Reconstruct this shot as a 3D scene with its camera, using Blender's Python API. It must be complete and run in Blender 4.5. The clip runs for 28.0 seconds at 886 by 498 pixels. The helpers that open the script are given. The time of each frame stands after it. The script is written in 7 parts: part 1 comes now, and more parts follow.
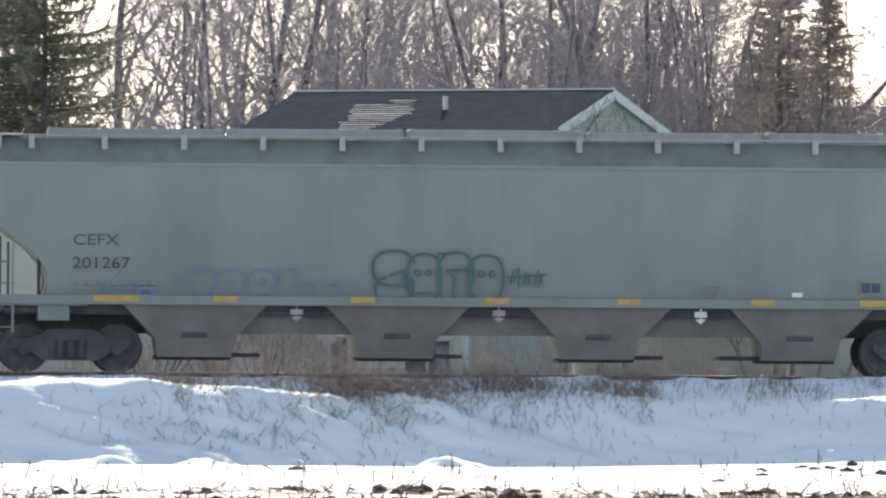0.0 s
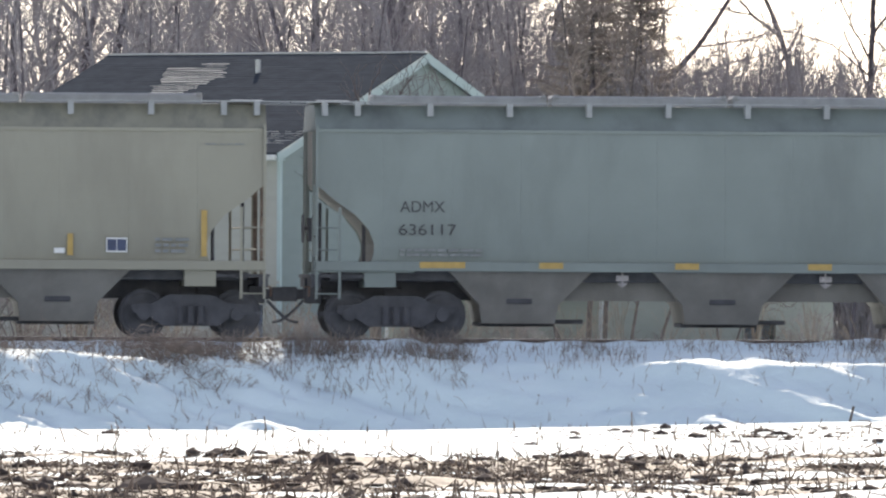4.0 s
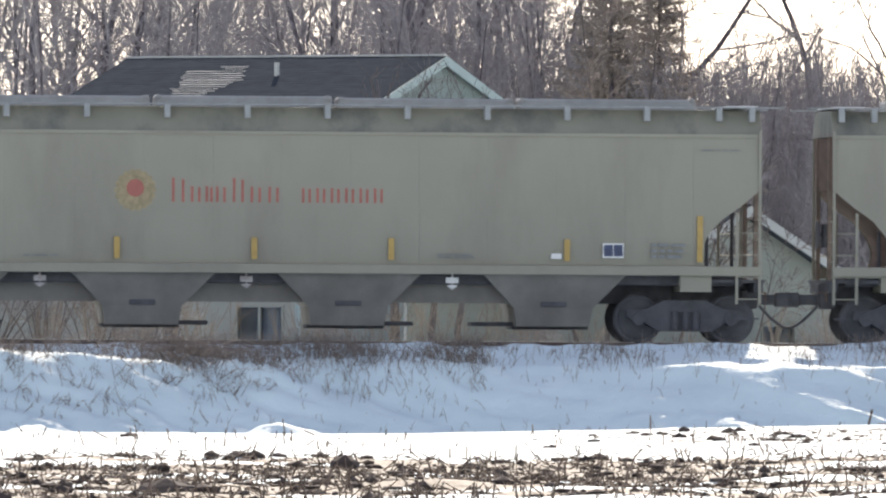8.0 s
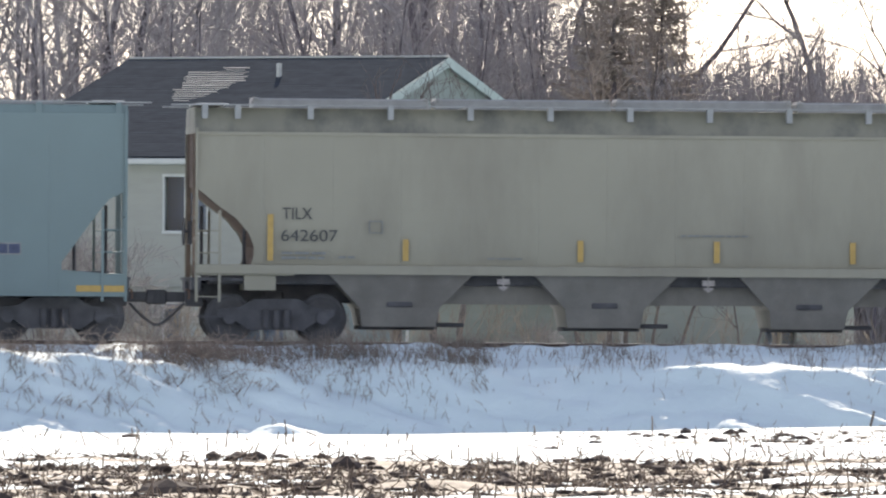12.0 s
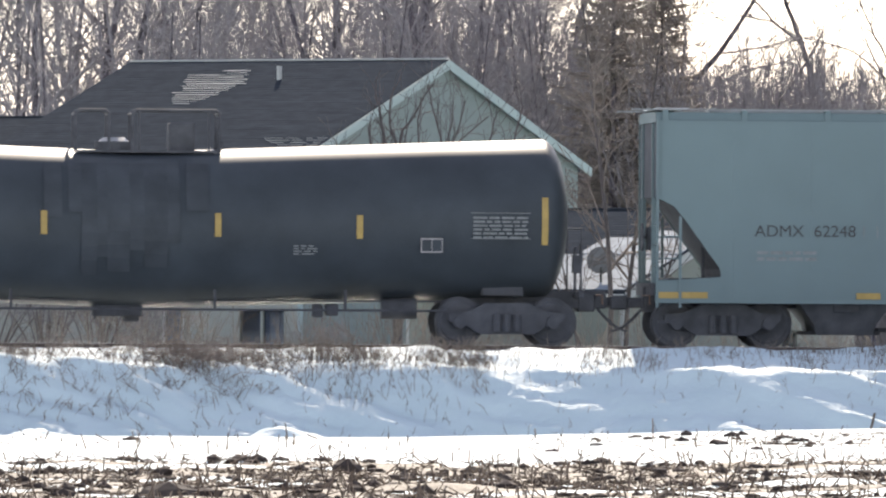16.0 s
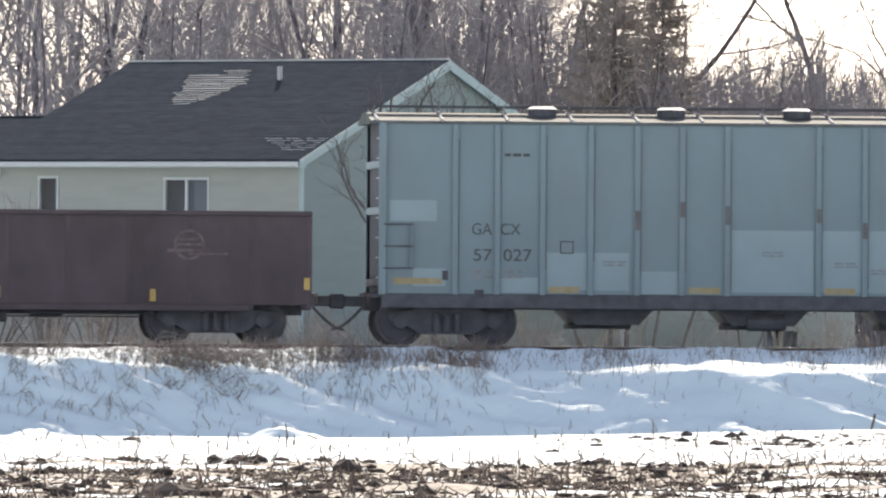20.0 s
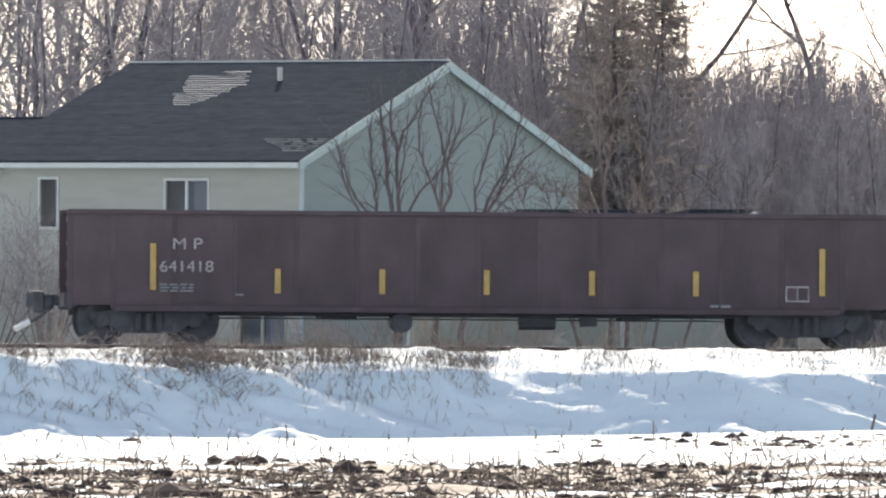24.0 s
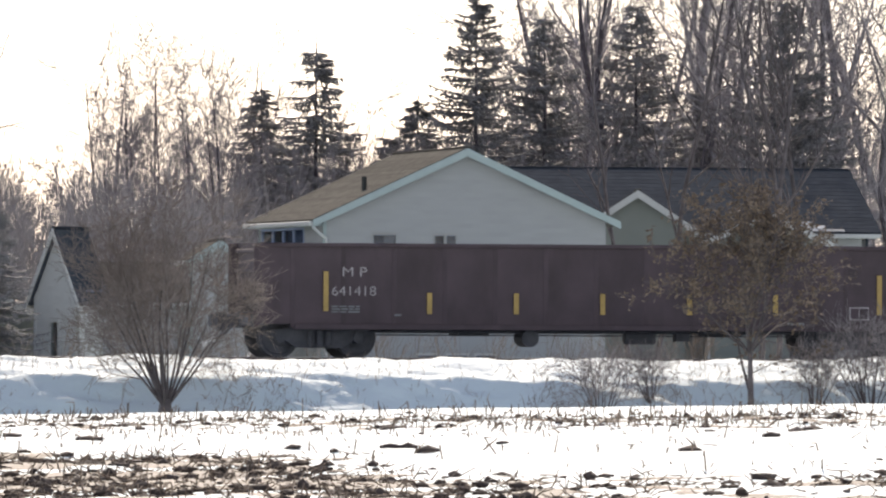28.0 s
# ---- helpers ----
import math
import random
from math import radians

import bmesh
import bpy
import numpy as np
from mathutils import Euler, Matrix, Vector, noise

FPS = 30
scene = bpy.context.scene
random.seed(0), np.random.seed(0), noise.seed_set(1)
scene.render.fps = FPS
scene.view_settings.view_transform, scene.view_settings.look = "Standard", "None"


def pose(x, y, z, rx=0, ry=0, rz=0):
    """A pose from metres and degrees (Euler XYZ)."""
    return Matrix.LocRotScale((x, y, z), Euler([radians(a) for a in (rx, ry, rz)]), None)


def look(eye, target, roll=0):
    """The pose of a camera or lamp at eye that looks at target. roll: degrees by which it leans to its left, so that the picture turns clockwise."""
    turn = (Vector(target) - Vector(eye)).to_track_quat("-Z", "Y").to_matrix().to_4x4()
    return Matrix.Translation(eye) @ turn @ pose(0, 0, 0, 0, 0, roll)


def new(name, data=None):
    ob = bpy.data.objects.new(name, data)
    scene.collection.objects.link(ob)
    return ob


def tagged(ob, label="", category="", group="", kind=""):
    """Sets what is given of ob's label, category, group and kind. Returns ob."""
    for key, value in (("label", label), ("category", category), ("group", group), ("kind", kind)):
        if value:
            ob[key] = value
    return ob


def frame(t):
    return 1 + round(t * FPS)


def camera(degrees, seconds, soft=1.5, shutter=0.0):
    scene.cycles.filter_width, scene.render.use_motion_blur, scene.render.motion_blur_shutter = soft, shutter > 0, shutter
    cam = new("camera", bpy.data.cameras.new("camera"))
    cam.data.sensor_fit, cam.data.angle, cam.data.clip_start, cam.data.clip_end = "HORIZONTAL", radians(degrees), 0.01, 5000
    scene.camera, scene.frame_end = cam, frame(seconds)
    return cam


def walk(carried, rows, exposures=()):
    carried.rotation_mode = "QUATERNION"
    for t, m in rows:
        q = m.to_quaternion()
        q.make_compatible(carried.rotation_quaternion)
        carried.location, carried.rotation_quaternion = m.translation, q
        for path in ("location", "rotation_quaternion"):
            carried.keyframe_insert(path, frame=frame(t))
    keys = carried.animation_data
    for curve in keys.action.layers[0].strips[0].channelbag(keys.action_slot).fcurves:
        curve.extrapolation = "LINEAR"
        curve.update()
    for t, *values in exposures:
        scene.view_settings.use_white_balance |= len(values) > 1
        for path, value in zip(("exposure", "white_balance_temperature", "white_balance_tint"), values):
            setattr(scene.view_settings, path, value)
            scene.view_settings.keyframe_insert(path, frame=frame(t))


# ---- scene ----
# Camera on a tripod beyond the field; it pans after the last car, then draws back.
LENS = math.degrees(2 * math.atan(784 / 18400))
cam = camera(LENS, 28.0, soft=2.25, shutter=0.1)
EYE = Vector((-17.431, -199.239, 2.7))
# seconds, bearing from +y to the right, elevation, roll (degrees), metres drawn back
PAN = [
    (0, 4.0863, 0.4028, 0.4, 0),
    (0.2, 4.4834, 0.4414, 0.4, 0),
    (0.5, 4.715, 0.3729, 0.4, 0),
    (1, 4.7987, 0.2835, 0.36, 0),
    (1.5, 4.7771, 0.2065, 0.41, 0),
    (2, 4.8737, 0.2025, 0.4, 0),
    (2.5, 4.988, 0.2033, 0.39, 0),
    (3, 5.0808, 0.2076, 0.37, 0),
    (3.5, 5.1231, 0.207, 0.33, 0),
    (5.5, 5.0602, 0.2159, 0.34, 0),
    (6, 5.0458, 0.2205, 0.36, 0),
    (6.5, 5.0337, 0.2182, 0.33, 0),
    (7, 5.0234, 0.2166, 0.37, 0),
    (8, 5.0146, 0.2231, 0.34, 0),
    (9, 5.009, 0.2261, 0.37, 0),
    (10, 5.009, 0.2261, 0.37, 0),
    (12, 5.0034, 0.2292, 0.42, 0),
    (14.5, 5.003, 0.237, 0.36, 0),
    (17, 5.0005, 0.2454, 0.35, 0),
    (18, 4.9992, 0.2416, 0.35, 0),
    (20, 4.9983, 0.246, 0.4, 0),
    (22.5, 4.9983, 0.2504, 0.37, 0),
    (24, 4.9976, 0.2507, 0.39, 0),
    (24.5, 4.9974, 0.2451, 0.43, 0),
    (25, 4.9217, 0.247, 0.29, 0),
    (25.5, 5.112, 0.2387, 0.43, 0),
    (25.8, 5.7664, 0.2638, 0.56, 0),
    (26, 6.5729, 0.3065, 0.71, 0),
    (26.2, 7.3246, 0.3183, 0.7, 0),
    (26.5, 8.4921, 0.3498, 0.7, 0),
    (26.8, 8.6849, 0.3505, 0.66, 0),
    (27, 9.4925, 0.3708, 0.59, 0),
    (27.2, 10.3598, 0.3675, 0.63, 3.09),
    (27.35, 10.9297, 0.3653, 0.66, 8.15),
    (27.5, 11.4417, 0.3667, 0.69, 13.42),
    (27.6, 11.6846, 0.3537, 0.58, 17.0),
    (27.7, 11.8334, 0.4083, 0.48, 20.63),
    (27.8, 11.9964, 0.397, 0.41, 24.29),
    (27.9, 12.1204, 0.425, 0.35, 27.98),
    (28, 12.2261, 0.4139, 0.29, 31.7),
]


def view(bearing, up, roll, back):
    b, u = radians(bearing), radians(up)
    way = Vector((math.sin(b) * math.cos(u), math.cos(b) * math.cos(u), math.sin(u)))
    eye = EYE - back * way
    return look(eye, eye + way * 100, roll)


walk(cam, [(t, view(b, u, r, back)) for t, b, u, r, back in PAN], [(0, 0.60, 7300, 12), (25.5, 0.60, 7300, 12), (26, 0.40, 7250, 12), (27, 0.16, 7300, 13), (28, 0.24, 7450, 14)])

# ---- light: winter sun behind the train, clear pale sky ----
SUN_UP, SUN_RIGHT = radians(35.6), radians(9)
world = bpy.data.worlds.new("sky")
scene.world = world
world.use_nodes = True
wt = world.node_tree
sky = wt.nodes.new("ShaderNodeTexSky")
sky.sky_type = "NISHITA"
sky.sun_disc = False
sky.sun_elevation = SUN_UP
sky.sun_rotation = SUN_RIGHT
sky.air_density, sky.dust_density, sky.ozone_density = 1.0, 0.5, 1.0
wt.nodes["Background"].inputs["Strength"].default_value = 0.15
thin_cloud = wt.nodes.new("ShaderNodeHueSaturation")
thin_cloud.inputs["Saturation"].default_value = 0.6
wt.links.new(sky.outputs["Color"], thin_cloud.inputs["Color"])
tint = wt.nodes.new("ShaderNodeMix")
tint.data_type, tint.blend_type = "RGBA", "MULTIPLY"
tint.inputs["Factor"].default_value = 1.0
tint.inputs["B"].default_value = (0.965, 0.985, 1.11, 1)
wt.links.new(thin_cloud.outputs["Color"], tint.inputs["A"])
wt.links.new(tint.outputs["Result"], wt.nodes["Background"].inputs["Color"])
sun_data = bpy.data.lights.new("sun", "SUN")
sun_data.energy, sun_data.angle, sun_data.color = 5.0, radians(0.6), (1.0, 0.94, 0.86)
sun = new("sun", sun_data)
sun.matrix_world = look((0, 0, 0), (-math.sin(SUN_RIGHT) * math.cos(SUN_UP), -math.cos(SUN_RIGHT) * math.cos(SUN_UP), -math.sin(SUN_UP)))


# ---- materials ----
def material(name, colour, rough=0.7, metal=0.0, spread=0.12, scale=3.0, bump=0.1, fine=60.0, stain=None, stain_amount=0.0, stain_scale=(1, 1, 1), spec=0.5, island=0.0, along=False):
    m = bpy.data.materials.new(name)
    m.use_nodes = True
    n, l = m.node_tree.nodes, m.node_tree.links
    b = n["Principled BSDF"]
    b.inputs["Roughness"].default_value, b.inputs["Metallic"].default_value = rough, metal
    b.inputs["Specular IOR Level"].default_value = spec
    tc = n.new("ShaderNodeTexCoord")
    big = n.new("ShaderNodeTexNoise")
    big.inputs["Scale"].default_value, big.inputs["Detail"].default_value = scale, 6
    small = n.new("ShaderNodeTexNoise")
    small.inputs["Scale"].default_value, small.inputs["Detail"].default_value = fine, 3
    who = n.new("ShaderNodeObjectInfo")
    far = n.new("ShaderNodeVectorMath")
    far.operation, far.inputs[1].default_value = "SCALE", (0, 0, 0)
    one = n.new("ShaderNodeCombineXYZ")
    for k in range(3):
        l.new(who.outputs["Random"], one.inputs[k])
    # sheets of one wagon carry their place along it in their object colour, so stains run on from sheet to sheet
    l.new(who.outputs["Color"] if along else one.outputs[0], far.inputs[0])
    far.inputs["Scale"].default_value = 41.0
    place = n.new("ShaderNodeVectorMath")
    l.new(tc.outputs["Object"], place.inputs[0])
    l.new(far.outputs[0], place.inputs[1])
    for x in (big, small):
        l.new(place.outputs[0], x.inputs["Vector"])
    mix = n.new("ShaderNodeMath")
    mix.operation = "ADD"
    half = n.new("ShaderNodeMath")
    half.operation, half.inputs[1].default_value = "MULTIPLY", 0.4
    l.new(small.outputs["Fac"], half.inputs[0])
    l.new(big.outputs["Fac"], mix.inputs[0])
    l.new(half.outputs[0], mix.inputs[1])
    ramp = n.new("ShaderNodeValToRGB")
    lo, hi = [max(0, c * (1 - spread * 1.6)) for c in colour], [min(1, c * (1 + spread * 1.6)) for c in colour]
    ramp.color_ramp.elements[0].position, ramp.color_ramp.elements[1].position = 0.35, 1.05
    ramp.color_ramp.elements[0].color, ramp.color_ramp.elements[1].color = (*lo, 1), (*hi, 1)
    l.new(mix.outputs[0], ramp.inputs["Fac"])
    out = ramp.outputs["Color"]
    if island:
        oi = n.new("ShaderNodeObjectInfo")
        geo = n.new("ShaderNodeNewGeometry")
        add = n.new("ShaderNodeMath")
        l.new(oi.outputs["Random"], add.inputs[0])
        l.new(geo.outputs["Random Per Island"], add.inputs[1])
        hs = n.new("ShaderNodeHueSaturation")
        mr = n.new("ShaderNodeMapRange")
        mr.inputs[2].default_value, mr.inputs[3].default_value, mr.inputs[4].default_value = 2, 1 - island, 1 + island
        l.new(add.outputs[0], mr.inputs[0])
        l.new(mr.outputs[0], hs.inputs["Value"])
        l.new(out, hs.inputs["Color"])
        out = hs.outputs["Color"]
    if stain:
        mp = n.new("ShaderNodeMapping")
        mp.inputs["Scale"].default_value = stain_scale
        l.new(place.outputs[0], mp.inputs["Vector"])
        sn = n.new("ShaderNodeTexNoise")
        sn.inputs["Scale"].default_value, sn.inputs["Detail"].default_value, sn.inputs["Roughness"].default_value = 1.0, 7, 0.65
        l.new(mp.outputs["Vector"], sn.inputs["Vector"])
        mr = n.new("ShaderNodeMapRange")
        mr.inputs[1].default_value, mr.inputs[2].default_value, mr.inputs[4].default_value = 0.48, 0.72, stain_amount
        l.new(sn.outputs["Fac"], mr.inputs[0])
        mx = n.new("ShaderNodeMix")
        mx.data_type = "RGBA"
        l.new(mr.outputs[0], mx.inputs["Factor"])
        l.new(out, mx.inputs["A"])
        mx.inputs["B"].default_value = (*stain, 1)
        out = mx.outputs["Result"]
    l.new(out, b.inputs["Base Color"])
    if bump:
        bp = n.new("ShaderNodeBump")
        bp.inputs["Strength"].default_value, bp.inputs["Distance"].default_value = bump, 0.02
        l.new(mix.outputs[0], bp.inputs["Height"])
        l.new(bp.outputs["Normal"], b.inputs["Normal"])
    return m


M = {
    "tie": material("tie", (0.07, 0.05, 0.04), 0.9, spread=0.2, bump=0.3),
    "rail": material("rail", (0.075, 0.052, 0.048), 0.45, 0.6, spread=0.2, bump=0.1),
    "rail_head": material("rail_head", (0.55, 0.53, 0.52), 0.3, 0.9, spread=0.1, bump=0.05),
    "hopper_grey": material("hopper_grey", (0.195, 0.227, 0.213), 0.55, spread=0.09, scale=0.6, bump=0.03, stain=(0.12, 0.135, 0.13), stain_amount=0.5, stain_scale=(0.55, 1.1, 0.14), along=True),
    "hopper_tan": material("hopper_tan", (0.28, 0.268, 0.213), 0.55, spread=0.05, scale=0.6, bump=0.03, stain=(0.18, 0.163, 0.132), stain_amount=0.6, stain_scale=(0.5, 1.0, 0.13), along=True),
    "hopper_blue": material("hopper_blue", (0.15, 0.21, 0.217), 0.5, spread=0.05, scale=0.6, bump=0.03, stain=(0.13, 0.17, 0.18), stain_amount=0.25, stain_scale=(0.8, 0.8, 0.2), along=True),
    "eave_tan": material("eave_tan", (0.235, 0.228, 0.185), 0.6, spread=0.1, scale=1.5, bump=0.04, stain=(0.07, 0.075, 0.078), stain_amount=0.85, stain_scale=(0.9, 0.9, 0.5)),
    "eave_grey": material("eave_grey", (0.17, 0.20, 0.195), 0.6, spread=0.1, scale=1.5, bump=0.04, stain=(0.08, 0.09, 0.095), stain_amount=0.8, stain_scale=(0.7, 0.7, 0.5)),
    "box_blue": material("box_blue", (0.180, 0.238, 0.250), 0.6, spread=0.06, scale=0.8, bump=0.04, stain=(0.185, 0.187, 0.18), stain_amount=0.35, stain_scale=(1.6, 1.6, 0.35)),
    "patch_blue": material("patch_blue", (0.25, 0.32, 0.33), 0.6, spread=0.04, scale=1.2, bump=0.02),
    "tank_black": material("tank_black", (0.058, 0.067, 0.076), 0.42, spec=0.16, spread=0.25, scale=0.7, bump=0.02, stain=(0.056, 0.062, 0.07), stain_amount=0.35, stain_scale=(0.5, 0.5, 0.3)),
    "gon_red": material("gon_red", (0.078, 0.055, 0.060), 0.75, spread=0.18, scale=1.2, bump=0.1, stain=(0.04, 0.028, 0.027), stain_amount=0.7, stain_scale=(0.8, 0.8, 0.3)),
    "rust": material("rust", (0.14, 0.085, 0.06), 0.85, spread=0.3, scale=5, bump=0.2),
    "rust_tan": material("rust_tan", (0.2, 0.15, 0.115), 0.8, spread=0.3, scale=5, bump=0.1),
    "tank_dull": material("tank_dull", (0.062, 0.069, 0.077), 0.5, spec=0.16, spread=0.2, scale=1.5, bump=0.02),
    # grey for the ribs' painted shade lines, with rust for streaks
    "rust_and_shade": material("rust_and_shade", (0.125, 0.125, 0.125), 0.8, spread=0.3, scale=3, bump=0.05, stain=(0.13, 0.085, 0.07), stain_amount=0.7, stain_scale=(2, 2, 2)),
    "yellow_worn": material("yellow_worn", (0.34, 0.26, 0.13), 0.6, spread=0.15, scale=6, bump=0.02, stain=(0.24, 0.27, 0.26), stain_amount=0.8, stain_scale=(3, 3, 3)),
    "under": material("under", (0.08, 0.08, 0.088), 0.8, spread=0.3, scale=3, bump=0.15),
    "pocket_grey": material("pocket_grey", (0.205, 0.193, 0.175), 0.7, spread=0.2, scale=1.5, bump=0.06, stain=(0.14, 0.125, 0.11), stain_amount=0.6, stain_scale=(1, 1, 0.5)),
    "yellow": material("yellow", (0.44, 0.29, 0.085), 0.5, spread=0.12, scale=6, bump=0.02),
    "white": material("white", (0.72, 0.72, 0.70), 0.6, spread=0.08, scale=6, bump=0.02),
    "ink": material("ink", (0.055, 0.057, 0.06), 0.6, spread=0.2, scale=8, bump=0),
    "end_dark": material("end_dark", (0.10, 0.10, 0.115), 0.8, spread=0.25, scale=2, bump=0.1, stain=(0.06, 0.045, 0.04), stain_amount=0.6, stain_scale=(1, 1, 0.3)),
    "print_dim": material("print_dim", (0.11, 0.115, 0.115), 0.6, spread=0.3, scale=8, bump=0),
    "dish_grey": material("dish_grey", (0.16, 0.16, 0.165), 0.6, spread=0.1, scale=4, bump=0.02),
    "ink_pale": material("ink_pale", (0.2, 0.21, 0.21), 0.6, spread=0.2, scale=8, bump=0),
    "logo_red": material("logo_red", (0.36, 0.115, 0.09), 0.6, spread=0.15, scale=4, bump=0),
    "logo_gold": material("logo_gold", (0.30, 0.24, 0.14), 0.6, spread=0.25, scale=8, bump=0),
    "paint_green": material("paint_green", (0.05, 0.115, 0.11), 0.6, spread=0.2, scale=5, bump=0),
    "paint_blue": material("paint_blue", (0.11, 0.18, 0.30), 0.6, spread=0.25, scale=5, bump=0),
    "plate_blue": material("plate_blue", (0.05, 0.065, 0.12), 0.6, spread=0.2, scale=8, bump=0),
    "letter_yellow": material("letter_yellow", (0.72, 0.55, 0.16), 0.6, spread=0.2, scale=9, bump=0),
    "letter_white": material("letter_white", (0.36, 0.33, 0.32), 0.7, spread=0.25, scale=14, bump=0),
    "hatch_grey": material("hatch_grey", (0.30, 0.31, 0.31), 0.7, spread=0.12, scale=4, bump=0.05),
    "weed_dark": material("weed_dark", (0.2, 0.165, 0.14), 0.9, spread=0.3, scale=5, bump=0.05, island=0.4),
    "steel": material("steel", (0.42, 0.42, 0.42), 0.45, 0.5, spread=0.2, scale=6, bump=0.05),
    "siding_cream": material("siding_cream", (0.345, 0.345, 0.30), 0.65, spread=0.05, scale=1.2, bump=0.05),
    "siding_aqua": material("siding_aqua", (0.2, 0.243, 0.23), 0.65, spread=0.05, scale=1.2, bump=0.05),
    "siding_white": material("siding_white", (0.35, 0.36, 0.35), 0.65, spread=0.05, scale=1.2, bump=0.05),
    "trim": material("trim", (0.52, 0.53, 0.50), 0.6, spread=0.05, scale=3, bump=0.02),
    "trim_aqua": material("trim_aqua", (0.34, 0.42, 0.405), 0.6, spread=0.05, scale=3, bump=0.02),
    "shingle": material("shingle", (0.054, 0.062, 0.073), 0.95, spec=0.0, spread=0.14, scale=2.5, bump=0.3, fine=30, island=0.1),
    "shingle_tan": material("shingle_tan", (0.13, 0.125, 0.113), 0.95, spec=0.0, spread=0.2, scale=2.5, bump=0.4, fine=30, island=0.2),
    "bark": material("bark", (0.098, 0.085, 0.096), 0.9, spread=0.3, scale=4, bump=0.4, fine=30, island=0.25),
    "twig": material("twig", (0.262, 0.242, 0.253), 0.9, spread=0.3, scale=3, bump=0.1, island=0.3),
    "brush_dark": material("brush_dark", (0.218, 0.2, 0.206), 0.9, spread=0.3, scale=3, bump=0.1, island=0.35),
    "twig_red": material("twig_red", (0.18, 0.148, 0.132), 0.9, spread=0.3, scale=3, bump=0.1, island=0.3),
    "limb": material("limb", (0.10, 0.085, 0.085), 0.9, spread=0.3, scale=4, bump=0.3, fine=30, island=0.25),
    "brush_brown": material("brush_brown", (0.215, 0.178, 0.158), 0.9, spread=0.3, scale=4, bump=0.1, island=0.35),
    # roof snow with blue-grey shade put into its colour
    "snow_shaded": material("snow_shaded", (0.25, 0.29, 0.33), 0.8, spread=0.2, scale=2.0, bump=0.3, fine=12, spec=0.1, stain=(0.15, 0.165, 0.185), stain_amount=0.7, stain_scale=(1.2, 1.2, 1.2)),
    "needle_olive": material("needle_olive", (0.125, 0.13, 0.095), 0.85, spread=0.35, scale=3, bump=0.1, island=0.4),
    "snow_thin": material("snow_thin", (0.80, 0.80, 0.77), 0.8, spread=0.12, scale=2.5, bump=0.3, fine=14, spec=0.0),
    "needle_brown": material("needle_brown", (0.29, 0.25, 0.22), 0.9, spread=0.3, scale=3, bump=0.1, island=0.35),
    "roof_zinc": material("roof_zinc", (0.13, 0.14, 0.13), 0.75, spread=0.2, scale=2, bump=0.05, spec=0.1),
    "brush_grey": material("brush_grey", (0.284, 0.264, 0.268), 0.9, spread=0.3, scale=3, bump=0.1, island=0.3),
    "faded_paint": material("faded_paint", (0.125, 0.09, 0.088), 0.8, spread=0.4, scale=7, bump=0),
    "needle": material("needle", (0.195, 0.192, 0.195), 0.85, spread=0.35, scale=3, bump=0.1, island=0.4),
    "dead_leaf": material("dead_leaf", (0.2, 0.15, 0.108), 0.9, spread=0.3, scale=4, bump=0.1, island=0.4),
    "grass_dry": material("grass_dry", (0.24, 0.198, 0.17), 0.9, spread=0.3, scale=5, bump=0.05, island=0.4),
    "stubble": material("stubble", (0.195, 0.145, 0.11), 0.9, spread=0.35, scale=8, bump=0.1, island=0.5),
    "soil": material("soil", (0.07, 0.053, 0.046), 0.95, spread=0.35, scale=3, bump=0.6, fine=20, island=0.3),
    "lamp_black": material("lamp_black", (0.02, 0.025, 0.023), 0.5, spread=0.2, bump=0.03),
    "post_wood": material("post_wood", (0.1, 0.075, 0.06), 0.9, spread=0.25, bump=0.2),
}


# ---- building helpers ----
def part(name, bm, mat, parent=None, label="", smooth=False):
    me = bpy.data.meshes.new(name)
    bm.to_mesh(me)
    bm.free()
    return part_mesh(name, me, mat, parent, label, smooth)


def part_mesh(name, me, mat, parent=None, label="", smooth=False):
    me.materials.append(M[mat] if isinstance(mat, str) else mat)
    if smooth:
        me.polygons.foreach_set("use_smooth", [True] * len(me.polygons))
    ob = new(name, me)
    if parent is not None:
        ob.parent = parent
    if label:
        tagged(ob, label)
    return ob


def shared(name, me, parent, m):
    ob = new(name, me)
    ob.parent = parent
    ob.matrix_basis = m
    return ob


def mesh_of(name, verts, faces, mat=None):
    me = bpy.data.meshes.new(name)
    me.from_pydata(verts, [], faces)
    me.update()
    if mat:
        me.materials.append(M[mat])
    return me


def box(bm, x0, x1, y0, y1, z0, z1, bevel=0.0):
    g = bmesh.ops.create_cube(bm, size=1.0, matrix=Matrix.LocRotScale(((x0 + x1) / 2, (y0 + y1) / 2, (z0 + z1) / 2), None, (abs(x1 - x0), abs(y1 - y0), abs(z1 - z0))))
    if bevel:
        es = list({e for v in g["verts"] for e in v.link_edges})
        bmesh.ops.bevel(bm, geom=es, offset=bevel, segments=1, affect="EDGES")
    return bm


def boxes(*rows, bevel=0.0):
    bm = bmesh.new()
    for r in rows:
        box(bm, *r, bevel=bevel)
    return bm


def prism(bm, outline, y0, y1):
    """A solid whose outline in x, z runs from y0 to y1."""
    a = [bm.verts.new((x, y0, z)) for x, z in outline]
    b = [bm.verts.new((x, y1, z)) for x, z in outline]
    k = len(outline)
    bm.faces.new(a)
    bm.faces.new(b[::-1])
    for i in range(k):
        j = (i + 1) % k
        bm.faces.new((a[j], a[i], b[i], b[j]))
    bmesh.ops.recalc_face_normals(bm, faces=bm.faces[:])
    return bm


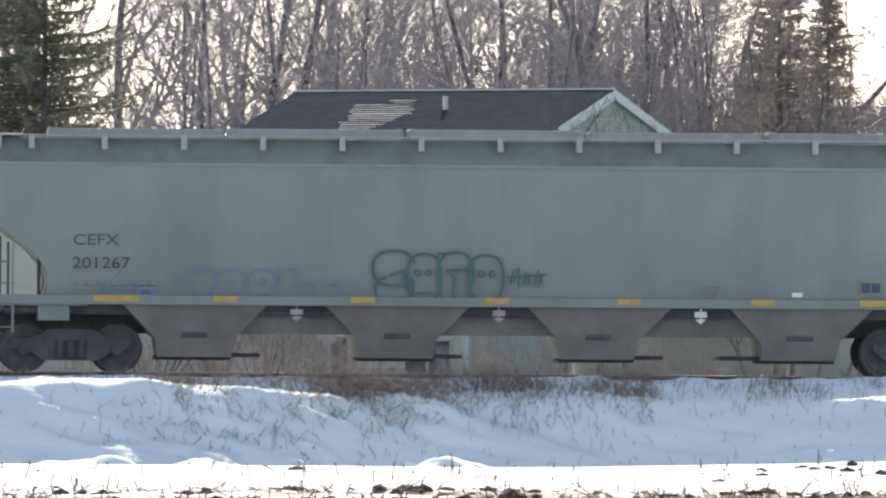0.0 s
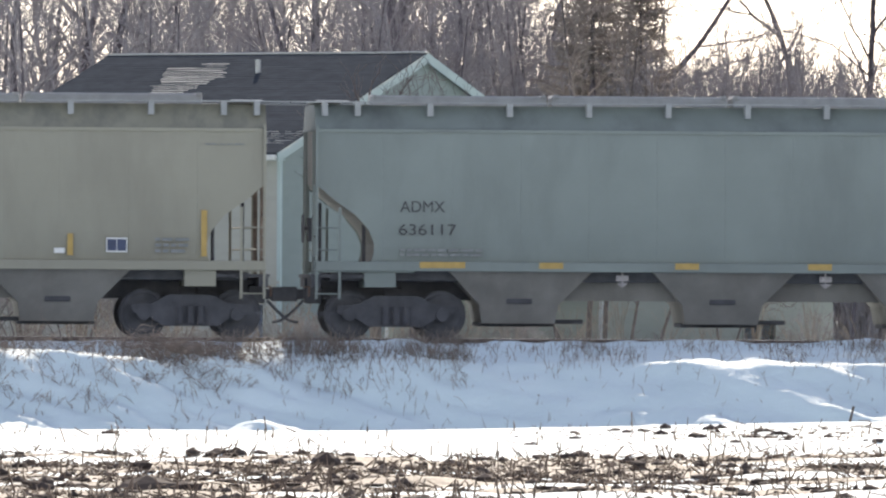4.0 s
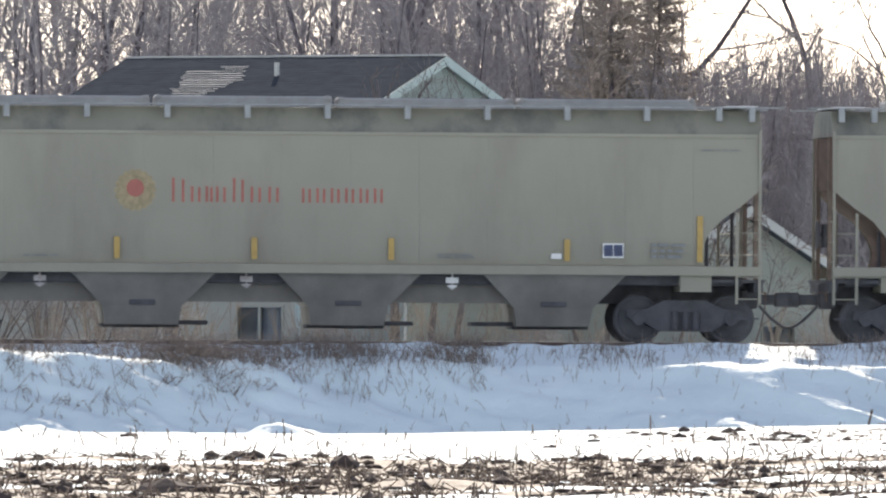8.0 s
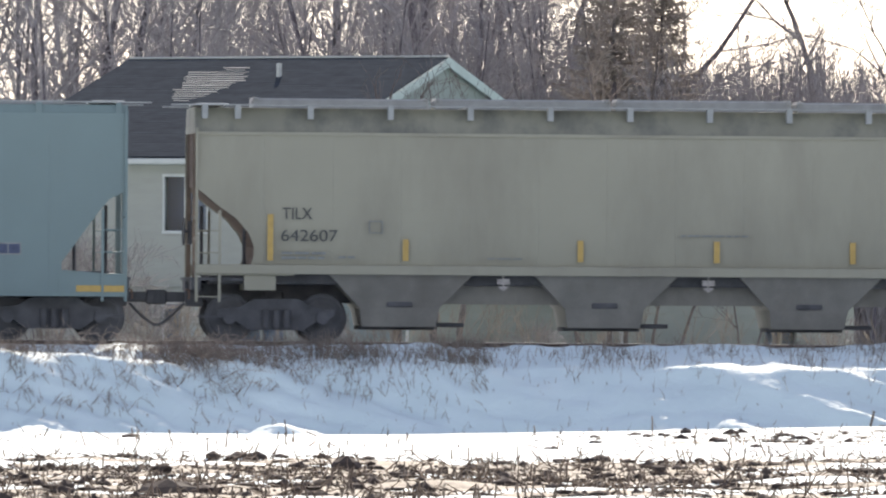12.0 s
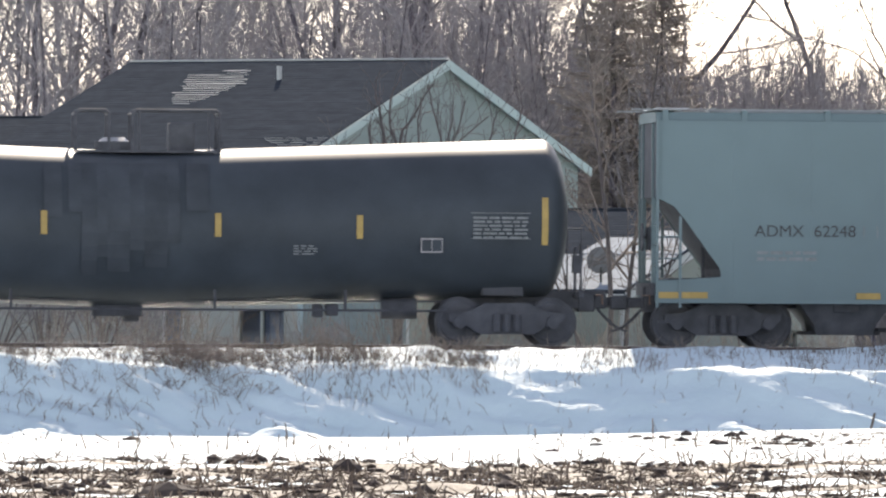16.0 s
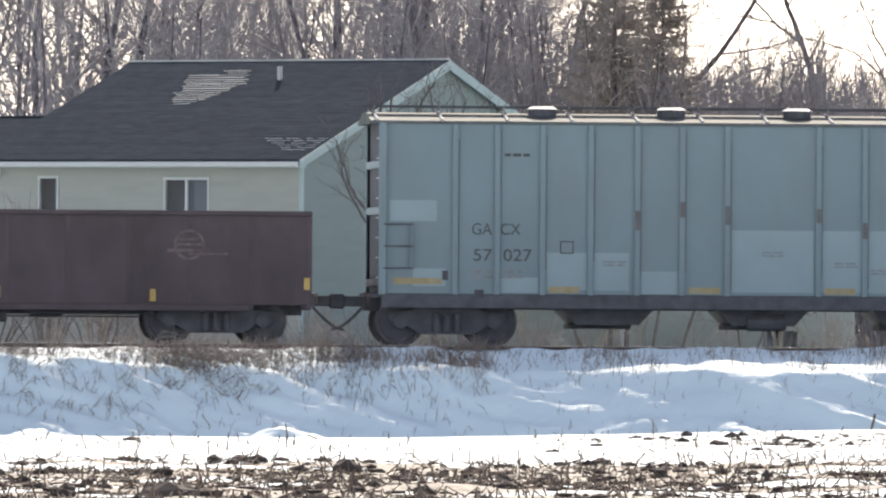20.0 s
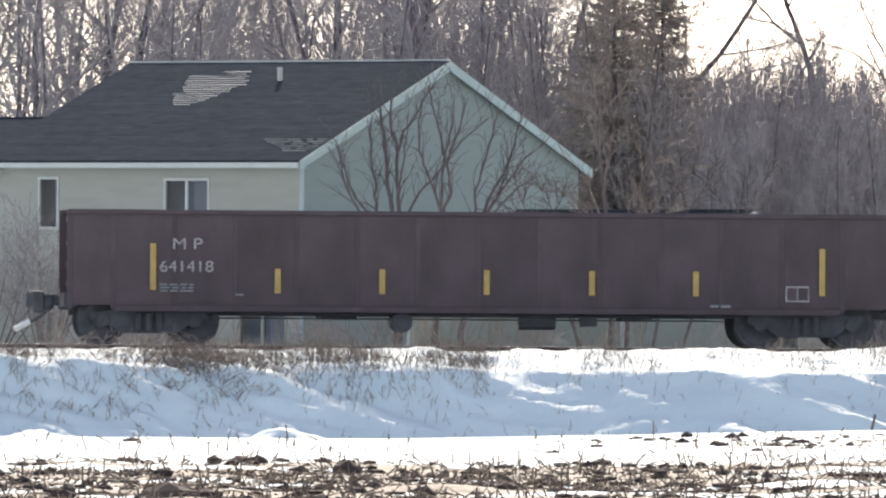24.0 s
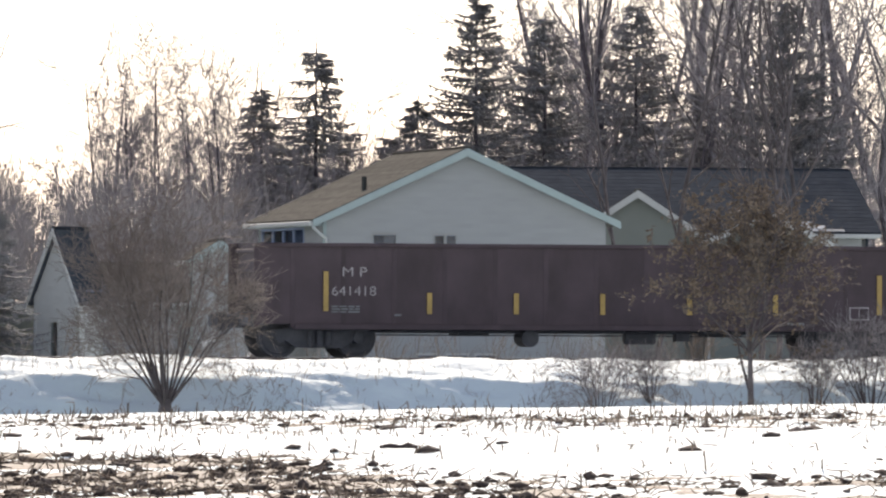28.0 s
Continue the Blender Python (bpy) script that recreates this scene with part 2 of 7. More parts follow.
def rod(bm, a, b, r, n=8, r2=None):
    a, b = Vector(a), Vector(b)
    d = b - a
    m = Matrix.Translation((a + b) / 2) @ d.to_track_quat("Z", "Y").to_matrix().to_4x4()
    bmesh.ops.create_cone(bm, cap_ends=True, segments=n, radius1=r, radius2=r if r2 is None else r2, depth=d.length, matrix=m)
    return bm


def tube(bm, pts, r, n=6):
    """A bent round bar swept along points, in one piece."""
    p = [Vector(q) for q in pts]
    rings = []
    for k, q in enumerate(p):
        d = ((p[k] - p[k - 1]).normalized() if k else Vector()) + ((p[k + 1] - p[k]).normalized() if k < len(p) - 1 else Vector())
        d = d.normalized()
        u = d.cross(Vector((0, 1, 0)) if abs(d.y) < 0.9 else Vector((1, 0, 0))).normalized()
        w = d.cross(u)
        rings.append([bm.verts.new(q + (u * math.cos(2 * math.pi * a / n) + w * math.sin(2 * math.pi * a / n)) * r) for a in range(n)])
    for a, b in zip(rings, rings[1:]):
        for k in range(n):
            bm.faces.new((a[k], a[(k + 1) % n], b[(k + 1) % n], b[k]))
    bm.faces.new(rings[0][::-1])
    bm.faces.new(rings[-1])


def empty(name, m, label="", category="", group="", kind=""):
    ob = new(name)
    ob.matrix_basis = m
    ob.empty_display_size = 0.3
    return tagged(ob, label, category, group, kind)


def smoothstep(a, b, x):
    k = np.clip((x - a) / (b - a), 0, 1)
    return k * k * (3 - 2 * k)


# ---- the ground: field, embankment, track bed and yards in one sheet ----
RAIL_TOP = 1.70


def fbm(x, y, s, seed, octaves=4):
    return noise.fractal(Vector((x * s + seed * 17.3, y * s - seed * 9.1, seed * 3.7)), 0.9, 2.0, octaves)


def lip(x):
    """Where the field breaks off to the ditch beside the bank."""
    return -33.0 - 0.5 * math.sin(x * 0.13 + 1.0)


def raised(x):
    """The field climbs gently along the track."""
    return float(np.interp(x, (-3.5, 4.3, 10, 18, 26, 40), (0, 0.19, 0.31, 0.44, 0.56, 0.66)))


def field_z(x, y):
    rows_ = 0.04 * math.sin(y * 2 * math.pi / 0.762 + 0.6 * math.sin(x * 0.13))
    rough = 0.06 * fbm(x, y, 0.55, 1, 3) + 0.05 * fbm(x * 0.35, y, 1.3, 2, 3) + 0.05 * fbm(x * 0.12, y * 0.45, 0.5, 5, 2)
    calm = 0.22 + 0.78 * float(smoothstep(-36.0, -58.0, y))
    return 0.36 + raised(x) + calm * (rows_ * (0.4 + 0.6 * abs(fbm(x, y, 0.2, 3, 2))) + rough)


# drifts at the bank's foot: place along the track and across it, half width, height
DRIFTS = ((-3.8, -11.4, 1.15, 0.44), (-5.8, -11.2, 0.8, 0.30), (-8.3, -11.2, 1.0, 0.33), (-9.8, -11.0, 0.6, 0.36), (-11.2, -11.2, 0.9, 0.34), (1.2, -10.9, 0.8, 0.16), (14.0, -10.9, 1.0, 0.2))


def drift(x, y):
    z = 0.0
    for cx, cy, w, h in DRIFTS:
        z += h * (0.85 + 0.5 * fbm(x, y, 0.9, 19, 2)) * math.exp(-((x - cx) / w) ** 2 - ((y - cy - 0.25 * (x - cx)) / 0.55) ** 2)
    return z


CREST, BERM = -8.0, -6.2


def crest_line(x):
    """Where the snowy shelf beside the track breaks off to its steep face."""
    out = 0.75 * float(smoothstep(-4.0, -7.0, x)) + 0.45 * float(smoothstep(2.0, 5.5, x)) - 0.2 * float(smoothstep(9.0, 14.0, x))
    return CREST - out + 0.4 * fbm(x, 0.0, 0.2, 12, 3)


def ground_z(x, y):
    if y < lip(x):
        return field_z(x, y)
    top = RAIL_TOP - 0.10
    ditch = -0.1 + 0.95 * raised(x)
    if y < -12:
        k = float(smoothstep(-12.0, lip(x) + 0.3, y))
        return ditch * (1 - k) + field_z(x, lip(x)) * k
    if y < -2.2:
        # a low berm of snow, a gentle shelf, then a face steeper than the sun is high
        edge = crest_line(x)
        crest_z = 1.27 + 0.10 * fbm(x, 3.0, 0.2, 13, 2)
        berm_z = 1.66 + 0.05 * float(smoothstep(0.5, 4.5, x)) + 0.05 * fbm(x, 5.0, 0.45, 14, 3) + 0.03 * fbm(x, 5.0, 1.6, 24, 2) - 0.03 * float(smoothstep(-4.5, -7.0, x))
        crest_z += 0.16 * float(smoothstep(-4.5, -7.0, x))
        tongue = fbm(x * 0.42 + y * 1.0, y * 0.22, 1.0, 6, 3)
        if y > BERM:
            k = (y - BERM) / (-2.2 - BERM)
            z = berm_z + (top - 0.12 - berm_z) * float(smoothstep(0.0, 0.45, k)) + 0.12 * float(smoothstep(0.7, 1.0, k))
            relief = 0.05 * (1 - k)
        elif y > edge:
            k = (BERM - y) / (BERM - edge)
            z = berm_z + (crest_z - berm_z) * k ** 1.25
            relief = 0.05 + 0.05 * k
        else:
            fall = (edge - y) * 0.79
            z = crest_z - fall + 0.12 * float(smoothstep(0.6, 1.8, edge - y)) * (0.5 + tongue)
            low = ditch - 0.14 + 0.10 * fbm(x * 0.5, y, 0.8, 15, 2)
            z = z if z > low + 0.25 else low + 0.25 / (1 + ((low + 0.25 - z) / 0.25))
            relief = 0.10
            z += drift(x, y) + 0.075 * fbm(x * 0.35 + y * 1.2, y * 0.9, 2.1, 16, 3) * float(smoothstep(0.1, 0.7, edge - y))
        streak = fbm(x * 0.8 + y * 1.9, y * 0.5, 1.5, 17, 3) * float(smoothstep(-6.0, -7.6, y))
        return z + relief * tongue + 0.6 * relief * fbm(x * 0.6 + y * 0.5, y, 1.9, 7, 3) + 0.028 * fbm(x, y, 3.3, 8, 3) + 0.04 * streak
    if y < 2.2:
        return top + 0.02 if y < -0.88 else top - 0.06
    return (top - 0.06) - 0.35 * float(smoothstep(2.2, 6.0, y)) + 0.06 * fbm(x, y, 0.2, 9, 3)


def bare_amount(x, y):
    """How much turned soil lies open: a broad strip on one side, thin runs on the other."""
    side = 0.8 + (y + 62) * 0.07 + 4.5 * float(smoothstep(-76, -86, y))
    a = float(smoothstep(-57, -63, y)) * float(smoothstep(side + 2.5, side - 1.5, x))
    a = max(a, math.exp(-((y + 110 + 0.35 * x) / 5.0) ** 2))
    b = 0.5 * float(smoothstep(-5, 6, x)) * math.exp(-((y + 50 + 0.7 * (x - 9)) / 8.0) ** 2)
    k = 0.006 + max(a, b)
    return k * float(smoothstep(-0.4, 0.2, noise.noise(Vector((x * 0.11, y * 0.5, 8.0)))))


def build_ground():
    xs = np.concatenate([[-2500, -900, -300, -120, -60, -35], np.arange(-22, 40.01, 0.13), [55, 90, 160, 400, 1000, 2500]])
    ys = np.concatenate([[-2500, -900, -400, -260, -190, -160], np.arange(-140, -88, 0.6), np.arange(-88, -32, 0.19), np.arange(-32, -12, 1.0), np.arange(-12, -1.9, 0.09), [-1.7, -0.96, -0.86, 0.8, 2.2, 3.2, 4.5, 6, 9, 14, 20, 30, 45, 70, 110, 200, 500, 1200, 2500]])
    verts, faces = [], []
    for y in ys:
        for x in xs:
            verts.append((x, y, ground_z(float(x), float(y)) if y > -2000 else 0.0))
    w = len(xs)
    for j in range(len(ys) - 1):
        for i in range(w - 1):
            a = j * w + i
            faces.append((a, a + 1, a + w + 1, a + w))
    me = mesh_of("ground", verts, faces)
    soil = me.attributes.new("bare_soil", "FLOAT", "POINT")
    soil.data.foreach_set("value", [bare_amount(x, y) if -142 < y < -34 and -30 < x < 50 else 0.0 for x, y, z in verts])
    # snow with bare soil on the knobs of the ploughed part of the field
    m = bpy.data.materials.new("ground_snow")
    m.use_nodes = True
    n, l = m.node_tree.nodes, m.node_tree.links
    b = n["Principled BSDF"]
    tc = n.new("ShaderNodeTexCoord")
    sep = n.new("ShaderNodeSeparateXYZ")
    l.new(tc.outputs["Object"], sep.inputs[0])

    def noise_node(scale, sx, sy, detail=5):
        mp = n.new("ShaderNodeMapping")
        mp.inputs["Scale"].default_value = (sx, sy, 1)
        l.new(tc.outputs["Object"], mp.inputs["Vector"])
        t = n.new("ShaderNodeTexNoise")
        t.inputs["Scale"].default_value, t.inputs["Detail"].default_value = scale, detail
        l.new(mp.outputs["Vector"], t.inputs["Vector"])
        return t.outputs["Fac"]

    def maths(op, a, b2):
        q = n.new("ShaderNodeMath")
        q.operation = op
        for k, v in enumerate((a, b2)):
            if isinstance(v, (int, float)):
                q.inputs[k].default_value = v
            else:
                l.new(v, q.inputs[k])
        return q.outputs[0]

    def rng(v, a, b2, c=0.0, d=1.0):
        q = n.new("ShaderNodeMapRange")
        q.inputs[1].default_value, q.inputs[2].default_value, q.inputs[3].default_value, q.inputs[4].default_value = a, b2, c, d
        l.new(v, q.inputs[0])
        return q.outputs[0]

    mask = n.new("ShaderNodeAttribute")
    mask.attribute_name = "bare_soil"
    patches = maths("ADD", noise_node(1.6, 0.55, 1.0, 8), maths("MULTIPLY", mask.outputs["Fac"], 0.40))
    bare = maths("MULTIPLY", rng(patches, 0.64, 0.68), rng(mask.outputs["Fac"], 0.01, 0.1))
    bed = maths("MULTIPLY", rng(sep.outputs["Y"], -0.98, -0.9), rng(sep.outputs["Y"], 2.0, 1.9))
    snow_tint = n.new("ShaderNodeValToRGB")
    snow_tint.color_ramp.elements[0].color, snow_tint.color_ramp.elements[1].color = (0.49, 0.605, 0.65, 1), (0.64, 0.745, 0.785, 1)
    l.new(noise_node(0.9, 1, 1, 6), snow_tint.inputs["Fac"])
    soil_tint = n.new("ShaderNodeValToRGB")
    soil_tint.color_ramp.elements[0].color, soil_tint.color_ramp.elements[1].color = (0.03, 0.023, 0.02, 1), (0.095, 0.068, 0.05, 1)
    l.new(noise_node(9.0, 1, 1, 6), soil_tint.inputs["Fac"])
    mx = n.new("ShaderNodeMix")
    mx.data_type = "RGBA"
    l.new(maths("MAXIMUM", bare, maths("MULTIPLY", bed, 0.55)), mx.inputs["Factor"])
    l.new(snow_tint.outputs["Color"], mx.inputs["A"])
    l.new(soil_tint.outputs["Color"], mx.inputs["B"])
    l.new(mx.outputs["Result"], b.inputs["Base Color"])
    b.inputs["Roughness"].default_value = 0.7
    b.inputs["Specular IOR Level"].default_value = 0.25
    bp = n.new("ShaderNodeBump")
    bp.inputs["Strength"].default_value, bp.inputs["Distance"].default_value = 0.5, 0.05
    l.new(noise_node(7.0, 1, 1, 6), bp.inputs["Height"])
    l.new(bp.outputs["Normal"], b.inputs["Normal"])
    ob = part_mesh("ground", me, m, None, smooth=True)
    tagged(ob, "snow-covered field and railway bank with bare soil showing", "ground", "", "structure")


build_ground()


def build_track():
    track = empty("railway_track", pose(0, 0, 0), "single railway track of two worn rails on snowy sleepers", "track", "", "structure")
    for side in (-0.7525, 0.7525):
        outline = [(-0.07, 0), (0.07, 0), (0.07, 0.012), (0.012, 0.03), (0.012, 0.125), (0.036, 0.135), (0.036, 0.168), (-0.036, 0.168), (-0.036, 0.135), (-0.012, 0.125), (-0.012, 0.03), (-0.07, 0.012)]
        v, f = [], []
        for x in (-130, 130):
            v += [(x, side + a, RAIL_TOP - 0.168 + z) for a, z in outline]
        k = len(outline)
        f = [(i, (i + 1) % k, k + (i + 1) % k, k + i) for i in range(k)]
        rail = part_mesh("rail", mesh_of("rail", v, f), "rail", track)
        part("rail_head", boxes((-130, 130, side - 0.034, side + 0.034, RAIL_TOP + 0.0, RAIL_TOP + 0.004)), "rail_head", rail, "polished rail head")
    bm = boxes((-0.11, 0.11, -1.28, 1.28, RAIL_TOP - 0.30, RAIL_TOP - 0.168), bevel=0.01)
    me = bpy.data.meshes.new("sleeper")
    bm.to_mesh(me)
    bm.free()
    me.materials.append(M["tie"])
    for i in range(-60, 90):
        shared("sleeper", me, track, pose(i * 0.55, 0, 0))


build_track()


# ---- houses behind the track ----
def clear_glass():
    m = bpy.data.materials.new("window_glass")
    m.use_nodes = True
    n, l = m.node_tree.nodes, m.node_tree.links
    n.remove(n["Principled BSDF"])
    mix, g, t = n.new("ShaderNodeMixShader"), n.new("ShaderNodeBsdfGlossy"), n.new("ShaderNodeBsdfTransparent")
    g.inputs["Roughness"].default_value = 0.04
    t.inputs["Color"].default_value = (0.75, 0.78, 0.8, 1)
    mix.inputs[0].default_value = 0.03
    l.new(t.outputs[0], mix.inputs[1])
    l.new(g.outputs[0], mix.inputs[2])
    l.new(mix.outputs[0], n["Material Output"].inputs["Surface"])
    return m


M["window_glass"] = clear_glass()
# blue room backs stand in for cool sky reflected in the panes
M["room_dark"] = material("room_dark", (0.30, 0.37, 0.52), 0.9, spread=0.1, bump=0)
M["curtain"] = material("curtain", (0.44, 0.47, 0.55), 0.9, spread=0.1, scale=5, bump=0.1)
M["siding_grey"] = material("siding_grey", (0.215, 0.232, 0.205), 0.7, spread=0.06, scale=1.2, bump=0.05)
M["snow_roof"] = material("snow_roof", (0.80, 0.83, 0.87), 0.6, spread=0.05, scale=1.5, bump=0.3, fine=12, spec=0.3)
GROUND_BACK = 1.20


def wall(house, name, base, along, length, z0, z1, openings, mat, siding, top=None, lap=0.115, board_label=""):
    """A wall from base along a direction, 0.16 thick, with openings (u0, u1, za, zb) cut through and lap siding.
    top(u) gives a sloping upper edge. Its outside is to the right of the direction."""
    b, a = Vector(base), Vector(along).normalized()
    out = Vector((a.y, -a.x, 0))

    def put(bm, u0, u1, d0, d1, za, zb):
        p = [b + a * u + out * d for u, d in ((u0, d0), (u1, d0), (u1, d1), (u0, d1))]
        lo = [bm.verts.new((q.x, q.y, za)) for q in p]
        hi = [bm.verts.new((q.x, q.y, zb)) for q in p]
        bm.faces.new(lo[::-1])
        bm.faces.new(hi)
        for i in range(4):
            j = (i + 1) % 4
            bm.faces.new((lo[i], lo[j], hi[j], hi[i]))

    def cells(za, zb):
        """Free stretches of the wall between two heights."""
        spans = [(0.0, length)]
        if top:
            us = [u for u in np.linspace(0, length, 120) if top(u) >= zb - 0.02]
            if not us:
                return []
            spans = [(min(us), max(us))]
        for u0, u1, wa, wb in openings:
            if wa < zb - 1e-4 and wb > za + 1e-4:
                nxt = []
                for s0, s1 in spans:
                    if u0 > s0:
                        nxt.append((s0, min(u0, s1)))
                    if u1 < s1:
                        nxt.append((max(u1, s0), s1))
                spans = [s for s in nxt if s[1] - s[0] > 0.01]
        return spans

    def put_all(bm, s0, s1, za, zb):
        cuts = sorted({s0, s1, *[u for o in openings for u in o[:2] if s0 < u < s1]})
        for ua, ub in zip(cuts, cuts[1:]):
            put(bm, ua, ub, -0.16, 0.0, za, zb)

    zs = sorted({z0, z1, *[z for o in openings for z in o[2:] if z0 < z < z1]})
    core = bmesh.new()
    for za, zb in zip(zs, zs[1:]):
        for s0, s1 in cells(za, zb) if not top else []:
            put_all(core, s0, s1, za, zb)
    if top:
        # square part up to the eaves, a solid triangle above
        ze = top(0)
        zs = sorted({z0, ze, *[z for o in openings for z in o[2:] if z0 < z < ze]})
        for za, zb in zip(zs, zs[1:]):
            for s0, s1 in cells(za, zb):
                put_all(core, s0, s1, za, zb)
        tri = [(0, ze), (length, ze), (length / 2, z1)]
        fa = [core.verts.new((*(b + a * u).xy, z)) for u, z in tri]
        fb = [core.verts.new((*(b + a * u - out * 0.16).xy, z)) for u, z in tri]
        core.faces.new(fa)
        core.faces.new(fb[::-1])
        for i in range(3):
            j = (i + 1) % 3
            core.faces.new((fa[j], fa[i], fb[i], fb[j]))
    bmesh.ops.remove_doubles(core, verts=core.verts[:], dist=1e-4)
    w = part(name, core, mat, house)
    if siding:
        z = z0
        while z < z1 - 0.03:
            zt = min(z + lap, z1)
            for s0, s1 in cells(z, zt):
                bm = bmesh.new()
                p = [b + a * s0, b + a * s1]
                quad = [(p[0] + out * 0.004, zt), (p[1] + out * 0.004, zt), (p[1] + out * 0.016, z), (p[0] + out * 0.016, z), (p[1] + out * 0.0, z), (p[0] + out * 0.0, z)]
                v = [bm.verts.new((q.x, q.y, h)) for q, h in quad]
                bm.faces.new((v[3], v[2], v[1], v[0]))
                bm.faces.new((v[5], v[4], v[2], v[3]))
                part("siding_board", bm, siding, w)
            z = zt
    return w, b, a, out


def window(house, frame_of, u0, u1, za, zb, lights=1, trim="trim", curtain=True, rail=False):
    _, b, a, out = frame_of
    yaw = math.degrees(math.atan2(a.y, a.x))
    o = b + a * u0
    ww, hh = u1 - u0, zb - za
    win = empty("window", pose(o.x, o.y, za, 0, 0, yaw))
    win.parent = house
    rows = [(-0.015, 0.03), (ww - 0.03, ww + 0.015)] + [(ww * k / lights - 0.03, ww * k / lights + 0.03) for k in range(1, lights)]
    for x0, x1 in rows:
        part("window_frame", boxes((x0, x1, -0.035, 0.06, 0, hh)), trim, win)
    for z0, z1 in ((-0.03, 0.03), (hh - 0.03, hh + 0.03)):
        part("window_frame", boxes((-0.025, ww + 0.025, -0.045, 0.06, z0, z1)), trim, win)
    if rail:
        part("window_rail", boxes((0, ww, -0.03, 0.04, hh * 0.5 - 0.025, hh * 0.5 + 0.025)), trim, win)
    for k in range(lights):
        g = part("pane", boxes((ww * k / lights + 0.03, ww * (k + 1) / lights - 0.03, 0.02, 0.028, 0.04, hh - 0.04)), "window_glass", win)
        g.visible_shadow = False
    if curtain:
        bm = bmesh.new()
        for k in range(8):
            x = ww * (0.55 + 0.05 * k) + 0.02
            rod(bm, (x, 0.22, 0.05), (x, 0.22, hh - 0.05), 0.025, 6)
        part("curtain", bm, "curtain", win)
    return win


def roof_slope(house, x0, x1, y_eave, z_eave, y_ridge, z_ridge, mat, courses=True, step=0.15, snow=()):
    """Overlapping courses of shingles from eave to ridge."""
    run_ = math.hypot(y_ridge - y_eave, z_ridge - z_eave)
    uy, uz = (y_ridge - y_eave) / run_, (z_ridge - z_eave) / run_
    ny, nz = (-uz, uy) if uy > 0 else (uz, -uy)

    def slab(s0, s1, lift0, lift1, xa, xb, thick):
        pts = []
        for s, l in ((s0, lift0), (s1, lift1)):
            pts.append((y_eave + uy * s + ny * l, z_eave + uz * s + nz * l))
        v = []
        for x in (xa, xb):
            for (y, z) in pts:
                v.append((x, y, z))
            for (y, z) in pts[::-1]:
                v.append((x, y - ny * thick, z - nz * thick))
        f = [(0, 1, 2, 3), (7, 6, 5, 4), (0, 4, 5, 1), (1, 5, 6, 2), (2, 6, 7, 3), (3, 7, 4, 0)]
        me = mesh_of("slab", v, f)
        bm = bmesh.new()
        bm.from_mesh(me)
        bpy.data.meshes.remove(me)
        bmesh.ops.recalc_face_normals(bm, faces=bm.faces[:])
        return bm

    deck = part("roof_deck", slab(0, run_, 0, 0, x0, x1, 0.14), mat, house)
    if courses:
        s = 0.0
        while s < run_ - 0.02:
            e = min(s + step + 0.03, run_)
            part("shingle_course", slab(s, e, 0.016, 0.010, x0, x1, 0.008), mat, deck)
            s += step
    # broad patches take the shade-coloured snow, thin strips the white one
    for xa, xb, sa, sb in snow:
        part("snow_patch", slab(sa, sb, 0.026, 0.018, xa, xb, 0.008) if sb - sa < 0.1 else slab(sa, sb, 0.045, 0.028, xa, xb, 0.02), "snow_thin" if sb - sa < 0.1 else "snow_shaded", deck, "thin leftover snow between shingles")
    return deck


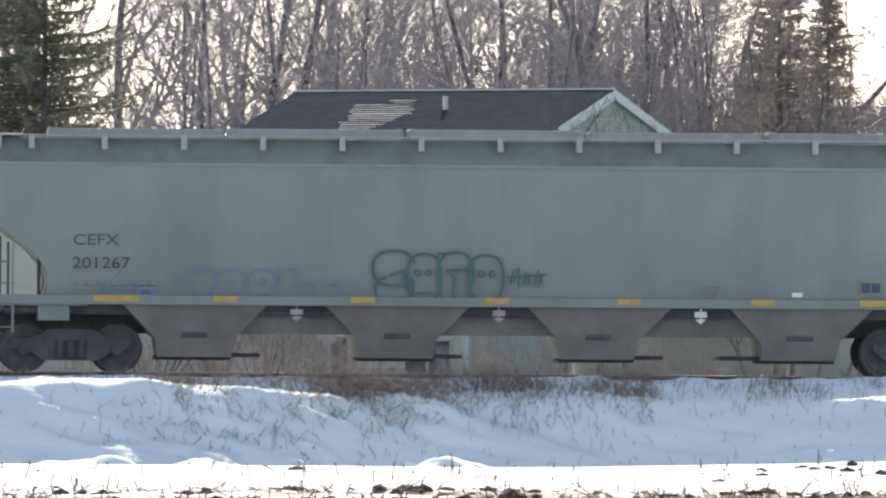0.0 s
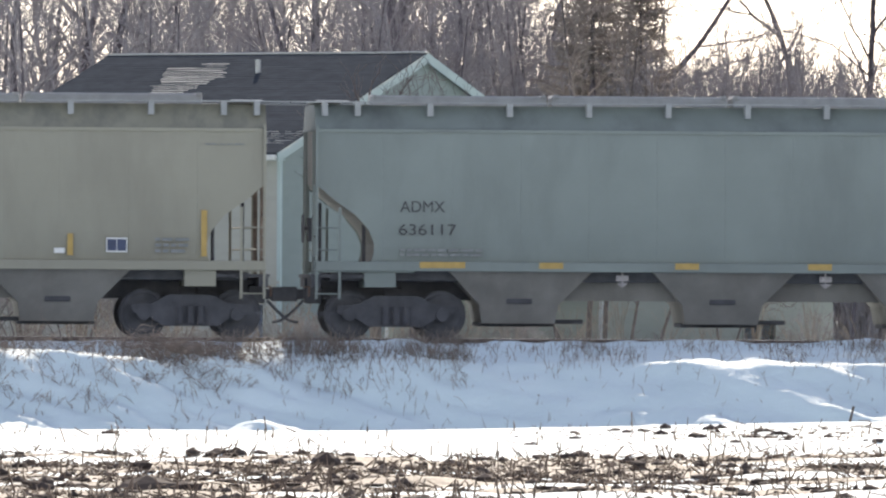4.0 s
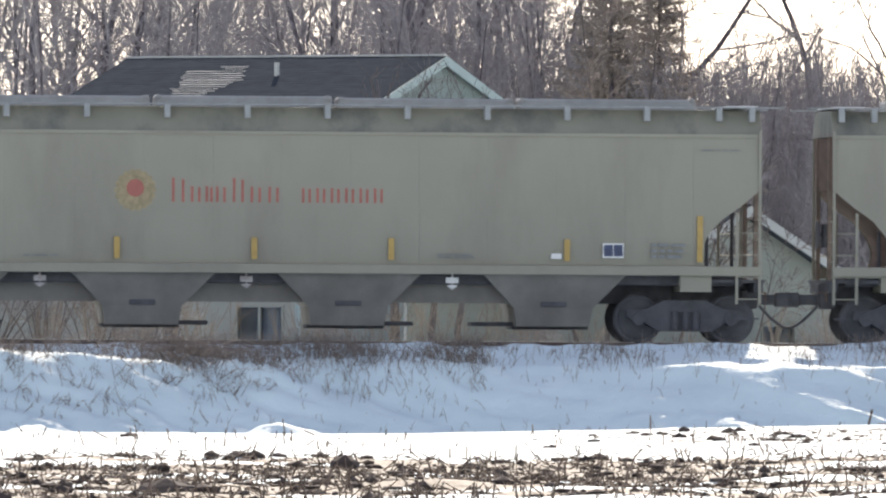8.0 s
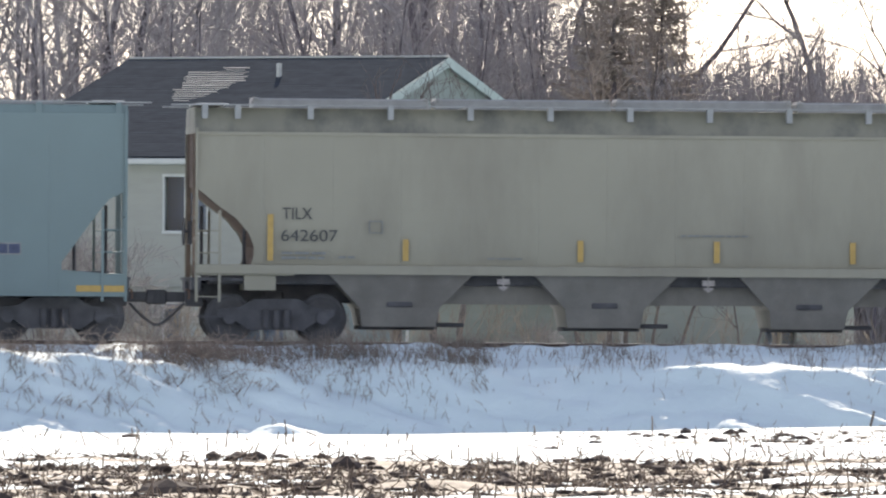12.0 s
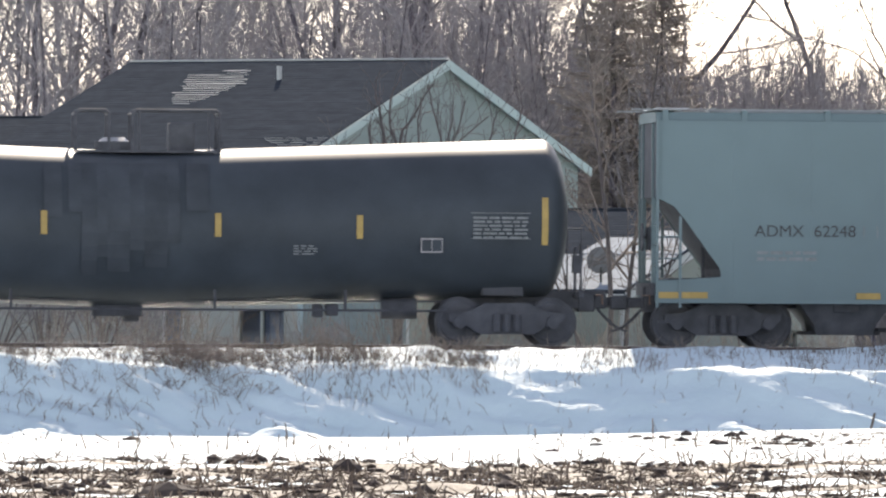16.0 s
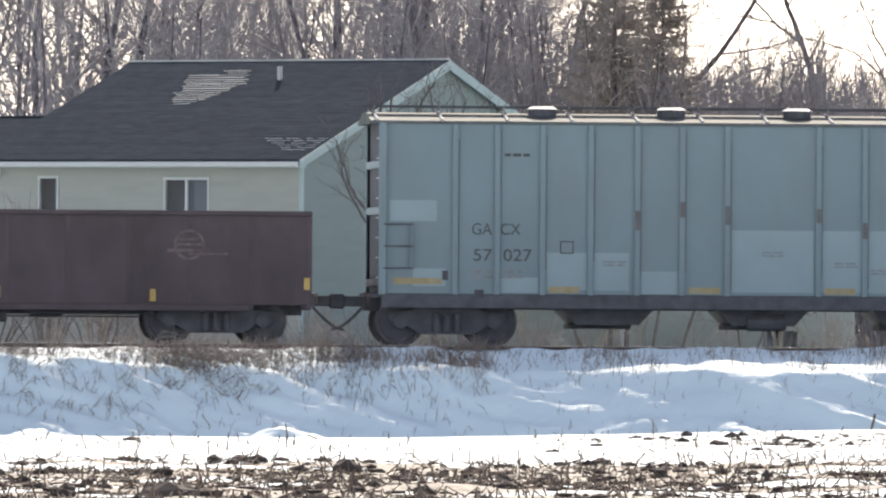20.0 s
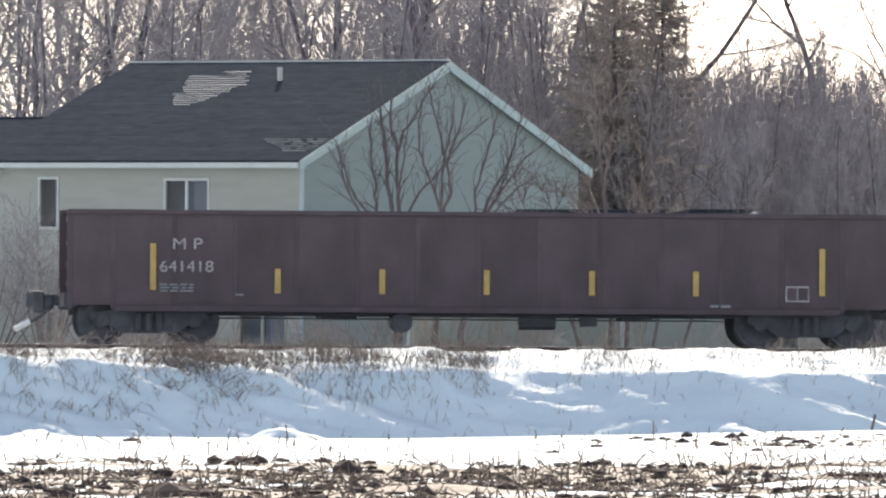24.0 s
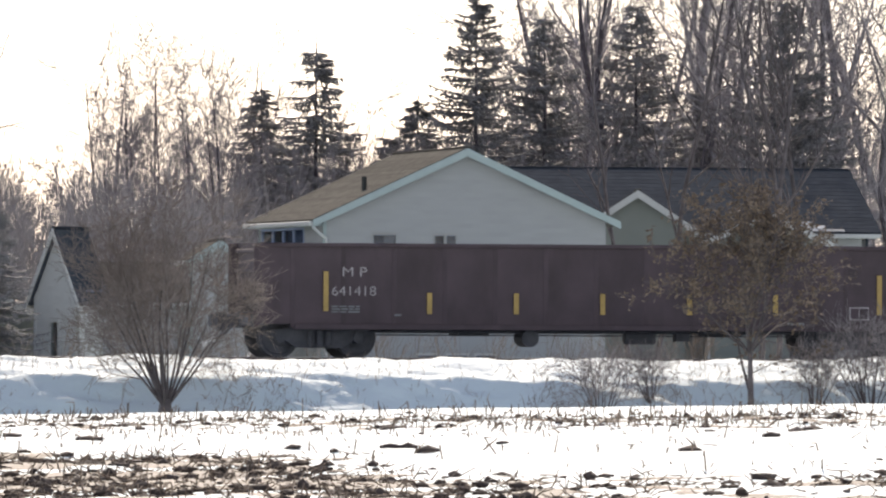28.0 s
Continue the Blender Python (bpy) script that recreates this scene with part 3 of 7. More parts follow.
def gable_house(label, m, L, W, z_eave, rise, wall_mats, roof_mat, front=(), gable=(), rear_gable=False, over=0.35, rake=0.3, courses=True, snow=(), siding=(True, True), trim="trim", band=None, far_slope=True, lap=0.115, step=0.15, ridge=""):
    """Front wall along local x from -L to 0 at y = 0, gable wall at x = 0 from y = 0 to W."""
    h = empty("house", m, label, "house")
    zf = GROUND_BACK - m.translation.z
    apex = z_eave + rise
    slope = rise / (W / 2)
    fw = wall(h, "front_wall", (-L, 0, 0), (1, 0, 0), L, zf, z_eave, [o[:4] for o in front], wall_mats[0], wall_mats[0] if siding[0] else None, lap=lap)
    gw = wall(h, "gable_wall", (0, 0, 0), (0, 1, 0), W, zf, apex, [o[:4] for o in gable], wall_mats[1], wall_mats[1] if siding[1] else None, top=lambda u: z_eave + min(u, W - u) * slope, lap=lap)
    wall(h, "rear_wall", (0, W, 0), (-1, 0, 0), L, zf, z_eave, [], wall_mats[0], None)
    wall(h, "far_gable_wall", (-L, W, 0), (0, -1, 0), W, zf, apex, [], wall_mats[1], None, top=lambda u: z_eave + min(u, W - u) * slope)
    part("room_back", boxes((-L + 0.3, -0.9, 0.7, 0.8, zf, z_eave), (-L + 0.3, -0.3, 0.2, 1.9, z_eave - 0.05, z_eave), (-0.8, -0.7, 0.3, W - 0.3, zf, z_eave)), "room_dark", h)
    for f_, rows in ((fw, front), (gw, gable)):
        for o in rows:
            window(h, f_, *o)
    # roof planes reach past the walls
    ye, ze = -over, z_eave - over * slope
    roof_slope(h, -L - rake, rake, ye, ze + 0.14, W / 2, apex + 0.14, roof_mat, courses, step, snow)
    roof_slope(h, -L - rake, rake, W + over, ze + 0.14, W / 2, apex + 0.14, roof_mat, False)
    # ridge names a paler cap material that paints in a sunlit edge
    part("ridge_cap", boxes((-L - rake, rake, W / 2 - 0.09, W / 2 + 0.09, apex + 0.13, apex + 0.175), bevel=0.02), ridge or roof_mat, h)
    part("gutter", boxes((-L - rake, rake, ye - 0.1, ye, ze - 0.02, ze + 0.10), bevel=0.02), "trim", h)
    part("soffit", boxes((-L - rake, rake, ye, 0.0, ze - 0.02, ze)), trim, h)
    for x in (rake, -L - rake):
        for s in (0, 1):
            bm = bmesh.new()
            y0 = ye if s == 0 else W - ye
            v = [(y0, ze - 0.06), (y0, ze + 0.13), (W / 2, apex + 0.13), (W / 2, apex - 0.08)]
            a = [bm.verts.new((x, y, z)) for y, z in v]
            b = [bm.verts.new((x + 0.04, y, z)) for y, z in v]
            bm.faces.new(a)
            bm.faces.new(b[::-1])
            for i in range(4):
                j = (i + 1) % 4
                bm.faces.new((a[i], a[j], b[j], b[i]))
            bmesh.ops.recalc_face_normals(bm, faces=bm.faces[:])
            part("rake_board", bm, trim, h)
    for x, y in ((0.0, 0.0), (-L, 0.0)):
        part("corner_board", boxes((x - 0.06, x + 0.025, y - 0.025, y + 0.06, zf, z_eave)), trim, h)
    return h


# raised house with dark roof: cream front, blue-green gable
H1 = pose(-0.88, 25.2, 0, 0, 0, -36)
strips = []
rs = random.Random(3)
for i in range(16):
    s = 5.95 - i * 0.15
    lo = -6.15 + 0.05 * i + rs.uniform(-0.12, 0.12) + (0.9 if i < 2 else 0)
    hi = -4.62 + 0.05 * min(i, 6) - 0.07 * max(0, i - 8) + rs.uniform(-0.12, 0.12)
    u = lo
    while u < hi - 0.05:
        e = min(hi, u + rs.uniform(0.6, 1.8))
        strips.append((u, e, s + rs.uniform(-0.006, 0.006), s + rs.uniform(0.028, 0.042)))
        u = e + (rs.uniform(0.02, 0.06) if rs.random() < 0.4 else 0.004)
for i in range(6):
    u = -1.5 + 0.18 * i + rs.uniform(-0.1, 0.1)
    while u < 0.05:
        e = min(0.1, u + rs.uniform(0.15, 0.7))
        strips.append((u, e, 1.35 - 0.15 * i, 1.364 - 0.15 * i))
        u = e + rs.uniform(0.03, 0.2)
# the cap is pale trim: the sun's glint along the ridge is painted in
h1 = gable_house("raised house with dark shingle roof, cream and aqua siding", H1, 8.07, 11.85, 5.56, 2.17, ("siding_cream", "siding_aqua"), "shingle",
                 front=[(4.56, 5.70, 3.93, 5.17, 2), (1.28, 1.79, 4.10, 5.20, 1), (4.56, 5.08, 1.55, 2.40, 1), (6.5, 7.7, 1.55, 2.32, 2, "siding_cream")], snow=strips, trim="trim_aqua", rake=0.14, ridge="trim")
part("water_table", boxes((-8.07, 0.02, -0.10, 0.0, 2.74, 2.80)), "siding_cream", h1)
bm = rod(bmesh.new(), (-3.5, 4.7, 7.1), (-3.5, 4.7, 7.72), 0.06, 12)
part("vent_pipe", bm, "trim", h1, "white roof vent pipe")
wing = gable_house("low dark-roofed wing beside the cream house", H1 @ pose(-8.12, 0.25, 0), 5.0, 7.5, 5.35, 1.1, ("siding_cream", "siding_cream"), "shingle", front=[(2.9, 4.85, 3.4, 5.15, 1, "trim", False, True)], courses=True, siding=(True, False))

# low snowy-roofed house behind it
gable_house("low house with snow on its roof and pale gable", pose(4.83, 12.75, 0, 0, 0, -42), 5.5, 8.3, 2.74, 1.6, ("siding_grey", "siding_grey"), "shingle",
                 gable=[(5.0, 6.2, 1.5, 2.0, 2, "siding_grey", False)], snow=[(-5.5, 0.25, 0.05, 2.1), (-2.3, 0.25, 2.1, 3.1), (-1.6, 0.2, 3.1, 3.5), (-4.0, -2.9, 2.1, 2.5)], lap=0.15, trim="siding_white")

# white gabled house with a tan roof near the end of the pan
# the front window row is added; it stands in for shade under the eave
h3 = gable_house("white two-storey gabled house with tan shingle roof", pose(30.38, 36.1, 0, 0, 0, -92), 10.5, 7.5, 5.21, 1.74, ("siding_white", "siding_white"), "shingle_tan",
                 front=[(0.5, 7.4, 4.3, 4.98, 4, "room_dark", False)], gable=[(1.28, 1.93, 3.9, 4.82, 1, "siding_white"), (2.91, 3.52, 3.9, 4.82, 2, "siding_white"), (2.48, 3.06, 1.32, 1.68, 1, "trim", False), (3.27, 3.85, 1.32, 1.68, 1, "trim", False), (4.03, 4.61, 1.32, 1.68, 1, "trim", False)], trim="trim_aqua")
bm = rod(bmesh.new(), (-1.7, 1.35, 5.5), (-1.7, 1.35, 6.35), 0.07, 12)
part("vent_pipe", bm, "lamp_black", h3, "dark roof vent pipe")
bm = bmesh.new()
tube(bm, [(0.25, -0.35, 5.0), (0.1, -0.1, 4.8), (0.06, 0.05, 4.7), (0.06, 0.05, 1.4)], 0.045, 8)
part("downspout", bm, "trim", h3)

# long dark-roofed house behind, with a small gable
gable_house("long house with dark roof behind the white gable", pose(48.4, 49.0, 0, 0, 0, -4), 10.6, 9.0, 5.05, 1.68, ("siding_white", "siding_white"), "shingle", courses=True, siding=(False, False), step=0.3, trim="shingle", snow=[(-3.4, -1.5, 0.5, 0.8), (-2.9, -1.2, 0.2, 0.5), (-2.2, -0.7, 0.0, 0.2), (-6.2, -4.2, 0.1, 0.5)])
gable_house("small front gable with pale trim on a dark roof", pose(40.2, 48.3, 0, 0, 0, -103), 4.0, 2.9, 5.1, 0.95, ("siding_grey", "siding_grey"), "shingle_tan", courses=True, siding=(False, False), over=0.25, rake=0.25, step=0.3)

gable_house("low front gable with snow in its valley on a dark roof", pose(43.6, 47.9, 0, 0, 0, -100), 4.0, 3.2, 4.75, 0.75, ("siding_grey", "siding_grey"), "shingle", courses=True, siding=(False, False), over=0.25, rake=0.25, step=0.3)

# small white house with a steep dark roof
gable_house("small white house with a steep dark roof", pose(22.12, 32.65, 0, 0, 0, -147), 1.0, 1.5, 3.3, 1.45, ("trim", "trim"), "shingle", gable=[(0.55, 0.9, 1.5, 2.5, 1)], courses=True, siding=(False, True), step=0.25, over=0.25, rake=0.1)
gable_house("pale house with a tan roof beside the steep dark roof", pose(27.9, 37.0, 0, 0, 0, -8), 4.6, 5.0, 3.0, 0.9, ("siding_white", "siding_white"), "shingle_tan", front=[(0.8, 1.5, 1.5, 2.5, 1)], courses=True, siding=(True, False), step=0.25, over=0.3, rake=0.2)
gable_house("narrow white gable end with aqua trim", pose(26.8, 35.9, 0, 0, 0, -96), 3.0, 1.5, 4.05, 0.45, ("siding_white", "siding_white"), "shingle_tan", courses=False, siding=(False, True), trim="trim_aqua", over=0.1, rake=0.1)

# grey-green garage with its gable to the track, and a snowy low roof beside it
gable_house("grey-green garage with its gable towards the track", pose(14.95, 30.6, 0, 0, 0, -98), 7.0, 4.3, 2.15, 1.55, ("siding_grey", "siding_grey"), "shingle", courses=True, siding=(False, True), step=0.3)
gable_house("low grey shed with a snow-covered roof", pose(19.3, 33.9, 0, 0, 0, -98), 5.0, 3.0, 2.6, 0.75, ("siding_grey", "siding_grey"), "snow_roof", courses=False, siding=(False, True))


def lamp_post():
    lp = empty("street_lamp", pose(15.86, 13.15, ground_z(15.86, 13.15)), "black post-top street lamp with a pale glass hood", "street lamp")
    zt = 5.85 - lp.location.z
    bm = bmesh.new()
    rod(bm, (0, 0, -0.05), (0, 0, 0.5), 0.10, 14, 0.075)
    rod(bm, (0, 0, 0.5), (0, 0, zt - 0.42), 0.075, 12, 0.06)
    rod(bm, (0, 0, zt - 0.50), (0, 0, zt - 0.36), 0.05, 12, 0.13)
    part("pole", bm, "lamp_black", lp)
    part("globe", rod(bmesh.new(), (0, 0, zt - 0.36), (0, 0, zt - 0.16), 0.13, 14, 0.16), "white", lp, "pale frosted globe")
    bm = rod(bmesh.new(), (0, 0, zt - 0.16), (0, 0, zt - 0.03), 0.26, 16, 0.07)
    rod(bm, (0, 0, zt - 0.03), (0, 0, zt + 0.05), 0.03, 8)
    part("hood", bm, "steel", lp, "shallow metal hood")


lamp_post()


def satellite_dish():
    d = empty("satellite_dish", pose(4.42, 13.2, 3.43), "small grey satellite dish on the snowy roof", "dish")
    bm = bmesh.new()
    bmesh.ops.create_uvsphere(bm, u_segments=20, v_segments=12, radius=0.6)
    bmesh.ops.delete(bm, geom=[v for v in bm.verts if v.co.z > -0.5], context="VERTS")
    bmesh.ops.rotate(bm, verts=bm.verts[:], matrix=Euler((radians(-70), 0, 0)).to_matrix())
    bmesh.ops.translate(bm, verts=bm.verts[:], vec=(0, 0.5, 0.15))
    part("dish", bm, "dish_grey", d, smooth=True)
    part("mast", rod(bmesh.new(), (0, 0.02, -0.9), (0, 0.02, 0), 0.025, 8), "lamp_black", d)


satellite_dish()


def bird_feeder(x, y, h):
    f = empty("bird_feeder", pose(x, y, ground_z(x, y)), "small wooden bird feeder on a thin post", "bird feeder")
    h -= ground_z(x, y)
    part("post", rod(bmesh.new(), (-0.03, 0, -0.2), (0, 0, h - 0.1), 0.025, 8, 0.02), "post_wood", f)
    part("tray", boxes((-0.12, 0.12, -0.12, 0.12, h - 0.1, h - 0.07), bevel=0.005), "post_wood", f)
    for a in (-0.09, 0.09):
        part("side_board", boxes((a - 0.01, a + 0.01, -0.1, 0.1, h - 0.07, h + 0.04)), "post_wood", f)
    bm = bmesh.new()
    prism(bm, [(-0.15, h + 0.035), (0.0, h + 0.10), (0.15, h + 0.035), (0.15, h + 0.05), (0.0, h + 0.118), (-0.15, h + 0.05)], -0.13, 0.13)
    part("roof", bm, "post_wood", f)


bird_feeder(-5.75, 9.0, 2.95)


# ---- trees, brush, weeds, stubble ----
def tubes(name, segs, sides=3):
    """Tapered tubes for branches: rows of p0, p1, r0, r1."""
    p0 = np.array([s[0] for s in segs], float)
    p1 = np.array([s[1] for s in segs], float)
    r0 = np.array([s[2] for s in segs], float)
    r1 = np.array([s[3] for s in segs], float)
    d = p1 - p0
    d /= np.maximum(np.linalg.norm(d, axis=1, keepdims=True), 1e-6)
    ref = np.where(np.abs(d[:, 2:3]) > 0.9, np.array([[1.0, 0, 0]]), np.array([[0, 0, 1.0]]))
    u = np.cross(d, ref)
    u /= np.linalg.norm(u, axis=1, keepdims=True)
    w = np.cross(d, u)
    n = len(segs)
    v = np.empty((n, 2 * sides, 3))
    for k in range(sides):
        a = 2 * math.pi * k / sides
        o = math.cos(a) * u + math.sin(a) * w
        v[:, k] = p0 + o * r0[:, None]
        v[:, sides + k] = p1 + o * r1[:, None]
    base = (np.arange(n) * 2 * sides)[:, None]
    f = []
    for k in range(sides):
        j = (k + 1) % sides
        f.append(np.hstack([base + k, base + j, base + sides + j, base + sides + k]))
    f = np.stack(f, 1).reshape(-1, 4)
    me = bpy.data.meshes.new(name)
    me.vertices.add(n * 2 * sides)
    me.vertices.foreach_set("co", v.ravel())
    me.loops.add(f.size)
    me.loops.foreach_set("vertex_index", f.ravel().astype(np.int32))
    me.polygons.add(len(f))
    me.polygons.foreach_set("loop_start", np.arange(0, f.size, 4, dtype=np.int32))
    me.update(calc_edges=True)
    return me


def unit(v):
    return v / max(1e-6, float(np.linalg.norm(v)))


def branch(rng, out, p, d, length, r, level, top_level, wander, lift, kids, shrink, r_min):
    n = max(2, int(length / (0.75 if level == 0 else 0.45 if level == 1 else 0.6)))
    step = length / n
    spots = []
    for i in range(n):
        k0, k1 = i / n, (i + 1) / n
        d = unit(d + rng.normal(0, wander, 3) + np.array([0, 0, lift]))
        q = p + d * step
        ra, rb = max(r_min, r * (1 - 0.8 * k0)), max(r_min, r * (1 - 0.8 * k1))
        out[min(level, 1)].append((p, q, ra, rb))
        spots.append((q, d, rb, k1))
        p = q
    if level == top_level:
        return
    count = kids[level]
    for c in range(count):
        lo = 0.22 if level == 0 else 0.12
        k = lo + (1 - lo) * (c + rng.uniform(0.1, 0.9)) / count
        q, dd, rr, kk = spots[min(n - 1, int(k * n))]
        side = unit(np.cross(dd, rng.normal(0, 1, 3)))
        tilt = rng.uniform(0.45, 0.95) if level == 0 else rng.uniform(0.4, 0.9)
        nd = unit(dd * math.cos(tilt) + side * math.sin(tilt))
        ln = length * shrink[level] * (1.15 - 0.65 * k) * rng.uniform(0.7, 1.2)
        branch(rng, out, q, nd, max(0.35, ln), max(r_min, rr * rng.uniform(0.5, 0.75)), level + 1, top_level, wander * 1.25, lift, kids, shrink, r_min)


def bare_tree(seed, height, radius, kids, shrink, wander=0.06, lift=0.03, r_min=0.009, stems=1, lean=0.05):
    rng = np.random.default_rng(seed)
    out = ([], [])
    for s in range(stems):
        d = unit(np.array([rng.normal(0, lean + 0.12 * (stems > 1)), rng.normal(0, lean + 0.12 * (stems > 1)), 1.0]))
        p = np.array([rng.normal(0, 0.12), rng.normal(0, 0.12), -0.2]) if stems > 1 else np.array([0, 0, -0.3])
        branch(rng, out, p, d, height * (rng.uniform(0.75, 1.0) if stems > 1 else 1), radius, 0, 3, wander, lift, kids, shrink, r_min)
    return tubes("trunk", out[0], 7), tubes("crown", out[1], 3)


def plant(name, meshes, m, label, category="tree", group="", mats=("bark", "twig")):
    t = empty(name, m, label, category, group)
    for nm, me, mat in zip(("trunk", "crown"), meshes, mats):
        if not me.materials:
            me.materials.append(M[mat])
        ob = new(nm, me)
        ob.parent = t
    return t


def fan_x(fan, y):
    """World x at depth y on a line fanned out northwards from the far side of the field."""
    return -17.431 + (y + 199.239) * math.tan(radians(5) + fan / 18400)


GREY_TREE = "tall bare grey-brown tree with fine twigs behind the houses"
tall = [bare_tree(10 + i, h, r, (17, 10, 8), (0.42, 0.47, 0.5), 0.038, 0.04, 0.0056) for i, (h, r) in enumerate(((15, 0.17), (14, 0.14), (16, 0.2), (13, 0.12), (15, 0.15)))]
fork = [bare_tree(30 + i, h, r * 1.35, (10, 9, 8), (0.46, 0.47, 0.5), 0.06, 0.055, 0.0056, stems=3, lean=0.08) for i, (h, r) in enumerate(((14, 0.13), (13, 0.11), (15, 0.14)))]
slim = [bare_tree(50 + i, h, r, (13, 9, 7), (0.34, 0.47, 0.5), 0.036, 0.06, 0.0052, lean=0.08) for i, (h, r) in enumerate(((9, 0.07), (8, 0.06), (10, 0.08), (7.5, 0.055)))]
rt = random.Random(11)


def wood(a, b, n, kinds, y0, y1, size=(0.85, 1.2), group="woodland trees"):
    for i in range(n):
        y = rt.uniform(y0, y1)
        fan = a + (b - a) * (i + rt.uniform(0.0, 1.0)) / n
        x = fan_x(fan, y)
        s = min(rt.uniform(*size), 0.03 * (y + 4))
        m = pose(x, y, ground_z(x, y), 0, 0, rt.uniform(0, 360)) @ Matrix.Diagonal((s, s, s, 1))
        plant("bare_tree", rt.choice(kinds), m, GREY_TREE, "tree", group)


wood(-1150, 140, 17, tall + fork, 70, 105, (0.85, 1.25))
wood(-1100, 200, 14, slim, 58, 80, (0.9, 1.3))
wood(-1000, 200, 8, tall + fork, 105, 150, (0.9, 1.2))
wood(60, 410, 11, slim, 60, 90, (0.85, 1.2))
wood(440, 780, 5, slim, 62, 85, (0.65, 0.8))
wood(800, 1320, 3, tall, 84, 110, (0.85, 1.05))
wood(960, 1290, 4, fork, 80, 98, (0.85, 1.05))
wood(910, 1310, 9, slim, 60, 85, (0.8, 1.1))
wood(430, 1020, 12, slim, 47, 58, (0.6, 0.85))
wood(1080, 1380, 7, slim, 50, 60, (0.55, 0.75))
wood(1420, 1620, 6, slim, 62, 82, (0.55, 0.7))
wood(1640, 1960, 24, slim, 62, 88, (0.7, 1.0))
wood(1950, 2480, 16, slim, 64, 88, (0.7, 1.0))
wood(2500, 3350, 10, tall + fork, 70, 100, (0.95, 1.2))
wood(2480, 3350, 15, slim, 60, 82, (0.9, 1.3))


splay = [bare_tree(60 + i, h, r, (8, 8, 7), (0.42, 0.47, 0.5), 0.075, 0.03, 0.0056, stems=4, lean=0.2) for i, (h, r) in enumerate(((13.5, 0.16), (12.5, 0.14)))]
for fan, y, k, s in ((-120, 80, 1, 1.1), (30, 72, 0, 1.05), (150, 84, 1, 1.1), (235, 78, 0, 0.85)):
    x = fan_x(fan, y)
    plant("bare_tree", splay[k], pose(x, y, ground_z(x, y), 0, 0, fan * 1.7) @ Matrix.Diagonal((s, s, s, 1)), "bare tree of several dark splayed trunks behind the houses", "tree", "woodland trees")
front = [bare_tree(160 + i, h, r, (11, 6, 4), (0.3, 0.45, 0.45), 0.05, 0.06, 0.007, lean=0.05) for i, (h, r) in enumerate(((13, 0.085), (12, 0.07), (13.5, 0.095)))]
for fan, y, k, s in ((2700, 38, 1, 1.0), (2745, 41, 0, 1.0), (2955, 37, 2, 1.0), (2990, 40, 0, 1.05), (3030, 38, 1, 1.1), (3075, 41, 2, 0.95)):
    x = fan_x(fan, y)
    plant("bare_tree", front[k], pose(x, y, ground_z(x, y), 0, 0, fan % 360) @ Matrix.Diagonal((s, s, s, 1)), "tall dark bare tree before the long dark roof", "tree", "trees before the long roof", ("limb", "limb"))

def conifer(seed, height, width, droop, density=1.0):
    """A spire of whorled boughs that sag and turn up at the tips, hung with short sprays."""
    rng = np.random.default_rng(seed)
    trunk = [(np.array([0, 0, -0.3 + (height + 0.3) * i / 12]), np.array([rng.normal(0, 0.02), 0, -0.3 + (height + 0.3) * (i + 1) / 12]), 0.16 * (1 - i / 12.5), 0.16 * (1 - (i + 1) / 12.5)) for i in range(12)]
    needles = []
    z = 0.8
    while z < height - 0.1:
        k = 1 - z / height
        for b in range(int(6 * density) + 1):
            a = rng.uniform(0, 2 * math.pi)
            ln = width * (k ** 0.85) * rng.uniform(0.6, 1.15) + 0.1
            p = np.array([0, 0, z + rng.uniform(-0.15, 0.15)])
            d = unit(np.array([math.cos(a), math.sin(a), 0.35 - droop - 0.5 * k * droop]))
            across = np.array([-math.sin(a), math.cos(a), 0.0])
            n = max(3, int(ln / 0.2))
            for i in range(n):
                d = unit(d + np.array([0, 0, 0.12 if i > n * 0.5 else -0.05]) + rng.normal(0, 0.04, 3))
                q = p + d * ln / n
                needles.append((p, q, 0.024, 0.02))
                reach = 0.4 - 0.22 * i / n
                for s in (-1, 1):
                    sd = unit(d * 0.8 + across * s * rng.uniform(0.4, 1.0) + np.array([0, 0, -0.15]))
                    needles.append((q, q + sd * reach * rng.uniform(0.6, 1.2), 0.03, 0.006))
                for s in range(3):
                    sd = unit(d * 0.5 + rng.normal(0, 0.35, 3) + np.array([0, 0, -0.8]))
                    needles.append((q, q + sd * reach * rng.uniform(0.4, 1.0), 0.026, 0.006))
                p = q
        z += rng.uniform(0.24, 0.34) / density ** 0.3
    needles.append((np.array([0, 0, height - 0.6]), np.array([0, 0, height + 0.35]), 0.05, 0.008))
    return tubes("trunk", trunk, 8), tubes("crown", needles, 3)


spruce = [conifer(70, 9.4, 3.3, 0.30, 1.4), conifer(71, 8.9, 3.1, 0.36, 1.4), conifer(72, 10.7, 4.2, 0.1, 1.3), conifer(73, 6.9, 2.6, 0.2, 1.4)]
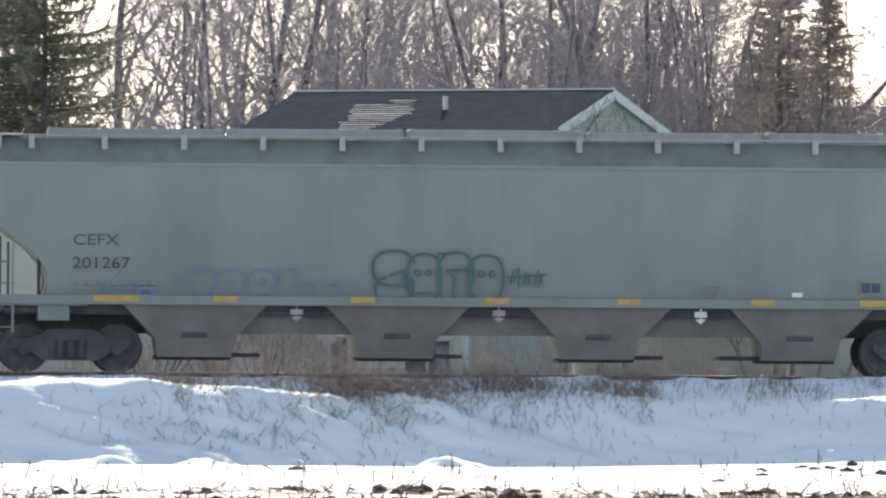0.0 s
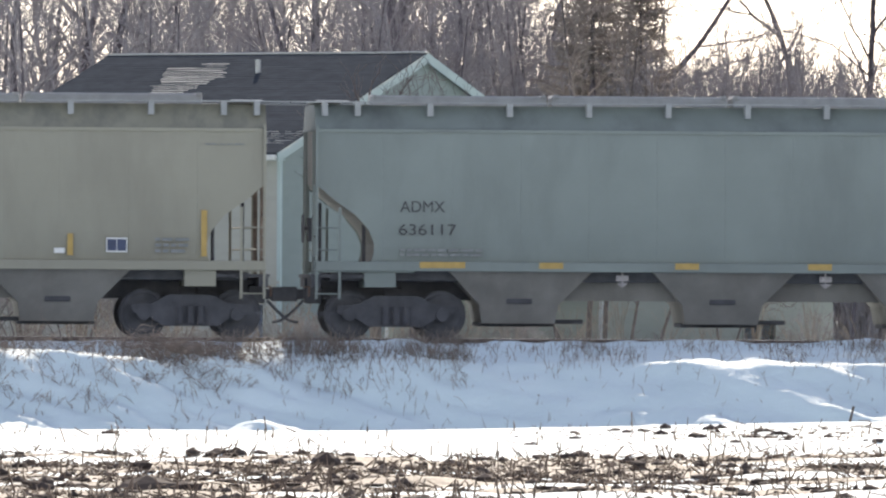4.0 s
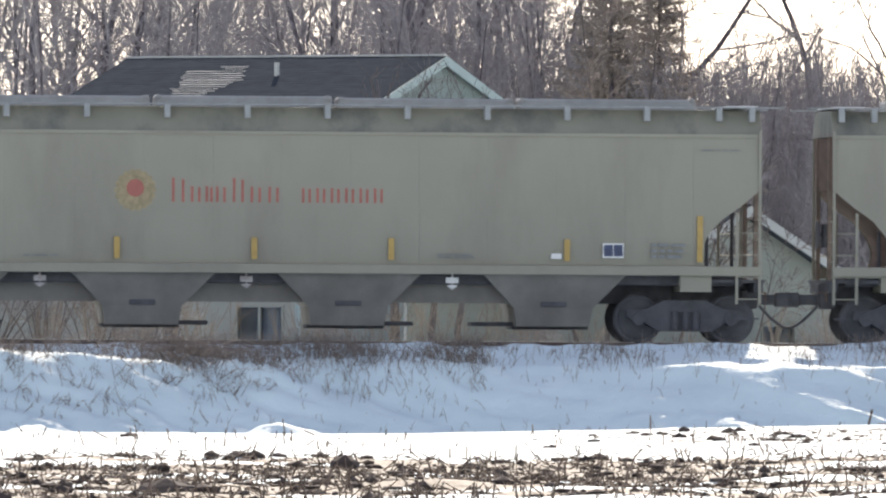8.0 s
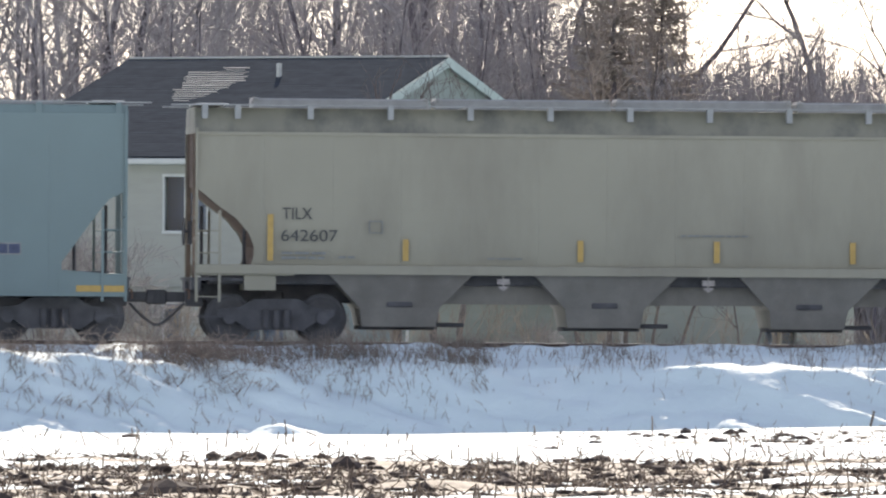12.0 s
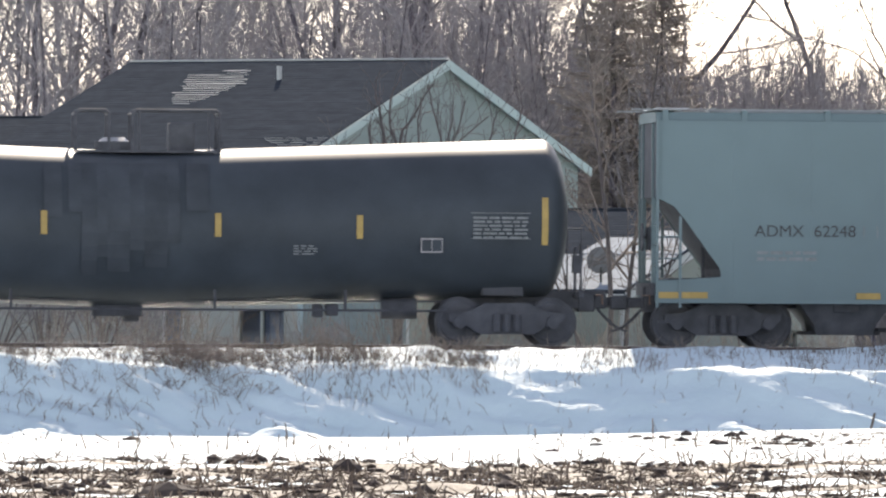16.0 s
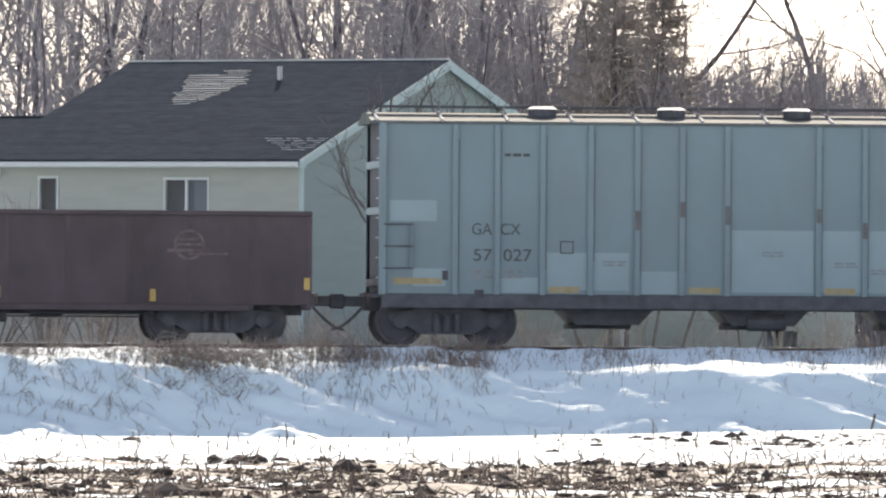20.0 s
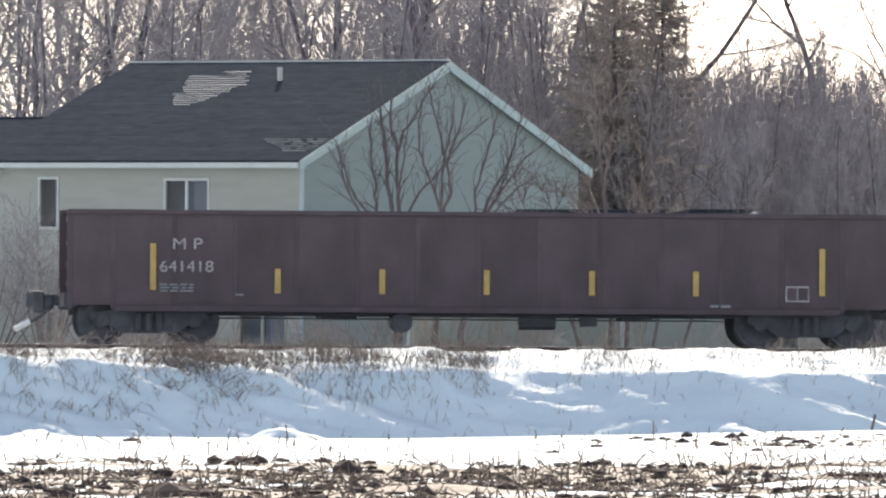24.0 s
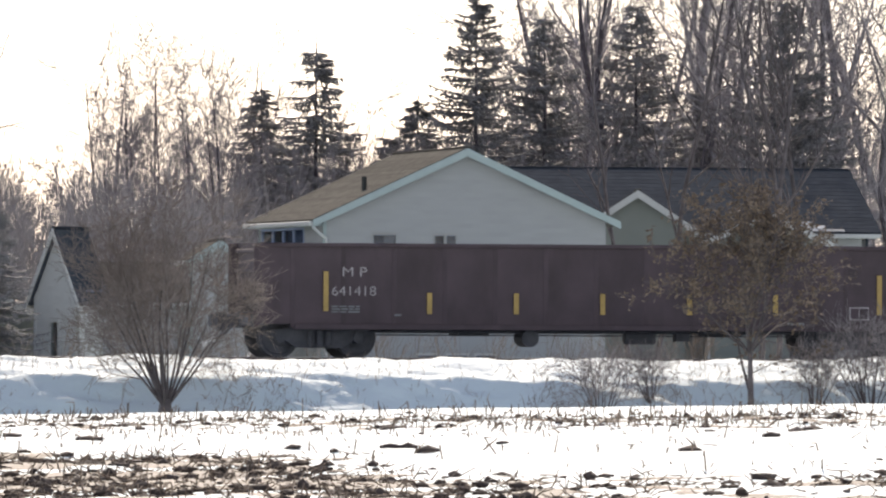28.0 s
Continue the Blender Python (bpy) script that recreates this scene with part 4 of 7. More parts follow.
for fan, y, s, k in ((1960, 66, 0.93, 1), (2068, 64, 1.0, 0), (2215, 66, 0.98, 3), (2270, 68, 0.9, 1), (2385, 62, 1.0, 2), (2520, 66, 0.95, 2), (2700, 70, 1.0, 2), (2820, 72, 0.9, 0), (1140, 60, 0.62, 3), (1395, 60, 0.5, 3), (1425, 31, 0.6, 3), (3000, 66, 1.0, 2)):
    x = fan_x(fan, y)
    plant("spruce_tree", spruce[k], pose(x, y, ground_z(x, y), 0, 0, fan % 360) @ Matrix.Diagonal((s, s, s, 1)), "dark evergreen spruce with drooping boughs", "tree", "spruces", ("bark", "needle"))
pine = conifer(80, 12.5, 4.2, 0.12, 1.3)
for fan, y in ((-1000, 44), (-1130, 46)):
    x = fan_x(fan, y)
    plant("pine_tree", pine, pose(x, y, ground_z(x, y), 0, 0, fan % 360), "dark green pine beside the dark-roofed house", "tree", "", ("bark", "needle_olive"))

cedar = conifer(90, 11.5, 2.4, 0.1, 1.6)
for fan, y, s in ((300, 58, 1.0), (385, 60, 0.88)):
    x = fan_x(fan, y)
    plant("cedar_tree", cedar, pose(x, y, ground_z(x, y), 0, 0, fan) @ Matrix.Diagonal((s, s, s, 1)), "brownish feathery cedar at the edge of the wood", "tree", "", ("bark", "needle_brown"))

# named single trees nearer the track
def limb_tree(seed, limbs, twig_len=0.9, r_min=0.008, sprays=3, twigs=2):
    """A tree from its main limbs: each a row of (x, z) in metres with its thickness at both ends; twigs grow along them."""
    rng = np.random.default_rng(seed)
    out = ([], [])
    for r0, r1, pts in limbs:
        y = rng.normal(0, 0.1) if r0 < 0.08 else 0.0
        dy = rng.normal(0, 0.12)
        fine = []
        for (xa, za), (xb, zb) in zip(pts, pts[1:]):
            fine += [(xa + (xb - xa) * q, za + (zb - za) * q) for q in (0, 0.34, 0.67)]
        fine.append(pts[-1])
        n = len(fine) - 1
        prev = np.array([fine[0][0], 0.0 if r0 >= 0.08 else y * 0.2, fine[0][1]])
        for k in range(1, n + 1):
            q = np.array([fine[k][0] + rng.normal(0, 0.015), y * k / n + dy * k / n, fine[k][1]])
            ra, rb = r0 + (r1 - r0) * (k - 1) / n, r0 + (r1 - r0) * k / n
            out[0].append((prev, q, ra, rb))
            if k > (n * 0.3 if r0 < 0.08 else n * 0.9):
                for c in range(twigs):
                    side = unit(unit(q - prev) + rng.normal(0, 0.55, 3) + np.array([0, 0, 0.35]))
                    branch(rng, out, q, side, twig_len * rng.uniform(0.5, 1.1), max(r_min, rb * 0.55), 2, 3, 0.09, 0.04, (0, 0, sprays), (0, 0, 0.5), r_min)
            prev = q
    return tubes("trunk", out[0], 7), tubes("crown", out[1], 3)


yard = limb_tree(101, [
    (0.11, 0.085, [(0, -0.3), (0, 0.7), (-0.02, 1.6)]),
    (0.06, 0.022, [(-0.03, 1.66), (-0.1, 2.44), (-0.14, 3.04), (-0.21, 3.59), (-0.26, 4.16), (-0.3, 4.74), (-0.37, 5.14), (-0.45, 5.54)]),
    (0.055, 0.02, [(-0.03, 1.66), (0.04, 2.44), (0.02, 3.04), (-0.01, 3.59), (-0.04, 4.05), (-0.06, 4.51), (-0.16, 4.91), (-0.13, 5.48)]),
    (0.03, 0.012, [(-0.04, 4.3), (0.12, 4.79), (0.35, 5.14), (0.55, 5.48), (0.73, 5.77)]),
    (0.034, 0.012, [(-0.02, 1.87), (0.02, 2.67), (0.18, 3.07), (0.47, 3.59), (0.81, 3.93), (1.1, 4.34), (1.44, 4.74), (1.88, 5.08)]),
    (0.045, 0.016, [(-0.05, 1.76), (-0.34, 2.56), (-0.42, 3.04), (-0.48, 3.48), (-0.45, 3.76), (-0.54, 4.05), (-0.57, 4.45), (-0.58, 4.97)]),
    (0.025, 0.01, [(-0.01, 3.59), (0.09, 4.11), (0.16, 4.62), (0.2, 5.14)]),
    (0.034, 0.012, [(-0.05, 1.87), (-0.34, 2.67), (-0.57, 3.07), (-0.86, 3.42), (-1.03, 3.76), (-1.17, 4.16), (-1.27, 4.56)]),
    (0.026, 0.01, [(-0.37, 2.56), (-0.74, 3.07), (-0.97, 3.48), (-1.14, 3.93), (-1.18, 4.37)])], 0.62, 0.0052, 2, 1)
plant("bare_tree", yard, pose(0.04, 11.0, ground_z(0.04, 11.0)), "forked bare garden tree before the aqua gable", mats=("limb", "limb"))
yard_b = limb_tree(104, [
    (0.085, 0.06, [(0, -0.3), (0.02, 0.7), (0.1, 1.5)]),
    (0.04, 0.013, [(0.11, 1.56), (0.08, 2.44), (0.12, 3.04), (0.01, 3.53), (-0.16, 3.93), (-0.31, 4.39), (-0.35, 4.97), (-0.27, 5.42)]),
    (0.045, 0.013, [(0.11, 1.56), (0.17, 2.44), (0.16, 3.13), (0.32, 3.53), (0.24, 4.05), (0.13, 4.62), (-0.04, 5.2), (-0.14, 5.71)]),
    (0.035, 0.012, [(0.14, 2.79), (0.13, 3.48), (0.14, 3.93), (0.22, 4.39), (0.32, 4.85), (0.37, 5.37)]),
    (0.026, 0.01, [(0.24, 4.05), (0.32, 4.39), (0.5, 4.91), (0.61, 5.37)])], 0.62, 0.0052, 2, 1)
plant("bare_tree", yard_b, pose(0.78, 11.0, ground_z(0.78, 11.0)), "slender bare garden tree before the aqua gable", mats=("limb", "limb"))
yard_c = limb_tree(105, [
    (0.085, 0.055, [(0, -0.3), (0.02, 0.6), (0.1, 1.3)]),
    (0.04, 0.013, [(0.09, 1.35), (0.18, 2.21), (0.28, 3.04), (0.33, 3.59), (0.47, 4.16), (0.62, 4.68), (0.76, 5.14)]),
    (0.045, 0.014, [(0.09, 1.35), (0.28, 2.44), (0.41, 3.04), (0.64, 3.53), (0.87, 3.93), (1.05, 4.34), (1.16, 4.79), (1.27, 5.25)]),
    (0.04, 0.012, [(0.13, 1.64), (0.32, 2.67), (0.51, 3.11), (0.76, 3.48), (1.05, 3.88), (1.33, 4.28), (1.74, 4.62)]),
    (0.03, 0.01, [(0.37, 2.9), (0.58, 3.18), (0.82, 3.59), (0.99, 4.05), (0.96, 4.51)]),
    (0.03, 0.01, [(0.37, 2.79), (0.76, 3.25), (1.16, 3.65), (1.57, 3.88)])], 0.62, 0.0052, 2, 1)
plant("bare_tree", yard_c, pose(1.3, 11.0, ground_z(1.3, 11.0)), "splayed bare garden tree before the aqua gable", mats=("limb", "limb"))
yard2 = bare_tree(102, 4.6, 0.05, (8, 6, 4), (0.45, 0.5, 0.45), 0.06, 0.05, 0.008, stems=2, lean=0.06)
garden = bare_tree(103, 7.6, 0.065, (15, 7, 5), (0.3, 0.5, 0.45), 0.03, 0.05, 0.007, lean=0.02)
plant("bare_tree", garden, pose(3.87, 6.5, ground_z(3.87, 6.5), 0, 0, 20), "tall slender bare tree before the snowy roof", mats=("limb", "twig_red"))
plant("bare_tree", garden, pose(4.25, 6.5, ground_z(4.25, 6.5), 0, 0, 160) @ Matrix.Diagonal((0.9, 0.9, 0.9, 1)), "tall slender bare tree before the snowy roof", mats=("limb", "twig_red"))
for x, y, s, r in ((3.45, 6.7, 0.8, 80), (4.9, 6.5, 0.85, 200), (6.8, 7.5, 0.6, 310)):
    plant("bare_tree", yard2, pose(x, y, ground_z(x, y), 0, 0, r) @ Matrix.Diagonal((s, s, s, 1)), "small bare multi-stemmed tree behind the track", "tree", "small garden trees", ("limb", "limb"))


# big trees against the open sky, each leaning its own way
sky_trees = (
    (16.7, "tall bare tree leaning against the bright sky", [
        (0.16, 0.12, [(0.9, -0.3), (0.55, 3.5), (0.0, 6.5)]),
        (0.12, 0.045, [(0.0, 6.5), (-0.6, 8.2), (-1.0, 9.2), (-1.35, 10.4), (-1.6, 12.0)]),
        (0.06, 0.02, [(-0.6, 8.2), (-1.35, 8.8), (-1.9, 9.4), (-2.4, 10.2)]),
        (0.035, 0.012, [(-1.35, 8.8), (-2.2, 8.95), (-3.0, 8.9)]),
        (0.04, 0.012, [(-1.0, 9.2), (-0.6, 9.9), (-0.3, 10.8)])]),
    (18.5, "tall straight bare tree against the bright sky", [
        (0.17, 0.13, [(0.0, -0.3), (-0.05, 3.0), (0.0, 6.8)]),
        (0.13, 0.05, [(0.0, 6.8), (0.05, 8.0), (0.1, 9.3), (0.25, 11.0), (0.3, 13.0)]),
        (0.05, 0.015, [(0.0, 7.6), (-0.45, 8.4), (-0.8, 9.2), (-1.0, 10.2)]),
        (0.04, 0.012, [(-0.05, 7.2), (-1.0, 8.0), (-2.0, 8.3), (-2.7, 8.35)]),
        (0.06, 0.02, [(0.05, 8.2), (0.5, 8.9), (1.0, 9.6), (1.6, 10.4)]),
        (0.12, 0.05, [(0.0, 5.4), (1.2, 7.0), (2.2, 8.2), (3.3, 9.4), (4.2, 10.8)]),
        (0.05, 0.015, [(2.2, 8.2), (2.3, 9.2), (2.7, 10.3)])]),
    (22.2, "wide bare tree with bowed limbs against the sky", [
        (0.17, 0.13, [(0.0, -0.3), (0.0, 3.0), (0.05, 5.8)]),
        (0.11, 0.04, [(0.05, 5.8), (0.0, 7.6), (-0.2, 8.8), (-0.6, 10.0), (-1.0, 11.6)]),
        (0.09, 0.03, [(0.05, 5.8), (0.5, 7.4), (0.9, 8.6), (1.3, 9.8), (1.5, 11.6)]),
        (0.06, 0.02, [(-0.05, 8.0), (0.2, 9.2), (0.15, 10.6)]),
        (0.06, 0.02, [(0.0, 6.6), (-1.0, 7.6), (-1.4, 8.8), (-1.3, 10.4)])]),
    (23.9, "tall forked bare tree against the bright sky", [
        (0.16, 0.13, [(0.0, -0.3), (-0.1, 3.0), (0.0, 6.2)]),
        (0.13, 0.05, [(0.0, 6.2), (0.2, 8.0), (0.3, 9.6), (0.3, 11.6)]),
        (0.08, 0.03, [(0.05, 6.8), (0.7, 7.8), (1.4, 8.8), (2.2, 9.8), (2.7, 11.0)]),
        (0.06, 0.02, [(0.2, 8.0), (-0.4, 9.2), (-0.6, 10.4)])]))
for n_, (x, label_, limbs_) in enumerate(sky_trees):
    plant("bare_tree", limb_tree(201 + n_, [(r0 * 0.68, r1 * 0.75, pts) for r0, r1, pts in limbs_], 2.5, 0.0065, 7), pose(x, 75, ground_z(x, 75.0)), label_, "tree", "woodland trees", ("bark", "twig"))


def shrub(seed, height, radius, stems, kids=(7, 5, 4), wide=0.32, r_min=0.006, r=0.03, stump=0.0):
    rng = np.random.default_rng(seed)
    out = ([], [])
    if stump:
        out[0].append((np.array([0, 0, -0.4]), np.array([0, 0, 0.25]), stump * 1.25, stump))
        out[0].append((np.array([0, 0, 0.25]), np.array([0.02, 0, 0.6]), stump, stump * 0.7))
    for s in range(stems):
        a = rng.uniform(0, 2 * math.pi)
        t = rng.uniform(0.05, wide * 2)
        d = unit(np.array([math.cos(a) * t, math.sin(a) * t, 1.0]))
        branch(rng, out, np.array([math.cos(a) * radius * (0.04 if stump else 0.1), math.sin(a) * radius * (0.04 if stump else 0.1), 0.55 * (stump > 0) - 0.1]), d, height * rng.uniform(0.6, 1.0) * (1 - 0.25 * t), r, 0, 3, 0.07, 0.03, kids, (0.42, 0.5, 0.5), r_min)
    return tubes("trunk", out[0], 5), tubes("crown", out[1], 3)


vase = shrub(120, 4.2, 1.6, 20, (11, 6, 4), 0.5, 0.005, 0.032, 0.17)
plant("shrub", vase, pose(17.43, -10.2, ground_z(17.43, -10.2)), "bare reddish vase-shaped shrub at the bank's foot", "shrub", "", ("limb", "brush_brown"))
bushes = [shrub(130 + i, h, 1.0, n, (5, 4, 2), 0.4, 0.005, 0.022) for i, (h, n) in enumerate(((2.4, 14), (1.5, 12), (2.9, 15)))]
for x, y, k, s in ((-7.2, 8.4, 2, 1.0), (-6.2, 8.9, 0, 1.0), (-8.4, 8.0, 2, 1.05), (-5.2, 8.6, 1, 0.8), (2.6, 8.0, 1, 0.5), (-1.6, 7.8, 1, 0.55), (8.6, 9, 0, 0.45), (12.0, 9.5, 1, 0.7), (20.5, 11, 2, 0.8), (27.2, -9.6, 1, 0.9), (33.3, -9.4, 0, 0.9), (34.3, -9.2, 1, 1.0), (28.4, -9.2, 1, 0.7), (32.1, -9.2, 1, 0.9)):
    plant("shrub", bushes[k], pose(x, y, ground_z(x, y), 0, 0, x * 50) @ Matrix.Diagonal((s, s, s, 1)), "low bare brushy shrub beside the track", "shrub", "low shrubs", ("limb", "brush_dark"))

# young oak that kept its brown leaves
oak = bare_tree(143, 3.5, 0.085, (22, 9, 5), (0.82, 0.5, 0.42), 0.07, 0.02, 0.007, lean=0.01)
ox, oy = 30.40, -10.3
ot = plant("oak_tree", oak, pose(ox, oy, ground_z(ox, oy)), "young oak with withered brown leaves at the bank", mats=("limb", "limb"))
rl = np.random.default_rng(9)
cv = np.empty(len(oak[1].vertices) * 3)
oak[1].vertices.foreach_get("co", cv)
cv = cv.reshape(-1, 3)
cv = cv[cv[:, 2] > 0.9]
pick = cv[rl.integers(0, len(cv), 9000)]
lv, lf = [], []
for i, p in enumerate(pick):
    p = p + rl.normal(0, 0.05, 3)
    a, b = unit(rl.normal(0, 1, 3)) * rl.uniform(0.035, 0.075), unit(rl.normal(0, 1, 3)) * rl.uniform(0.02, 0.04)
    lv += [tuple(p - a), tuple(p + b), tuple(p + a), tuple(p - b * 0.9 + a * 0.1)]
    lf.append((4 * i, 4 * i + 1, 4 * i + 2, 4 * i + 3))
lm = mesh_of("leaves", lv, lf, "dead_leaf")
lo = new("leaves", lm)
lo.parent = ot
tagged(lo, "withered brown oak leaves", kind="stuff")


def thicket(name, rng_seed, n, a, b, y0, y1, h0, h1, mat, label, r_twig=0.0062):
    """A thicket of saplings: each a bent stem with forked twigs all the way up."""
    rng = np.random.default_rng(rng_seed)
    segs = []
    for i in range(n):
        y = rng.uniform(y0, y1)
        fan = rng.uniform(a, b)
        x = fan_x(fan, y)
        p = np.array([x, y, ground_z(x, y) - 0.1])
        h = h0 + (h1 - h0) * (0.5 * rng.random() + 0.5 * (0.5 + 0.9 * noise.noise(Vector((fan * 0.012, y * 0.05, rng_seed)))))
        d = unit(np.array([rng.normal(0, 0.2), rng.normal(0, 0.2), 1]))
        k = max(3, int(h / 0.95))
        r = h * rng.uniform(0.0022, 0.005)
        for j in range(k):
            d = unit(d + rng.normal(0, 0.085, 3) + np.array([0, 0, 0.07]))
            q = p + d * h / k
            segs.append((p, q, max(r_twig, r * (1 - j / k * 0.8)), max(r_twig, r * (1 - (j + 1) / k * 0.8))))
            for t in range(3 if j else 1):
                sd = unit(d + rng.normal(0, 0.36, 3) + np.array([0, 0, 0.15]))
                e = q + sd * rng.uniform(0.5, 1.3)
                segs.append((q, e, r_twig * 1.2, r_twig))
                segs.append((q + (e - q) * 0.5, q + (e - q) * 0.5 + unit(sd + rng.normal(0, 0.4, 3)) * 0.55, r_twig, r_twig * 0.8))
            p = q
    ob = part_mesh(name, tubes(name, segs, 3), mat)
    tagged(ob, label, "brush", "", "stuff")


thicket("brush_wood", 1, 420, -1150, 330, 60, 110, 4.0, 7.6, "twig", "dense bare saplings beneath the woodland trees")
thicket("brush_wood", 9, 110, -420, 60, 66, 108, 6.0, 11.0, "twig", "tall bare saplings among the woodland trees")
thicket("brush_wood", 8, 420, 60, 420, 60, 95, 4.2, 8.6, "brush_grey", "dense bare saplings beside the woodland")
thicket("brush_wood", 2, 900, 400, 800, 50, 90, 4.4, 8.0, "brush_dark", "dense bare thicket of saplings behind the track")
thicket("brush_wood", 3, 900, 760, 1420, 48, 88, 3.0, 6.5, "brush_grey", "tangled bare brush behind the small houses")
thicket("brush_wood", 6, 800, 1390, 1980, 46, 85, 2.5, 5.6, "brush_grey", "tangled bare brush behind the small houses")
thicket("brush_wood", 7, 700, 1950, 2480, 58, 88, 3.5, 7.0, "twig", "bare brush between the spruces")
thicket("brush_wood", 4, 560, 2440, 3350, 62, 105, 4.0, 8.0, "twig", "dense bare undergrowth behind the dark roof")
thicket("weed_patch", 5, 150, -1150, 3000, 3.4, 8.0, 0.2, 0.6, "weed_dark", "dry brown weeds along the far side of the track", 0.005)


def stalks(name, n, rng_seed, place, h0, h1, lean, r, mat, label, twigs=2):
    rng = np.random.default_rng(rng_seed)
    segs = []
    for i in range(n):
        x, y = place(rng)
        p = np.array([x, y, ground_z(x, y) - 0.03])
        h = rng.uniform(h0, h1)
        d = unit(np.array([rng.normal(0, lean), rng.normal(0, lean), 1]))
        q = p + d * h * 0.6
        e = q + unit(d + rng.normal(0, 0.3, 3)) * h * 0.4
        segs += [(p, q, r, r * 0.8), (q, e, r * 0.8, r * 0.4)]
        for t in range(twigs):
            o = p + (q - p) * rng.uniform(0.4, 1)
            segs.append((o, o + unit(d + rng.normal(0, 0.7, 3)) * h * rng.uniform(0.2, 0.45), r * 0.6, r * 0.3))
    ob = part_mesh(name, tubes(name, segs, 3), mat)
    tagged(ob, label, "weeds", "", "stuff")


def on_shoulder(rng):
    while True:
        k = rng.random()
        x = rng.uniform(-4.2, 0.2) if k < 0.42 else rng.uniform(-0.5, 9.0) if k < 0.68 else rng.uniform(-14, 36)
        y = rng.normal(-7.3, 0.75)
        if rng.random() < 0.15 + 1.5 * max(0.0, 0.2 + noise.noise(Vector((x * 1.1, y * 0.9, 3.3)))):
            return x, y


def on_clumps(rng):
    cx, cy, s = ((-5.5, -7.7, 0.45), (-5.0, -7.5, 0.5), (-5.2, -8.4, 0.6), (-4.2, -7.6, 0.6), (-3.3, -7.7, 0.7), (-7.6, -9.6, 1.4), (-6.2, -8.6, 0.9), (-8.6, -8.4, 0.4), (11.2, -8.7, 0.6), (12.6, -8.7, 0.7), (19.6, -8.8, 0.7), (29.8, -9.0, 1.4), (26.8, -9.0, 1.0))[rng.integers(0, 13)]
    return rng.normal(cx, s), rng.normal(cy, 0.45)


def brambles(name, n, rng_seed, place, mat, label):
    """Long stems that arch over and come down again."""
    rng = np.random.default_rng(rng_seed)
    segs = []
    for i in range(n):
        x, y = place(rng)
        a, h, span = rng.uniform(-0.5, 0.5) + math.pi * (rng.random() < 0.5), rng.uniform(0.18, 0.5), rng.uniform(0.3, 1.1)
        z0 = ground_z(x, y)
        pts = []
        for k in range(7):
            u = k / 6
            pts.append(np.array([x + span * u * math.cos(a), y + span * u * math.sin(a) * 0.5, z0 - 0.03 + h * 4 * u * (1 - 0.8 * u) * 0.8]) + rng.normal(0, 0.012, 3))
        for k in range(6):
            segs.append((pts[k], pts[k + 1], 0.006 - 0.0005 * k, 0.0055 - 0.0005 * k))
            if rng.random() < 0.6:
                segs.append((pts[k], pts[k] + rng.normal(0, 0.09, 3) + np.array([0, 0, 0.05]), 0.004, 0.0025))
    tagged(part_mesh(name, tubes(name, segs, 3), mat), label, "weeds", "", "stuff")


def on_tangle(rng):
    return rng.normal(-5.3, 0.8) if rng.random() < 0.6 else rng.normal(-7.3, 1.0), rng.normal(-7.9, 0.5)


stalks("bank_weeds", 2900, 21, on_shoulder, 0.08, 0.40, 0.38, 0.0045, "grass_dry", "dry weeds standing in snow on the bank", 3)
stalks("bank_weeds", 2100, 22, on_clumps, 0.15, 0.5, 0.8, 0.005, "brush_brown", "matted dry brush clumps on the bank", 4)
stalks("bank_weeds", 700, 23, lambda g: (g.uniform(-14, 36), g.uniform(-10.6, -7.0)), 0.08, 0.4, 0.5, 0.0045, "grass_dry", "scattered dry stems on the snowy slope")
brambles("bramble_tangle", 150, 24, on_tangle, "brush_brown", "arching bare bramble stems on the snowy bank")

# corn stubble in rows, clods of turned soil
rf = np.random.default_rng(31)
segs = []
for j in range(118):
    y = -33.6 - j * 0.762
    dens = 0.10 + 0.34 * max(0.0, float(noise.noise(Vector((0.3, j * 0.31, 2.0)))) + 0.25) + (0.30 if j > 30 and j < 80 else 0.0)
    x = -24.0
    while x < 40:
        x += rf.uniform(0.1, 0.3)
        patch = noise.noise(Vector((x * 0.16, y * 0.35, 4.0)))
        if rf.random() > (dens + 0.5 * bare_amount(x, y) * (x > 3)) * (1.0 + 1.6 * patch) * (0.12 if x > 1 and y < -66 else 1.0 if x > 8 or y < -58 else 0.35):
            continue
        yy = y + rf.normal(0, 0.06)
        p = np.array([x, yy, ground_z(x, yy) - 0.03])
        h = rf.uniform(0.06, 0.2) if rf.random() < 0.85 else rf.uniform(0.2, 0.36)
        lean = 0.25 if rf.random() < 0.5 else 1.3
        d = unit(np.array([rf.normal(0, lean), rf.normal(0, lean), 1]))
        q = p + d * h
        segs.append((p, q, 0.013, 0.010))
        if rf.random() < 0.3:
            segs.append((q, q + unit(rf.normal(0, 1, 3) + np.array([0, 0, -0.3])) * rf.uniform(0.06, 0.2), 0.009, 0.004))
tagged(part_mesh("corn_stubble", tubes("corn_stubble", segs, 4), "stubble"), "cut corn stubble poking through the snow", "stubble", "", "stuff")


